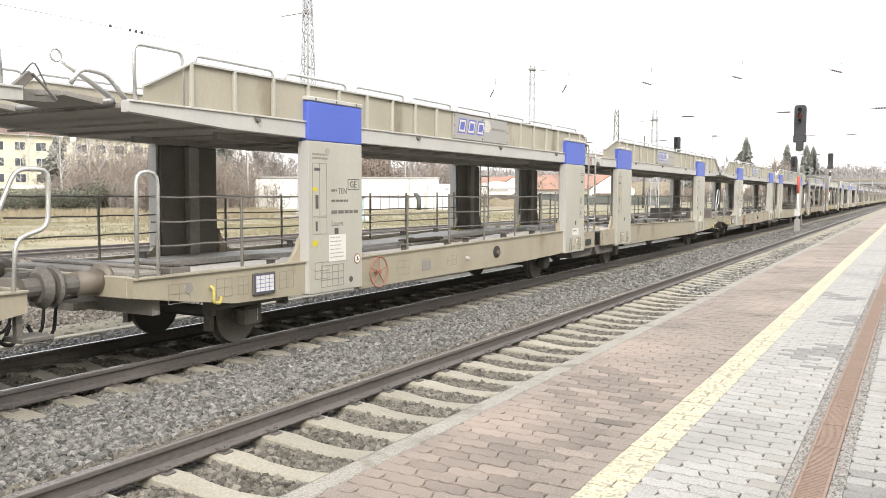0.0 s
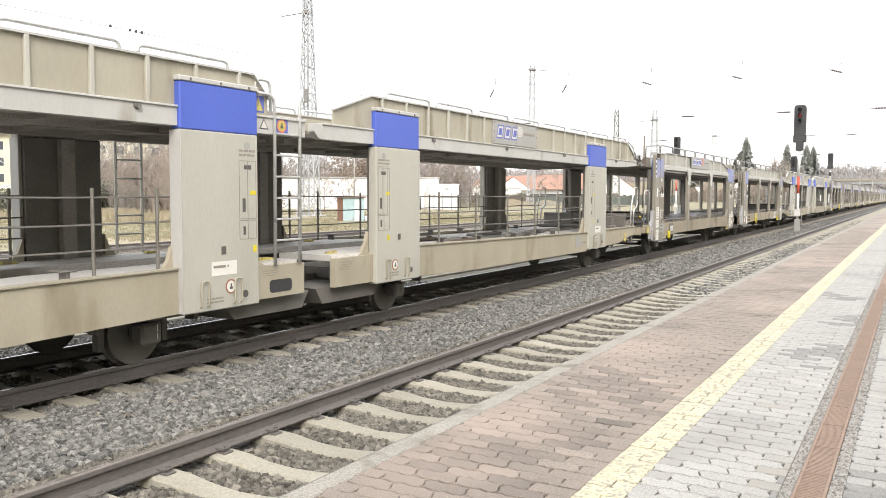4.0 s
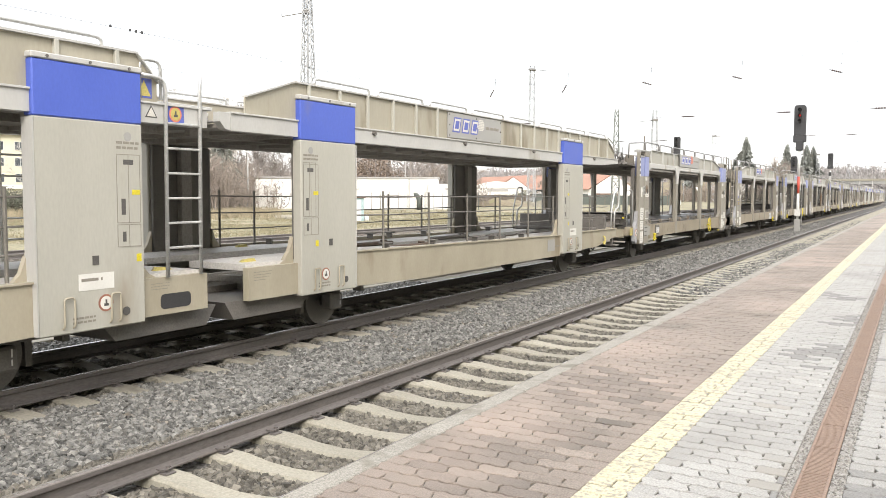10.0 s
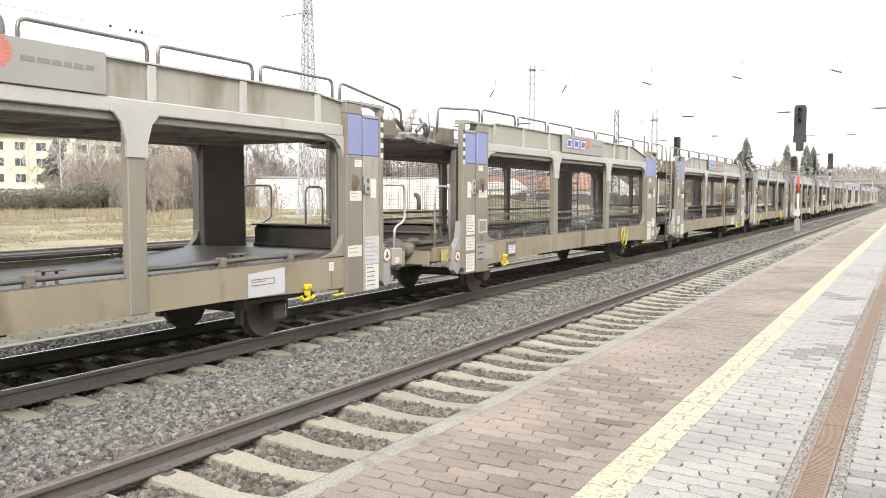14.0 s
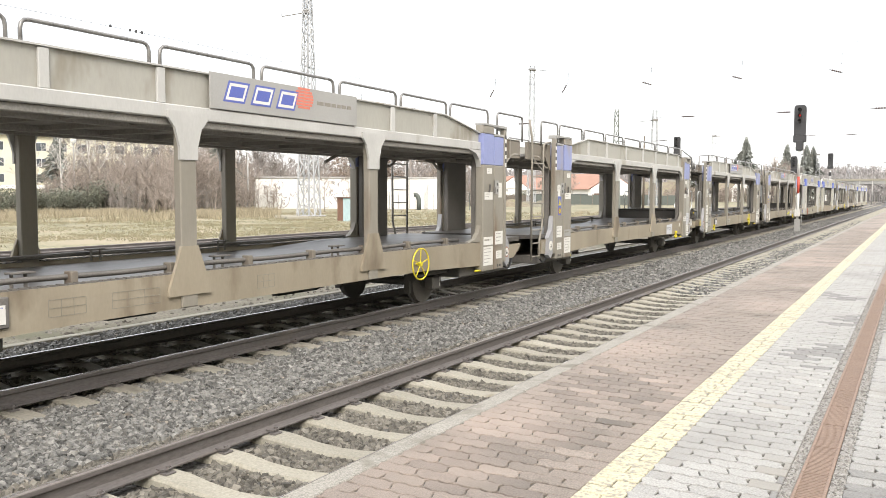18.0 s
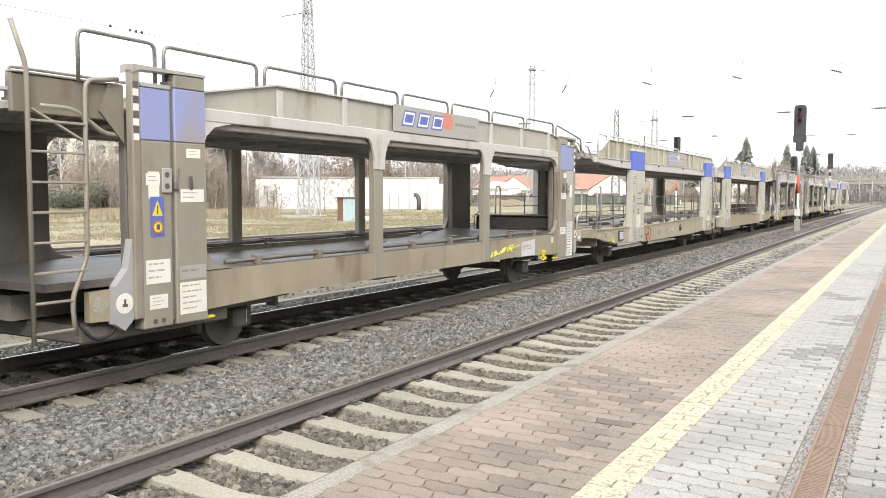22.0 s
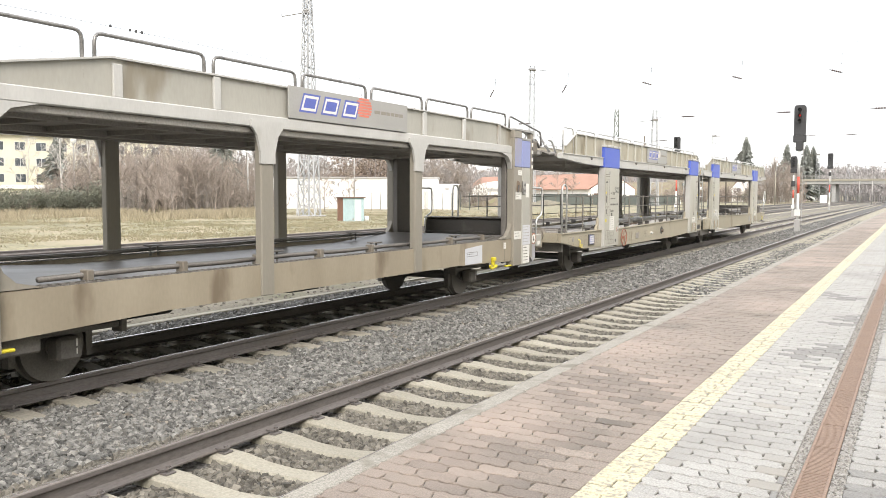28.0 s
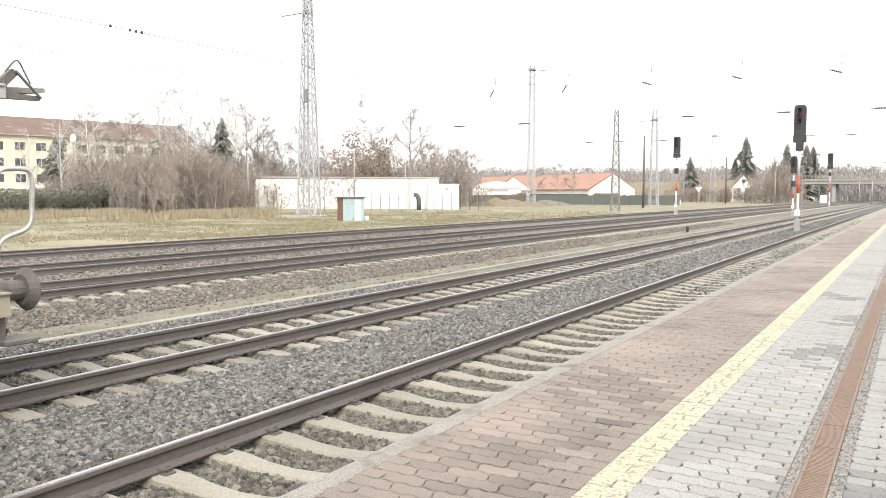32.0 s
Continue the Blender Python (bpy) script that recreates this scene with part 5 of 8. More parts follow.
        # upper beam and fascia
        part("deck_beam", Geo().box(s * 1.33, s * 1.45, Y(inner), Y(P2 - 0.5), 2.72, 2.87, 0.012), "beam", W, "pale grey edge beam of the upper deck")
        part("beam_lip", Geo().box(s * 1.30, s * 1.40, Y(inner), Y(P2 - 0.5), 2.64, 2.72, 0.01), "under", W)
        outline = [(inner, 2.87), (inner, 3.18), (1.0, 3.25), (9.65, 3.25), (P2 - 0.5, 3.03), (P2 - 0.5, 2.87)]
        part("fascia", Geo().slab([(Y(u), z) for u, z in outline], "x", *sorted((s * 1.375, s * 1.40))), "fascia_grey", W, "weathered grey side panel")
        top = outline[1:-1]
        g = Geo()
        for (ua, za), (ub, zb) in zip(top, top[1:]):
            g.slab([(Y(ua), za), (Y(ub), zb), (Y(ub), zb + 0.02), (Y(ua), za + 0.02)], "x", *sorted((s * 1.355, s * 1.44)))
        part("fascia_cap", g, "beam", W)
        for u in (0.9, 2.3, 3.65, 8.23, 9.58) if rear else (0.9, 2.23, 3.58, 8.03, 9.3):
            put("rib", "beam", s * 1.40, s * 1.435, u - 0.055, u + 0.055, 2.872, 3.24 if u < 9.4 else 3.2, 0.006)
        # tall guard-rail hoops
        for i in range(7):
            ua = 0.47 + 1.57 * i + (0.06 if rear else 0.0)
            hoop(W, s * 1.38, Y(ua), Y(ua + 1.43), 3.2 if i < 6 else 3.02, 3.475, "tube", 0.021)
        u0, u1, z0, z1 = (-1.2, 0.36, 3.24, 3.46) if rear else (-1.15, 0.36, 3.36, 3.46)
        part("guard_rail", Geo().tube(bent([(s * 1.38, Y(u1), 3.2), (s * 1.38, Y(u1), z1), (s * 1.38, Y(u0), z0), (s * 1.38, Y(u0 - 0.03), 2.95)], 0.09), 0.021, 6), "tube", W, "sloping end guard rail", True)
        hoop(W, s * 1.38, Y(11.5 if rear else 11.72), Y(12.42 if rear else 12.88), 2.98, 3.48, "tube", 0.021)
        # sills
        o = [(inner - 0.05, 0.60), (inner - 0.05, 1.04), (P2 - 0.45, 1.04), (P2 - 0.45, 0.60), (9.0, 0.66), (2.6, 0.66)]
        part("side_sill", Geo().slab([(Y(u), z) for u, z in o], "x", *sorted((s * 1.36, s * 1.44))), "sill", W, "grimy brown-beige lower side sill")
        teeth = [(Y(1.0), 1.041)]
        for i in range(100):
            u = 1.0 + i * 0.095
            teeth += [(Y(u), 1.058), (Y(u + 0.05), 1.058), (Y(u + 0.05), 1.045), (Y(u + 0.095), 1.045)]
        g = Geo().slab(teeth + [(Y(10.5), 1.041)], "x", *sorted((s * 1.365, s * 1.43)))
        part("toothed_strip", g, "dark", W, "dark toothed strip on the sill")
        part("tie_bar", Geo().tube([(s * 1.26, Y(0.8 + 1.2 * i), 1.10 + 0.012 * (i % 2)) for i in range(9)], 0.03, 6), "dark", W, "", True)
        for i in range(8) if s > 0 else ():
            part("tie_clamp", Geo().box(s * 1.22, s * 1.34, Y(1.3 + 1.22 * i), Y(1.38 + 1.22 * i), 1.03, 1.16, 0.01), "gap", W)
        for u in (2.05, 4.6, 6.9):
            part("wheel_stop", Geo().tube([(s * 1.12, Y(u), 1.02), (s * 1.12, Y(u), 1.16)], 0.018, 5).tube([(s * 1.12, Y(u + 0.14), 1.02), (s * 1.12, Y(u + 0.14), 1.16)], 0.018, 5).box(s * 1.08, s * 1.2, Y(u - 0.05), Y(u + 0.2), 1.16, 1.18, 0.005), "dark", W)
        # end brackets towards the next wagon
        put("end_sill", "sill", s * 1.30, s * 1.40, -1.30, -0.5, 0.78, 1.02, 0.01)
        if not rear:
            part("end_handrail", Geo().tube(bent([(s * 1.38, Y(-1.25), 1.02), (s * 1.38, Y(-1.25), 2.05), (s * 1.38, Y(-0.75), 2.05), (s * 1.38, Y(-0.75), 1.02)], 0.12), 0.02, 6), "galv", W, "handrail loop", True)
        else:
            part("end_handrail", Geo().tube(bent([(s * 1.38, Y(-0.66), 1.02), (s * 1.38, Y(-0.66), 2.06), (s * 1.38, Y(-1.32), 2.06), (s * 1.38, Y(-1.32), 1.5), (s * 1.38, Y(-1.02), 1.4), (s * 1.38, Y(-1.0), 0.92)], 0.1), 0.02, 6), "galv", W, "bent handrail", True)
        put("upper_end_panel", "gap", s * 1.28, s * 1.33, -1.15, -0.5, 2.76, 3.05, 0.008)
        # middle gap towards the other half: short panel, strut and foot bracket
        put("gap_panel", "gap", s * 1.30, s * 1.36, P2 + 0.5, P2 + (1.42 if not rear else 1.68), 2.64, 2.99, 0.01, W, "short grimy deck-end panel")
        part("stiffener", Geo().slab([(Y(P2 + 0.5), 2.42), (Y(P2 + 0.5), 3.0), (Y(P2 + 0.68), 3.0), (Y(P2 + 0.78), 2.72)], "x", *sorted((s * 1.361, s * 1.385))), "gap", W, "grimy tapered stiffener plate")
        part("panel_rim", Geo().box(s * 1.29, s * 1.375, Y(P2 + 0.5), Y(P2 + (1.42 if not rear else 1.68)), 2.992, 3.012, 0.004).box(s * 1.36, s * 1.372, Y(P2 + 0.9), Y(P2 + 0.94), 2.64, 2.99), "olive", W)
        part("strut", Geo().tube(bent([(s * 1.34, Y(P2 + 0.5), 2.5), (s * 1.34, Y(P2 + 0.7), 2.5), (s * 1.34, Y(P2 + 1.05), 2.72), (s * 1.34, Y(P2 + 1.4), 2.72)], 0.1), 0.03, 6), "olive", W, "", True)
        o = [(P2 + 0.5, 0.62), (P2 + 0.5, 0.95), (P2 + 1.0, 0.92), (P2 + 1.45, 0.92), (P2 + 1.35, 0.82), (P2 + 1.1, 0.66)]
        if rear:
            o = [(P2 + 0.5, 0.62), (P2 + 0.5, 0.95), (P2 + 0.95, 0.94), (P2 + 0.95, 0.64)]
        part("loose_hose", Geo().tube(bent([(s * 1.36, Y(P2 + 0.6), 0.66), (s * 1.37, Y(P2 + 0.66), 0.5), (s * 1.37, Y(P2 + 0.9), 0.44), (s * 1.36, Y(P2 + 1.05), 0.64)], 0.12), 0.02, 6), "rubber", W, "", True)
        part("gap_sill", Geo().slab([(Y(a), z) for a, z in o], "x", *sorted((s * 1.30, s * 1.38))), "sill", W)
    # decks
    g = Geo().slab([(Y(u), z) for u, z in ((-1.3, 0.96), (-1.3, 1.02), (0.6, 1.12), (2.4, 0.98), (8.2, 0.98), (9.8, 1.06), (P2 + 1.4, 1.06), (P2 + 1.4, 0.98), (9.8, 0.98), (8.2, 0.90), (2.4, 0.90), (0.6, 1.04))], "x", -1.355, 1.355)
    deck = part("lower_deck", g, "mat", W, "dark worn lower deck plate")
    # added sheet, paler than the deck plate, to bounce light onto the track
    part("floor_pan", Geo().box(-1.34, 1.34, Y(2.5), Y(8.1), 0.886, 0.896), "under", deck, "added pale sheet under the floor that bounces light")
    part("end_pan", Geo().box(-1.3, 1.3, Y(10.4), Y(P2 + 1.0), 0.42, 0.60, 0.02), "dark", W)
    g = Geo().box(-0.5, 0.5, Y(-1.2), Y(P2 + 1.2), 0.62, 0.88)
    for i in range(12):
        g.box(-1.3, 1.3, Y(0.3 + i * 0.95), Y(0.4 + i * 0.95), 0.66, 0.86)
    part("underframe", g, "under", W, "dark underframe")
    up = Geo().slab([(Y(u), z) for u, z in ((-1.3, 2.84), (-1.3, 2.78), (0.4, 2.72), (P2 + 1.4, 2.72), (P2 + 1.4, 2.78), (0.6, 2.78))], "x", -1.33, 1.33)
    part("upper_deck", up, "under", W, "underside of the upper deck, its grey raised for haze")
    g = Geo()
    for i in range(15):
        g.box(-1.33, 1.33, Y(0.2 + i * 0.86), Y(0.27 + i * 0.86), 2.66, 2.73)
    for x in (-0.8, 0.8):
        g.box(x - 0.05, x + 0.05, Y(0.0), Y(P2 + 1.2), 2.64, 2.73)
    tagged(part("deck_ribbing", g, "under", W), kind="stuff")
    for s in (-1, 1):
        part("deck_flap", Geo().slab([(Y(u), z) for u, z in ((-1.3, 2.86), (-1.3, 2.80), (-1.75, 2.84), (-1.75, 2.88))], "x", *sorted((s * 0.25, s * 1.15))), "under", W)
        g = Geo().tube(bent([(s * 1.2, Y(-0.7), 3.05), (s * 1.2, Y(-1.1), 2.9), (s * 1.2, Y(-1.3), 3.12), (s * 1.2, Y(-1.55), 2.95)], 0.08), 0.035, 6).tube([(s * 1.05, Y(-0.9), 2.85), (s * 1.05, Y(-1.2), 3.2)], 0.025, 5)
        part("flap_lever", g, "tube", W, "grey lever arm of the loading flap", True)
    flap_gear(W, Y, -1.15, 2.86)
    ramp = part("folded_ramp", Geo().box(-1.1, 1.15, Y(-1.25), Y(-0.55), 1.06, 1.12, 0.015).slab([(Y(-0.95), 1.12), (Y(-0.6), 1.12), (Y(-0.6), 1.36), (Y(-0.66), 1.4), (Y(-0.95), 1.37)], "x", -1.1, 1.1), "mat", W, "dark folded end ramp")
    part("ramp_lip", Geo().box(-1.14, 1.16, Y(-0.98), Y(-0.56), 1.40, 1.425, 0.006).box(-1.1, 1.13, Y(-1.0), Y(-0.94), 1.24, 1.27, 0.005), "dark", ramp)
    part("ramp_handle", Geo().box(1.13, 1.16, Y(-0.9), Y(-0.78), 1.24, 1.29, 0.008), "yellow", ramp, "small yellow handle")
    part("ramp_strut", Geo().tube([(1.1, Y(-0.5), 1.08), (1.1, Y(-0.62), 1.36)], 0.03, 6), "dark", ramp)
    part("end_beam", Geo().box(-1.3, 1.3, Y(-1.3), Y(-1.2), 0.72, 1.02, 0.01), "beige", W)
    buffers(W, Y, END_B)
    for u in (1.28, 9.95):
        running_gear(W, Y, u)
    part("air_tank", Geo().tube([(-0.4, Y(7.4), 0.46), (-0.4, Y(8.4), 0.46)], 0.17, 12), "dark", W, "dark air tank under the floor", True)
    part("equipment_box", Geo().box(-0.9, -0.3, Y(4.2), Y(5.0), 0.32, 0.62, 0.03), "dark", W)
    wheels = [wheelset(W, Y(u)) for u in (1.28, 9.95)]
    # ladder in the gap
    if rear:
        x = 1.42
        lad = part("ladder", Geo().tube(bent([(x, Y(12.98), 0.52), (x, Y(12.98), 3.05), (x, Y(13.12), 3.45)], 0.1), 0.024, 6).tube(bent([(x, Y(12.55), 0.55), (x, Y(12.58), 0.9), (x, Y(12.40), 1.3), (x, Y(12.38), 3.0), (x, Y(12.0), 3.05)], 0.1), 0.024, 6), "olive", W, "grey steel access ladder", True)
        for i in range(8):
            part("rung", Geo().box(x - 0.02, x + 0.02, Y(12.98), Y(12.4 if i > 1 else 12.57), 0.6 + i * 0.28, 0.625 + i * 0.28, 0.005), "olive", lad)
        part("ladder_brace", Geo().tube([(x, Y(12.95), 2.68), (x, Y(12.42), 2.42)], 0.016, 5), "olive", lad)
    else:
        x = -1.42
        fl = part("ladder", Geo().tube(bent([(x, Y(12.93), 0.52), (x, Y(12.93), 3.05), (x, Y(13.07), 3.45)], 0.1), 0.024, 6).tube(bent([(x, Y(12.5), 0.55), (x, Y(12.53), 0.9), (x, Y(12.35), 1.3), (x, Y(12.33), 3.0)], 0.1), 0.024, 6), "under", W, "dull steel ladder on the far side", True)
        for i in range(8):
            part("rung", Geo().box(x - 0.02, x + 0.02, Y(12.93), Y(12.35 if i > 1 else 12.52), 0.6 + i * 0.28, 0.625 + i * 0.28, 0.005), "under", fl)
        x = -1.1
        part("deck_strut", Geo().tube(bent([(x, Y(10.4), 2.68), (x, Y(10.0), 2.66), (x, Y(9.6), 2.5)], 0.1), 0.03, 6), "under", W)
    # print and fittings
    f, fc, e = 1.501, 1.491, 1.441
    if not rear:
        logo_panel(W, 1.445, Y(4.24), Y(7.04), 2.875, 3.285, False, "orange")
        handwheel(W, 1.44, Y(8.68), 0.80, 0.25, "yellow")
        h = part("label_holder", Geo().box(e, e + 0.035, Y(1.40), Y(1.80), 0.72, 1.0, 0.01), "dark", W, "black label holder with a white sheet")
        part("label_sheet", Geo().box(e + 0.036, e + 0.039, Y(1.45), Y(1.76), 0.76, 0.93), "white", h)
        bars(h, e + 0.0395, Y(1.48), Y(1.74), 0.78, 0.92, 4, "logo", True, 2)
        rope_hook(W, e, Y(1.3), 0.56)
        part("number_plate_patch", Geo().box(fc + 0.008, fc + 0.012, Y(0.03), Y(0.49), 0.72, 1.02).box(e, e + 0.004, Y(0.5), Y(0.84), 0.72, 0.98), "plate", W, "pale patch with faded vehicle lettering")
        bars(W, f + 0.004, Y(0.08), Y(0.42), 0.66, 1.0, 3, "ink", True, 12)
        words("GE", 0.13, "ink", W, pose(f, Y(0.16), 1.075, 90, 0, 90), "black stencilled letters")
        frame_lines(W, f, Y(0.1), Y(0.4), 1.52, 1.75, 1, 1, "fadedink", 0.01)
        part("square_plate", Geo().box(f, f + 0.004, Y(0.12), Y(0.44), 1.22, 1.46), "white", W)
        part("square_plate", Geo().box(f + 0.004, f + 0.006, Y(0.14), Y(0.42), 1.24, 1.44), "under", W)
        sticker(W, fc, Y(-0.33), Y(-0.02), 1.20, 1.55, 6, "white", 21, "print")
        sticker(W, fc, Y(-0.35), Y(-0.02), 0.92, 1.16, 4, "white", 22)
        sticker(W, fc, Y(-0.34), Y(-0.02), 0.54, 0.86, 5, "white", 23)
        sticker(W, f, Y(0.1), Y(0.27), 2.34, 2.43, 2, "white", 24)
        sticker(W, fc, Y(-0.2), Y(-0.03), 2.0, 2.1, 2, "white", 25)
        sticker(W, f, Y(0.12), Y(0.45), 1.86, 1.99, 2, "white", 26)
        round_sign(W, 1.461, Y(-0.6), 0.84, 0.105)
        sticker(W, e, Y(-1.14), Y(-0.9), 0.78, 0.98, 2, "yellow_worn", 27)
        for a, b in ((2.2, 2.6), (2.9, 3.5), (5.0, 5.3)):
            frame_lines(W, e, Y(a), Y(b), 0.76, 0.92, 3, 2, "fadedink", 0.005)
        rust_smear(W, f, Y(0.25), 2.1)
    else:
        logo_panel(W, 1.445, Y(7.04), Y(4.24), 2.875, 3.285, False, "orange")
        a, b = span(2.28, 1.62)
        plate_ = part("sill_plate", Geo().slab([(a, 0.655), (b, 0.655), (b, 0.985), (a, 0.945)], "x", e, e + 0.006), "pale_plate", W, "pale replacement plate with a framed stamp")
        frame_lines(plate_, e + 0.0065, a + 0.06, a + 0.46, 0.80, 0.87, 1, 1, "print", 0.008)
        bars(plate_, e + 0.0065, a + 0.08, a + 0.44, 0.815, 0.855, 1, "print", True, 31)
        rope_hook(W, e, Y(1.2), 0.53)
        part("release_rod", Geo().tube(bent([(1.40, Y(1.02), 0.64), (1.42, Y(0.6), 0.60), (1.44, Y(0.24), 0.61), (1.40, Y(0.22), 0.54)], 0.03), 0.014, 5), "dark", W, "thin dark release rod")
        bx = part("coupling_box", Geo().box(1.36, 1.445, *span(-0.88, -1.16), 0.82, 1.08, 0.012), "fascia_grey", W, "small grey end box")
        sticker(bx, 1.4455, *span(-0.94, -1.06), 0.86, 0.94, 2, "white", 32)
        part("post_seam", Geo().box(e, e + 0.002, *span(0.652, 0.638), 0.62, 1.0), "dark", W)
        sticker(W, e, *span(0.7, 0.6), 0.86, 0.98, 2, "white", 30)
    # stickers on the inner and outer posts of this half
    for u, d in ((P2, 1),) if not rear else ((0.0, -1), (P2, 1)):
        col, sp = span(u - d * 0.47, u - d * 0.09), span(u + d * 0.03, u + d * 0.35)
        if rear and u < 1:
            sticker(W, f, *span(0.35, 0.02), 1.03, 1.19, 2, "white", 47)
            sticker(W, fc, *span(-0.07, -0.435), 0.90, 1.30, 6, "pale_plate", 48)
            sticker(W, fc, *span(-0.09, -0.42), 0.525, 0.885, 5, "white", 49, "print")
            sticker(W, f, *span(0.18, 0.01), 2.30, 2.40, 2, "white", 44)
            sticker(W, f, *span(0.30, 0.02), 1.82, 1.96, 2, "white", 45)
            sticker(W, fc, sp[0] + 0.02, sp[0] + 0.2, 2.0, 2.12, 2, "white", 46)
            round_sign(W, 1.461, Y(-0.69), 1.0, 0.12, "red")
            rust_smear(W, f, Y(0.17), 2.08)
            continue
        sticker(W, f, *col, 0.60, 0.95, 5, "white", 40)
        sticker(W, f, *col, 0.98, 1.13, 1, "plate" if rear else "white", 41, "fadedink")
        sticker(W, fc, *sp, 0.97, 1.22, 3, "white", 42)
        sticker(W, fc, *((sp[0] + 0.04, sp[1] - 0.04)), 0.70, 0.85, 3, "white", 43)
        sticker(W, f, col[0] + 0.12, col[1] - 0.06, 2.30, 2.40, 2, "white", 44)
        sticker(W, f, col[0] + 0.03, col[1] - 0.02, 1.82, 1.96, 2, "white", 45)
        sticker(W, fc, sp[0] + 0.02, sp[0] + 0.2, 2.0, 2.12, 2, "white", 46)
        round_sign(W, 1.461, Y(u + d * 0.6), 0.80, 0.105, "red" if not rear else "white")
        part("keyhole", Geo().cyl((fc, (sp[0] + sp[1]) / 2 - 0.05, 0.57), "x", 0.028, 0.01, 10).cyl((fc, (sp[0] + sp[1]) / 2 + 0.06, 0.57), "x", 0.028, 0.01, 10), "ink", W)
        if rear and u > 1:
            w0, w1 = sp[0] + 0.07, sp[0] + 0.25
            wp = part("warning_plate", Geo().box(fc, fc + 0.003, w0, w1, 1.46, 1.88), "logo", W, "dark blue plate with warning symbols")
            part("warning_triangle", Geo().slab([(w0 + 0.02, 1.68), (w1 - 0.02, 1.68), ((w0 + w1) / 2, 1.84)], "x", fc + 0.003, fc + 0.005), "yellow", wp)
            part("warning_disc", Geo().cyl((fc + 0.005, (w0 + w1) / 2, 1.56), "x", 0.075, 0.004, 16), "red", wp)
            part("warning_disc", Geo().cyl((fc + 0.008, (w0 + w1) / 2, 1.56), "x", 0.052, 0.004, 14), "yellow", wp)
            part("warning_figure", Geo().box(fc + 0.010, fc + 0.011, (w0 + w1) / 2 - 0.022, (w0 + w1) / 2 + 0.022, 1.535, 1.59).box(fc + 0.0055, fc + 0.0065, (w0 + w1) / 2 - 0.008, (w0 + w1) / 2 + 0.008, 1.70, 1.79), "ink", wp)
            part("round_plate", Geo().cyl((1.381, Y(u + d * 0.83), 0.80), "x", 0.09, 0.006, 16), "concrete", W)
    return W, wheels


def side_nets(W, kind_rear):
    """Wire-mesh panels in the bays of one wagon half."""
    k, c = (-1, 5.2) if kind_rear else (1, 5.2)
    for s in (1, -1):
        for a, b in ((0.5, 3.78), (4.02, 7.33), (7.57, 10.9)):
            g = Geo()
            n = int((b - a) / 0.09)
            for i in range(n + 1):
                y = k * (a + (b - a) * i / n - c)
                g.box(s * 1.30, s * 1.306, y - 0.0012, y + 0.0012, 1.04, 2.72)
            for i in range(47):
                z = 1.05 + i * 0.036
                g.box(s * 1.306, s * 1.311, k * (a - c), k * (b - c), z - 0.0024, z + 0.0024)
            part("side_net", g, "net_wire", W, "fine dark wire-mesh side net")
        g = Geo()
        for z in (1.5, 1.36):
            g.box(s * 1.24, s * 1.29, k * (0.5 - c), k * (10.9 - c), z, z + 0.045)
        part("side_rail", g, "under", W, "dark horizontal guard rails")


# order of the units from front to back, with the place of each unit's first post at the start of the clip
ORDER = "AAABABBBBABA"
# play in the coupling behind each unit
SLACK = (0.02, -0.02, 0.0, 0.04, 0.04, -0.01, -0.02, -0.02, -0.08, -0.02, -0.02)
TRAIN = []
start = 9.123 - LEN_A - 2 * END_A
place = start
for i, kind in enumerate(ORDER):
    TRAIN.append((kind, place))
    ln, en = (LEN_A, END_A) if kind == "A" else (LEN_B, END_B)
    if i + 1 < len(ORDER):
        place += ln + en + (END_A if ORDER[i + 1] == "A" else END_B) + SLACK[i]
MASTERS = {("A", 0): wagon_a(False), ("A", 1): wagon_a(True), ("B", 0): wagon_b(False), ("B", 1): wagon_b(True)}
WAGONS = []
used = set()
for i, (kind, p) in enumerate(TRAIN):
    ln, c = (LEN_A, 3.6) if kind == "A" else (LEN_B, 5.2)
    for half in (0, 1) if i else (1,):
        y = p + c if half == 0 else p + ln - c
        master, wheels = MASTERS[(kind, half)]
        if (kind, half) in used:
            w = copy_thing(master, pose(T2, y, 0))
            ws = [o for o in w.children if o.name.startswith("wheelset")]
        else:
            used.add((kind, half))
            w, ws = master, wheels
            w.matrix_basis = pose(T2, y, 0)
        WAGONS.append((w, y, ws, i, half))
        if i == 6:
            side_nets(w, half == 1)
        if i == 7:
            for s in (1, -1):
                for u in (3.9, 7.45):
                    yc = (u - c) * (1 if half == 0 else -1)
                    part("post_foot", Geo().slab([(yc - 0.30, 0.80), (yc + 0.30, 0.80), (yc + 0.30, 0.86), (yc + 0.12, 1.34), (yc - 0.12, 1.34), (yc - 0.30, 0.86)], "x", *sorted((s * 1.441, s * 1.478))), "sill", w, "flared foot plate of a slim post")



# sprayed scrawl on an inner post of the last wagon
last = WAGONS[-1][0]
for i, (ch, tilt) in enumerate((("I", 20), ("H", 10), ("N", 0), ("E", -10), ("D", -35))):
    words(ch, 0.34, "frame_white", last, pose(1.504, -5.52 - 0.47 + i * 0.205, 1.02 + 0.10 * math.cos((i - 2.0) * 0.7), 90, 0, 90) @ Matrix.Rotation(radians(tilt), 4, "Z"), "thin white sprayed letters")

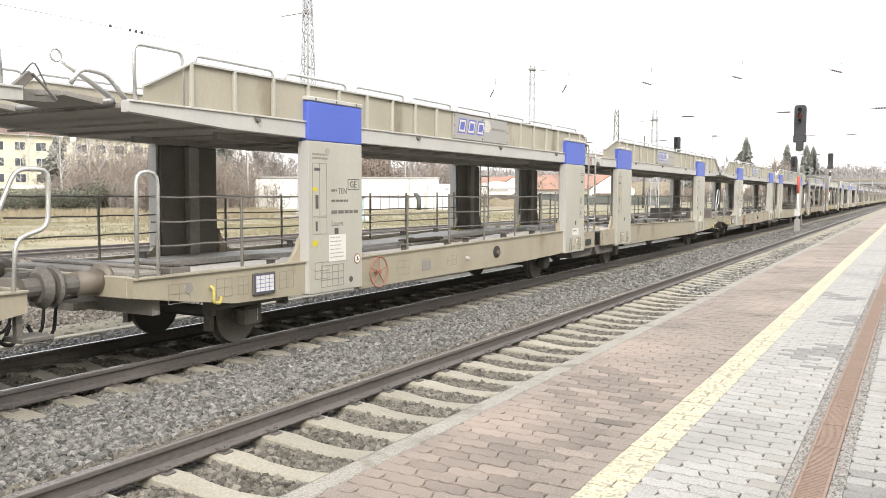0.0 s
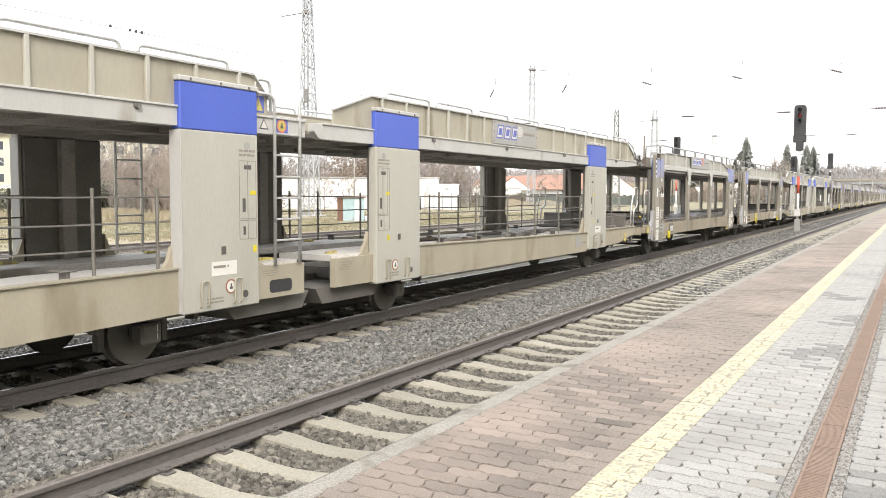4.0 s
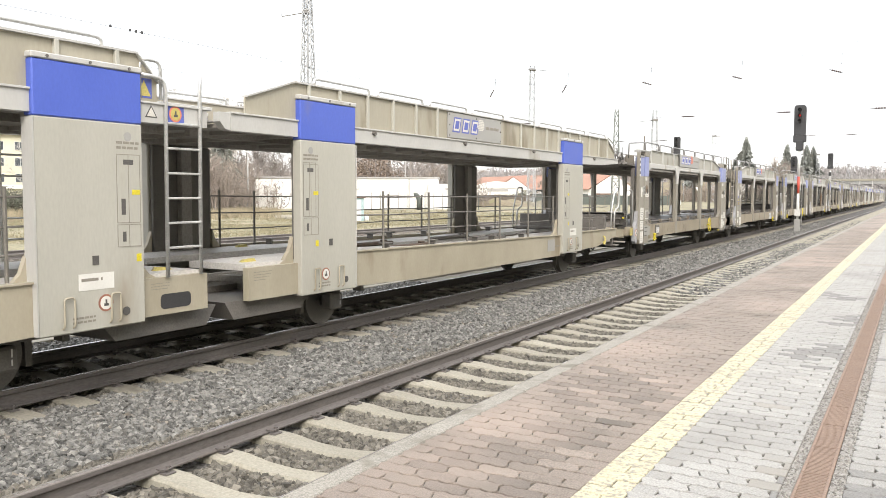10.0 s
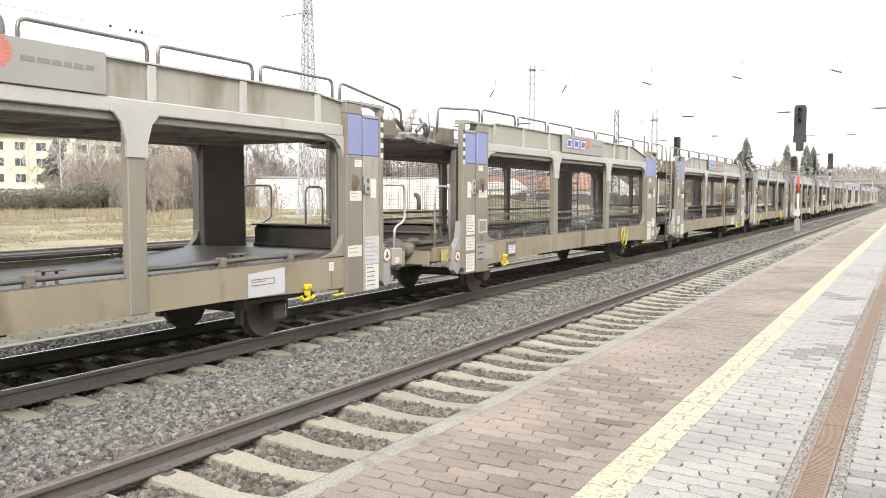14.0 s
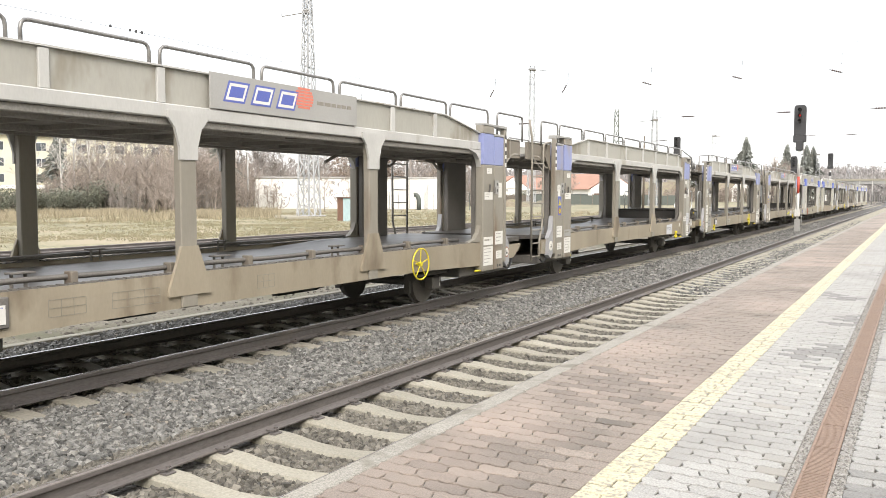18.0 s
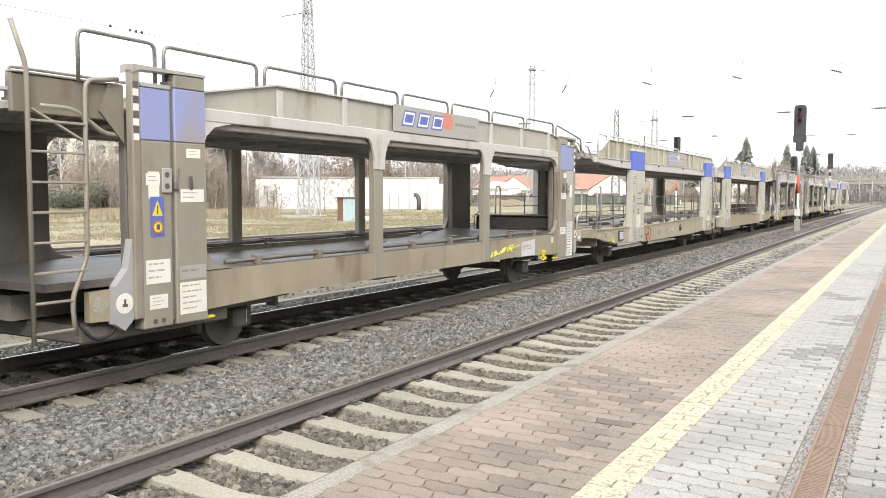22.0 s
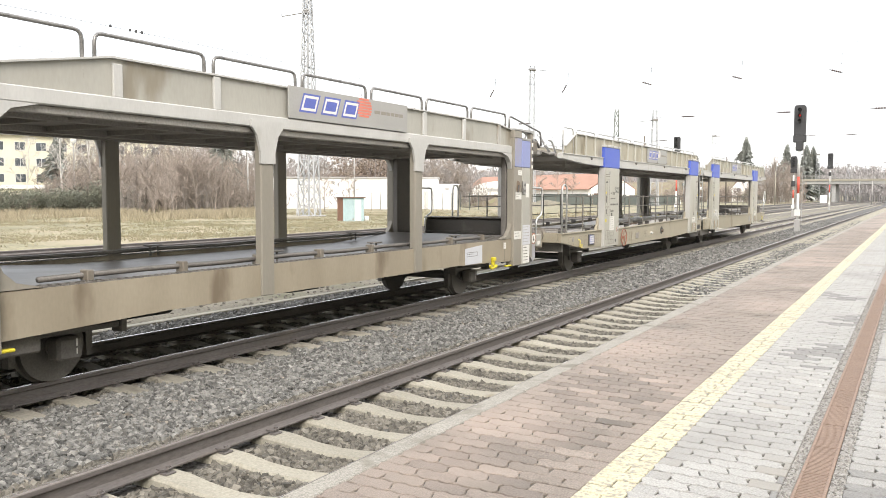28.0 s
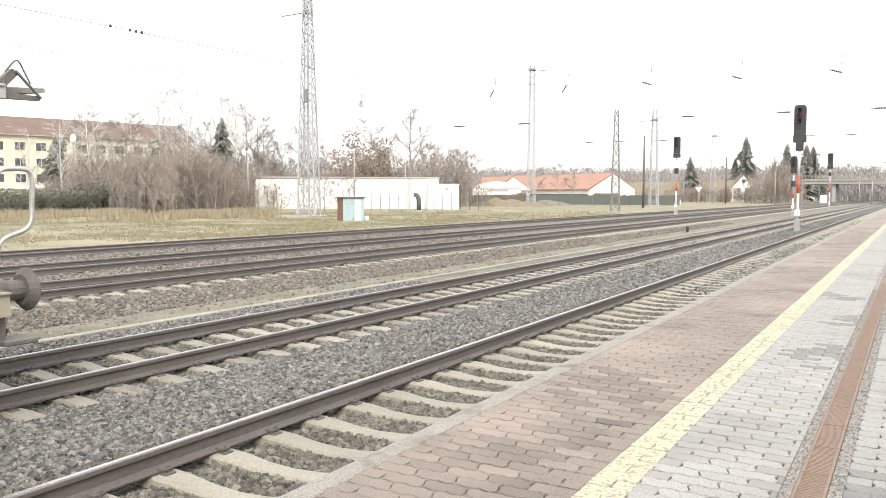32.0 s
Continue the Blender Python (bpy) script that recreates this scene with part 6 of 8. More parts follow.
# what sets single wagons apart: sprayed marks, a stamped date, a wheel on the other half
for w, y_, ws, i, half in WAGONS:
    if i == 3 and half == 1:
        for n, z in enumerate((0.90, 0.76)):
            pts = [(1.446, -5.62 + 0.045 * k + 0.06 * n, z + 0.055 * math.sin(k * 2.2 + n) + 0.025 * math.cos(k * 1.3)) for k in range(19)]
            part("scrawl", Geo().tube(bent(pts, 0.03, 2), 0.010, 4), "ink", w, "dark sprayed scribble")
        for o in [o for o in w.children_recursive if o.name.startswith("sign_panel")]:
            for q in (*o.children_recursive, o):
                bpy.data.objects.remove(q)
        for u in (5.0, 6.6):
            part("rib", Geo().box(1.40, 1.435, -(u - 5.2) - 0.055, -(u - 5.2) + 0.055, 2.872, 3.24, 0.006), "beam", w)
        handwheel(w, 1.44, -(8.63 - 5.2), 0.80, 0.25, "yellow")
    if i == 3 and half == 0:
        for o in [o for o in w.children if o.name.startswith("handwheel")]:
            for q in (*o.children_recursive, o):
                bpy.data.objects.remove(q)
    if i == 7 and half == 1:
        for o in [o for o in w.children_recursive if o.name.startswith("sign_panel")]:
            for q in (*o.children_recursive, o):
                bpy.data.objects.remove(q)
        for u in (5.0, 6.6):
            part("rib", Geo().box(1.40, 1.435, -(u - 5.2) - 0.055, -(u - 5.2) + 0.055, 2.872, 3.24, 0.006), "beam", w)
    if i == 9 and half == 1:
        for o in [o for o in w.children if o.name.startswith("side_sill")]:
            o.material_slots[0].link = "OBJECT"
            o.material_slots[0].material = M["rusty_sill"]
    if i == 8 and half == 0:
        stamp = part("date_plate", Geo().box(1.441, 1.443, -0.78 - 0.22, -0.78 + 0.22, 0.76, 0.92), "panel", w, "pale patch with a stamped date")
        words("21 JAN", 0.085, "print", stamp, pose(1.4435, -0.78 - 0.15, 0.80, 90, 0, 90), "black stamped letters")
        frame_lines(stamp, 1.4435, -0.78 - 0.19, -0.78 + 0.19, 0.78, 0.90, 1, 1, "print", 0.008)
    if i == 8 and half == 1:
        g = Geo()
        for n in range(9):
            y0, lean, tall = 1.56 + 0.115 * n, 0.05 * math.sin(n * 2.3), 0.10 + 0.025 * math.sin(n * 1.7)
            pts = [(1.446, y0 + 0.055 * math.sin(k * 1.9 + n * 1.3) + lean * k * 0.2, 0.72 + 0.012 * n + tall * (0.5 + 0.5 * math.cos(k * (1.5 + 0.2 * (n % 3)) + n))) for k in range(7)]
            g.tube(bent(pts, 0.02, 2), 0.0085, 4)
        g.tube(bent([(1.446, 2.30, 0.88), (1.446, 2.42, 0.93), (1.446, 2.46, 0.82), (1.446, 2.36, 0.80), (1.446, 2.5, 0.78)], 0.04, 3), 0.0085, 4).tube(bent([(1.446, 2.48, 0.84), (1.446, 2.62, 0.87), (1.446, 2.86, 0.90)], 0.03, 2), 0.0085, 4)
        part("scrawl", g, "spray_yellow", w, "yellow-green sprayed scrawl")
# ---- the yard and what stands beyond it ----
def spot(bearing, r, z=None):
    """A place by its bearing (degrees to the left of the tracks' direction) and its distance."""
    x, y = -math.sin(radians(bearing)) * r, math.cos(radians(bearing)) * r
    return (x, y, hill(x, y) if z is None else z)


def lattice_mast(x, y, z, h, w0, w1, mat, turn, label, panels=10, arm=None):
    M_ = group_empty("lattice_mast", pose(x, y, z, 0, 0, turn), label, "mast", "lattice masts")
    def corner(k, t):
        w = (w0 + (w1 - w0) * t) / 2
        return Vector(((-1, 1, 1, -1)[k] * w, (-1, -1, 1, 1)[k] * w, t * h))
    for k in range(4):
        part("mast_leg", Geo().tube([corner(k, 0), corner(k, 1)], w0 * 0.035 + 0.035, 4, w1 * 0.035 + 0.035), mat, M_)
    for k in range(4):
        g = Geo()
        for i in range(panels):
            a, b = (i / panels) ** 0.92, ((i + 1) / panels) ** 0.92
            g.tube([corner(k, a), corner((k + 1) % 4, b)], w0 * 0.016 + 0.02, 4)
            g.tube([corner((k + 1) % 4, a), corner(k, b)], w0 * 0.016 + 0.02, 4)
            if i % 3 == 2:
                g.tube([corner(k, b), corner((k + 1) % 4, b)], w0 * 0.016 + 0.02, 4)
        part("bracing", g, mat, M_)
    part("footing", Geo().box(-w0 * 0.75, w0 * 0.75, -w0 * 0.75, w0 * 0.75, -0.6, 0.12, 0.03), "bridge", M_, "low concrete footing")
    if arm:
        za, ln = arm
        part("cross_arm", Geo().tube([(0, 0, za), (ln, 0, za - 0.12 * abs(ln))], 0.05, 5).tube([(ln, 0, za - 0.12 * abs(ln)), (ln, 0, za + 0.12)], 0.04, 5), "tube", M_, "bent steel arm")
        part("arm_clamp", Geo().box(-w1 * 0.8, w1 * 0.8, -w1 * 0.8, w1 * 0.8, za - 0.15, za + 0.15, 0.02), "tube", M_)
    return M_


b1 = spot(39.05, 79)
lattice_mast(*b1, 25.0, 1.72, 0.42, "lattice", 20, "tall galvanised lattice mast on a concrete footing in the grass", 16, (19.0, -2.5))
m545 = bpy.context.scene.objects["lattice_mast"]
part("transformer_box", Geo().box(-0.2, 0.2, -0.75, -0.5, 10.6, 11.9, 0.03), "tube", m545)
part("cable_duct", Geo().tube([(0, 0, 0.1), (0, 0, 24.0)], 0.11, 8), "lattice", m545)
part("old_sleeper_heap", Geo().box(-2.6, -1.2, -1.6, -1.2, -0.02, 0.18, 0.03), "concrete", m545)
b2 = spot(23.75, 152, 0.35)
lattice_mast(*b2, 24.8, 1.3, 0.75, "lattice", 10, "tall slim galvanised lattice mast by an earth mound", 18, (24.2, 3.6))
b3 = spot(18.05, 103)
lattice_mast(*b3, 12.5, 1.05, 0.4, "lattice_green", 25, "squat grey-green lattice mast beside the yard tracks", 10)
b4 = spot(15.55, 165)
lattice_mast(*b4, 18.6, 1.6, 0.7, "lattice", 30, "galvanised lattice mast with a short cross arm", 14, (16.5, -3.0))
b5 = spot(11.75, 235)
lattice_mast(*b5, 18.5, 1.7, 0.8, "lattice", 10, "distant galvanised lattice mast", 14, (18.0, 3.5))
b6 = spot(5.5, 330)
lattice_mast(*b6, 17.5, 1.7, 0.8, "lattice", 10, "distant galvanised lattice mast near the bridge", 12, (17.0, 3.5))
b7 = spot(3.75, 360)
lattice_mast(*b7, 15, 1.6, 0.8, "lattice", 10, "distant galvanised lattice mast near the bridge", 12, (14.5, 3.0))


def pole(name, p, h, r, mat, label, cat, lamp=False):
    P = group_empty(name, pose(*p), label, cat)
    part("shaft", Geo().tube([(0, 0, -0.3), (0, 0, h)], r, 8, r * 0.7), mat, P, "", True)
    if lamp:
        part("lamp_head", Geo().box(-0.55, 0.12, -0.12, 0.12, h - 0.05, h + 0.14, 0.03), "frame_white", P)
    return P


pole("wooden_pole", spot(16.2, 140), 11.8, 0.2, "wood", "dark weathered wooden line pole", "pole")
pole("wooden_pole", spot(10.95, 225), 12.0, 0.2, "wood", "dark weathered wooden line pole", "pole")
pole("wooden_pole", spot(7.95, 180), 7.4, 0.12, "concrete", "pale thin line pole", "pole")
pole("street_lamp", spot(43.1, 112), 7.6, 0.12, "plate", "thin pale street lamp with a small flat head", "lamp", True)
pole("street_lamp", spot(35.95, 112), 7.9, 0.12, "plate", "thin pale street lamp with a small flat head", "lamp", True)
pole("street_lamp", spot(32.45, 128), 7.2, 0.1, "plate", "thin pale street lamp with a small flat head", "lamp", True)
for bb in (16.3, 15.0, 13.6, 12.6, 9.4, 3.1, 2.4):
    pole("thin_pole", spot(bb, 260), 6.5, 0.12, "plate", "thin distant pale pole", "pole")


# signals
def signal(p, h, head_h, head_w, label, red=False, second=None):
    S = group_empty("light_signal", pose(*p), label, "signal", "light signals")
    part("base", Geo().box(-0.16, 0.16, -0.16, 0.16, -0.35, 0.55, 0.02), "plate", S, "grey steel foot")
    part("base_plate", Geo().box(-0.34, 0.34, -0.2, 0.2, -0.35, -0.18, 0.02), "dark", S)
    zm = h - head_h - 0.6
    bands = [(0.55, "sig_white"), (zm * 0.42, "sig_red"), (zm * 0.62, "sig_white"), (zm * 0.98, None)]
    for (z0, m), (z1, _) in zip(bands, bands[1:]):
        part("mast_band", Geo().cyl((0, 0, (z0 + z1) / 2), "z", 0.075, z1 - z0, 12), m, S, "", True)
    part("mast_tube", Geo().cyl((0, -0.02, (zm * 0.98 + h) / 2), "z", 0.06, h - zm * 0.98, 10), "tube", S)
    hd = part("signal_head", Geo().slab([(-head_w / 2, h - head_h), (head_w / 2, h - head_h), (head_w / 2, h - 0.12), (head_w / 2 - 0.1, h), (-head_w / 2 + 0.1, h), (-head_w / 2, h - 0.12)], "y", -0.16, 0.12), "black", S, "black signal head with lamp hoods")
    for i, z in enumerate((h - 0.28, h - 0.62, h - 0.95)):
        if z > h - head_h + 0.15:
            part("lamp_hood", Geo().tube([(0, -0.16, z), (0, -0.42, z)], 0.1, 10, 0.11, caps=False), "black", hd)
            part("lamp_lens", Geo().cyl((0, -0.165, z), "y", 0.06, 0.02, 12), "lens" if red and i == 1 else "ink", hd)
    part("back_board", Geo().box(-head_w * 0.55, head_w * 0.55, -0.14, 0.14, h - head_h - 0.45, h - head_h - 0.02, 0.03), "black", S)
    if second:
        part("distant_head", Geo().box(-0.2, 0.2, -0.2, 0.16, second - 0.3, second + 0.3, 0.05), "black", S, "small black auxiliary lamp box")
    part("number_board", Geo().box(-0.16, 0.16, -0.105, -0.085, 0.75, 1.15, 0.005), "sig_white", S, "small white board")
    part("ladder_rail", Geo().tube([(0.22, 0.05, 0.2), (0.22, 0.05, h - head_h)], 0.018, 5), "plate", S)
    return S


signal((-6.2, 53.7, -0.05), 7.35, 1.75, 0.66, "black-headed light signal on a banded mast between tracks", True, 4.95)
signal((-22.2, 88.5, -0.1), 8.2, 1.75, 0.66, "black-headed light signal on a banded mast in the yard", False, 4.6)
signal((-12.2, 146.0, -0.2), 8.9, 2.0, 0.8, "distant black-headed light signal on a banded mast", False, 5.6)
signal((-11.45, 95.0, -0.2), 6.3, 1.3, 0.6, "distant light signal seen behind a nearer one", False, 3.4)

# catenary over the yard


def wire(name, pts, r, label):
    W_ = part(name, Geo().tube(pts, r, 4), "wire", None, label)
    return tagged(W_, category="overhead wire")


def insulator(p, d, ln, name="insulator"):
    p, d = Vector(p), Vector(d).normalized()
    I = group_empty(name, Matrix.Translation(p), "dark ribbed insulator hung in the overhead wires", "insulator", "insulators in the wires")
    g = Geo()
    n = 5
    for i in range(n):
        a, b = d * ln * (i / n - 0.5), d * ln * ((i + 0.75) / n - 0.5)
        g.tube([a, b], 0.045, 8, 0.075)
    part("ribbed_body", g, "insulator", I)
    part("fitting", Geo().tube([d * -ln * 0.75, d * ln * 0.75], 0.02, 5), "wire", I)
    return I


def headspan(y, xl, xr, z_low, z_high, z_mast, low, high):
    pts = []
    for i in range(13):
        t = i / 12
        x = xl + (xr - xl) * t
        pts.append((x, y, z_high + (z_mast - z_high) * (2 * t - 1) ** 2))
    wire("span_wire", pts, 0.012, "thin cross-span wire over the yard tracks")
    wire("span_wire", [(xl, y, z_low), (xr, y, z_low)], 0.010, "thin lower cross-span wire over the yard tracks")
    for x in low:
        insulator((x, y, z_low), (1, 0, 0), 0.85)
    for x in high:
        insulator((x, y, z_high - 0.1), (0.5, 0, 0.85) if x < -20 else (0.8, 0.2, -0.25), 0.65)
        wire("dropper", [(x + 0.3, y, z_high + 0.35), (x + 0.32, y, z_high + 1.1)], 0.02, "short hanger wire above an insulator")


headspan(62.0, b1[0] + 1.0, 9.0, 7.7, 10.4, 16.0, (-34, -28, -14.8, -8.2, -2.2), (-30.9, -24.5, -17.9, -11.4, -5.0))
headspan(101.0, -32.0, 9.0, 8.6, 10.4, 12.0, (-36.5, -32.5, -27.0, -10.5, -6.5), ())
headspan(170.0, -50.0, 12.0, 8.0, 11.0, 16.0, (-40, -33, -22, -13, -5), ())
for z, r in ((7.73, 0.009), (6.5, 0.007)):
    wire("contact_wire", [(T5, y, z + 0.25 * math.sin(y * 0.05)) for y in range(-40, 240, 10)], r, "thin overhead wire along the outer yard track")
for y in (20.27, 21.13, 21.4, 21.67):
    c_ = part("wire_clamp", Geo().box(T5 - 0.045, T5 + 0.045, y - 0.035, y + 0.035, 7.91, 8.01, 0.015), "black", None, "small dark clamp on the overhead wire")
    tagged(c_, category="clamp")
lant = group_empty("tension_weight", pose(*spot(35.45, 92, 11.9)), "small pale weight hung in the wires", "weight")
part("weight_block", Geo().box(-0.22, 0.22, -0.1, 0.1, -0.35, 0.35, 0.03), "lattice", lant)
part("hanger", Geo().tube([(0, 0, 0.3), (0, 0, 1.1)], 0.025, 5), "wire", lant)


# buildings
def wall_with_windows(B, length, height, depth, mat, rows, cols, win_w, win_h, z0, dz, x0, dx, skip=()):
    part("wall", Geo().box(0, length, 0, depth, -0.4, height, 0.0), mat, B)
    for r in range(rows):
        for c_ in range(cols):
            if (r, c_) in skip:
                continue
            x, z = x0 + c_ * dx, z0 + r * dz
            w = part("window", Geo().box(x - 0.06, x + win_w + 0.06, -0.05, 0.04, z - 0.06, z + win_h + 0.06), "frame_white", B, "white-framed window")
            part("pane", Geo().box(x, x + win_w / 2 - 0.04, -0.07, -0.05, z, z + win_h), "window", w)
            part("pane", Geo().box(x + win_w / 2 + 0.04, x + win_w, -0.07, -0.05, z, z + win_h), "window", w)


def gable_roof(B, length, depth, z, rise, over, mat):
    o = [(-over, z - 0.1), (depth / 2, z + rise), (depth + over, z - 0.1), (depth + over, z + 0.1), (depth / 2, z + rise + 0.25), (-over, z + 0.1)]
    part("roof", Geo().slab(o, "x", -over, length + over), mat, B, "pitched tiled roof")


# four-storey apartment block; its facade runs away to the right
A_ = group_empty("apartment_building", pose(-151.2, 58.4, -0.2, 0, 0, 71.0), "pale yellow four-storey apartment building with a brown tiled roof", "building")
wall_with_windows(A_, 67, 12.6, 11, "cream", 4, 18, 1.7, 1.45, 1.3, 2.85, 2.0, 3.55)
gable_roof(A_, 67, 11, 12.6, 3.4, 0.6, "tile")
for i in range(6):
    part("roof_hatch", Geo().box(6 + i * 9, 7 + i * 9, 1.6, 2.4, 13.6, 14.1, 0.05), "plate", A_)
part("gutter", Geo().tube([(-0.6, -0.65, 12.55), (67.6, -0.65, 12.55)], 0.09, 6), "plate", A_)

# low white hall with a flat roof behind the mast
H_ = group_empty("white_hall", pose(*spot(42.7, 122, -0.16), 0, 0, 29.8), "long low white-rendered hall with a flat roof and graffiti", "building")
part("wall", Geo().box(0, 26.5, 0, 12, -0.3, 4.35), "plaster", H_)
part("roof_edge", Geo().box(-0.15, 26.65, -0.15, 12.1, 4.35, 4.6, 0.02), "plate", H_, "grey flat roof edge")
part("downpipe", Geo().cyl((22.3, -0.08, 2.1), "z", 0.07, 4.4, 8), "plate", H_)
part("downpipe", Geo().cyl((0.12, -0.08, 2.1), "z", 0.09, 4.4, 8), "under", H_)
rg = random.Random(3)
M["graffiti"] = plain("dark_spray_paint", (0.2, 0.19, 0.19), 0.7)
for i in range(64):
    x, z = rg.uniform(1.0, 13.5), rg.uniform(0.3, 3.7)
    pts = [(x, -0.012, z)]
    for k in range(4):
        pts.append((pts[-1][0] + rg.uniform(-0.35, 0.45), -0.012, min(max(pts[-1][2] + rg.uniform(-0.6, 0.6), 0.15), 4.1)))
    part("graffiti_stroke", Geo().tube(pts, rg.uniform(0.03, 0.06), 4), "graffiti", H_)
S_ = group_empty("white_annex", pose(*spot(30.85, 117, -0.16), 0, 0, 29.8), "small white-rendered flat-roofed annex with a pale door", "building")
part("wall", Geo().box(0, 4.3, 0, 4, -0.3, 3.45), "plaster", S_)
part("roof_edge", Geo().box(-0.1, 4.4, -0.1, 4.1, 3.45, 3.6, 0.02), "frame_white", S_)
part("door", Geo().box(0.5, 1.6, -0.04, 0.02, -0.1, 2.1, 0.01), "frame_white", S_, "pale metal door")
part("vent", Geo().box(2.4, 2.9, -0.05, 0.02, 2.7, 3.0, 0.01), "plate", S_)

# fence posts and a mesh panel in front of the hall
for i in range(13):
    p = spot(34.8 - i * 0.62, 112)
    f_ = part("fence_post", Geo().tube([(p[0], p[1], p[2] - 0.2), (p[0], p[1], p[2] + 2.4)], 0.05, 6), "fence_green", None, "dark thin steel fence post")
    tagged(f_, category="fence post", group="posts before the hall")
gp = group_empty("mesh_panel", pose(*spot(34.2, 111), 0, 0, 29.8), "pale wire-mesh panel leaning on fence posts", "fence panel")
part("panel_frame", Geo().tube([(0, 0, 0.05), (0, 0, 1.9), (3.3, 0, 1.9), (3.3, 0, 0.05), (0, 0, 0.05)], 0.03, 4), "plate", gp)
for i in range(16):
    part("mesh_wire", Geo().tube([(0.2 * i + 0.1, 0, 0.05), (0.2 * i + 0.1, 0, 1.9)], 0.012, 3), "plate", gp)
pump = group_empty("bent_duct", pose(*spot(31.5, 113), 0, 0, 29.8), "dull green bent metal duct standing in the grass", "duct")
part("duct", Geo().tube(bent([(0, 0, 0), (0, 0, 1.6), (-0.35, 0, 2.1), (-0.7, 0, 2.05)], 0.4), 0.3, 10), "fence_green", pump, "", True)

# small sheet-metal hut
hut = group_empty("metal_hut", pose(*spot(36.72, 66), 0, 0, 55), "small faded teal sheet-metal hut with a rusty side and white door", "hut")
part("front_wall", Geo().box(0, 1.75, 0, 0.06, 0, 1.85, 0.01), "shed_blue", hut)
part("door", Geo().box(0.96, 1.5, -0.03, -0.002, 0.05, 1.72, 0.008), "frame_white", hut, "white sheet door")
part("side_wall", Geo().box(0, 0.06, 0.06, 1.5, 0, 1.85, 0.01), "rust_red", hut, "rust-red side wall")
part("side_wall", Geo().box(1.69, 1.75, 0.06, 1.5, 0, 1.85, 0.01), "shed_blue", hut)
part("back_wall", Geo().box(0.06, 1.69, 1.44, 1.5, 0, 1.85, 0.01), "shed_blue", hut)
part("roof", Geo().box(-0.1, 1.85, -0.12, 1.62, 1.85, 1.95, 0.02), "tile", hut, "rusty flat roof")
part("cable_drum", Geo().cyl((2.0, 0.2, 0.2), "x", 0.22, 0.3, 12), "frame_white", hut)
for bb, rr in ((39.9, 70), (40.6, 71)):
    sl = part("concrete_slab", Geo().box(-0.9, 0.9, -0.35, 0.35, 0, 0.25, 0.04), "concrete", None, "pale concrete slab lying in the grass")
    sl.matrix_basis = pose(*spot(bb, rr), 0, 0, 50)
    tagged(sl, category="slab")

# orange-roofed hall, white low building and houses behind the yard
HL = 43.6
R_ = group_empty("orange_roofed_hall", pose(-115.7, 230.5, -0.2, 0, 0, -25.8), "long hall with an orange tiled roof and white gable", "building")
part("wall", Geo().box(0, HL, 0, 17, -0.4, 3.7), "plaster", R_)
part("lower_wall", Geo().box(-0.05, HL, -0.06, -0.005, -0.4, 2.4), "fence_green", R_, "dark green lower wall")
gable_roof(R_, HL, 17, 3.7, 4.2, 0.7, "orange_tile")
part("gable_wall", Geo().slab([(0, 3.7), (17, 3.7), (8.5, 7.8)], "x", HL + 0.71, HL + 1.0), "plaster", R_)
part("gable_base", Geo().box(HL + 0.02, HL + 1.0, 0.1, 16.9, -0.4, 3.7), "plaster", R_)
for i in range(4):
    part("window", Geo().box(HL + 1.0, HL + 1.03, 2.0 + i * 3.4, 3.2 + i * 3.4, 0.9, 2.3), "window", R_)
part("brick_lean_to", Geo().box(HL + 1.05, HL + 3.4, 1.0, 8.5, -0.4, 2.6, 0.02), "tile", R_, "low red-brown brick lean-to")
for i in range(7):
    part("roof_vent", Geo().cyl((4 + i * 5.6, 2.4, 5.2), "z", 0.14, 0.9, 6), "plate", R_)
Q_ = group_empty("low_orange_roofed_building", pose(*spot(28.3, 236, -0.2), 0, 0, -25.8), "lower building with an orange tiled roof", "building")
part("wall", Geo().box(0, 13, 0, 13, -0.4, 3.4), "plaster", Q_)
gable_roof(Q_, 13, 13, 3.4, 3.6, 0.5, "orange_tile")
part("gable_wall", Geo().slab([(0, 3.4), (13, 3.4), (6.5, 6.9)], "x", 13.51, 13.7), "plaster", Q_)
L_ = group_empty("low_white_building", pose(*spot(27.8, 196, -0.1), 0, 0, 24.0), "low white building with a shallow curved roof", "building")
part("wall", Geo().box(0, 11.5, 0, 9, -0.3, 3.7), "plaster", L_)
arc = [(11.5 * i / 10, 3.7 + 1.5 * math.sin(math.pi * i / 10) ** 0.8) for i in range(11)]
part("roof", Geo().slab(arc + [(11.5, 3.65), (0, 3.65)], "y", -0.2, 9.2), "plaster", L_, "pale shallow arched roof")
part("window_strip", Geo().box(3.5, 8.5, -0.05, 0.02, 2.8, 3.4), "plate", L_)
W2 = group_empty("gabled_house", pose(*spot(10.7, 300, -0.1), 0, 0, 15), "small white gabled house with a brown roof", "building")
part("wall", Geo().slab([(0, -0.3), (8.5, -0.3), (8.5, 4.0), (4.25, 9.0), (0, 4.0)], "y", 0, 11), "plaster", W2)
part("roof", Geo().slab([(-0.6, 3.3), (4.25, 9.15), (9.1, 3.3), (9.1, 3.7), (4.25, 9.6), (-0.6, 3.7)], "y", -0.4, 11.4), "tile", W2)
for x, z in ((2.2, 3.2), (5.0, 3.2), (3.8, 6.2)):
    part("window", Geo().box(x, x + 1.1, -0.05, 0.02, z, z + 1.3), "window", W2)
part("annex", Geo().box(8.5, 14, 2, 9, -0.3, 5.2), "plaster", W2)

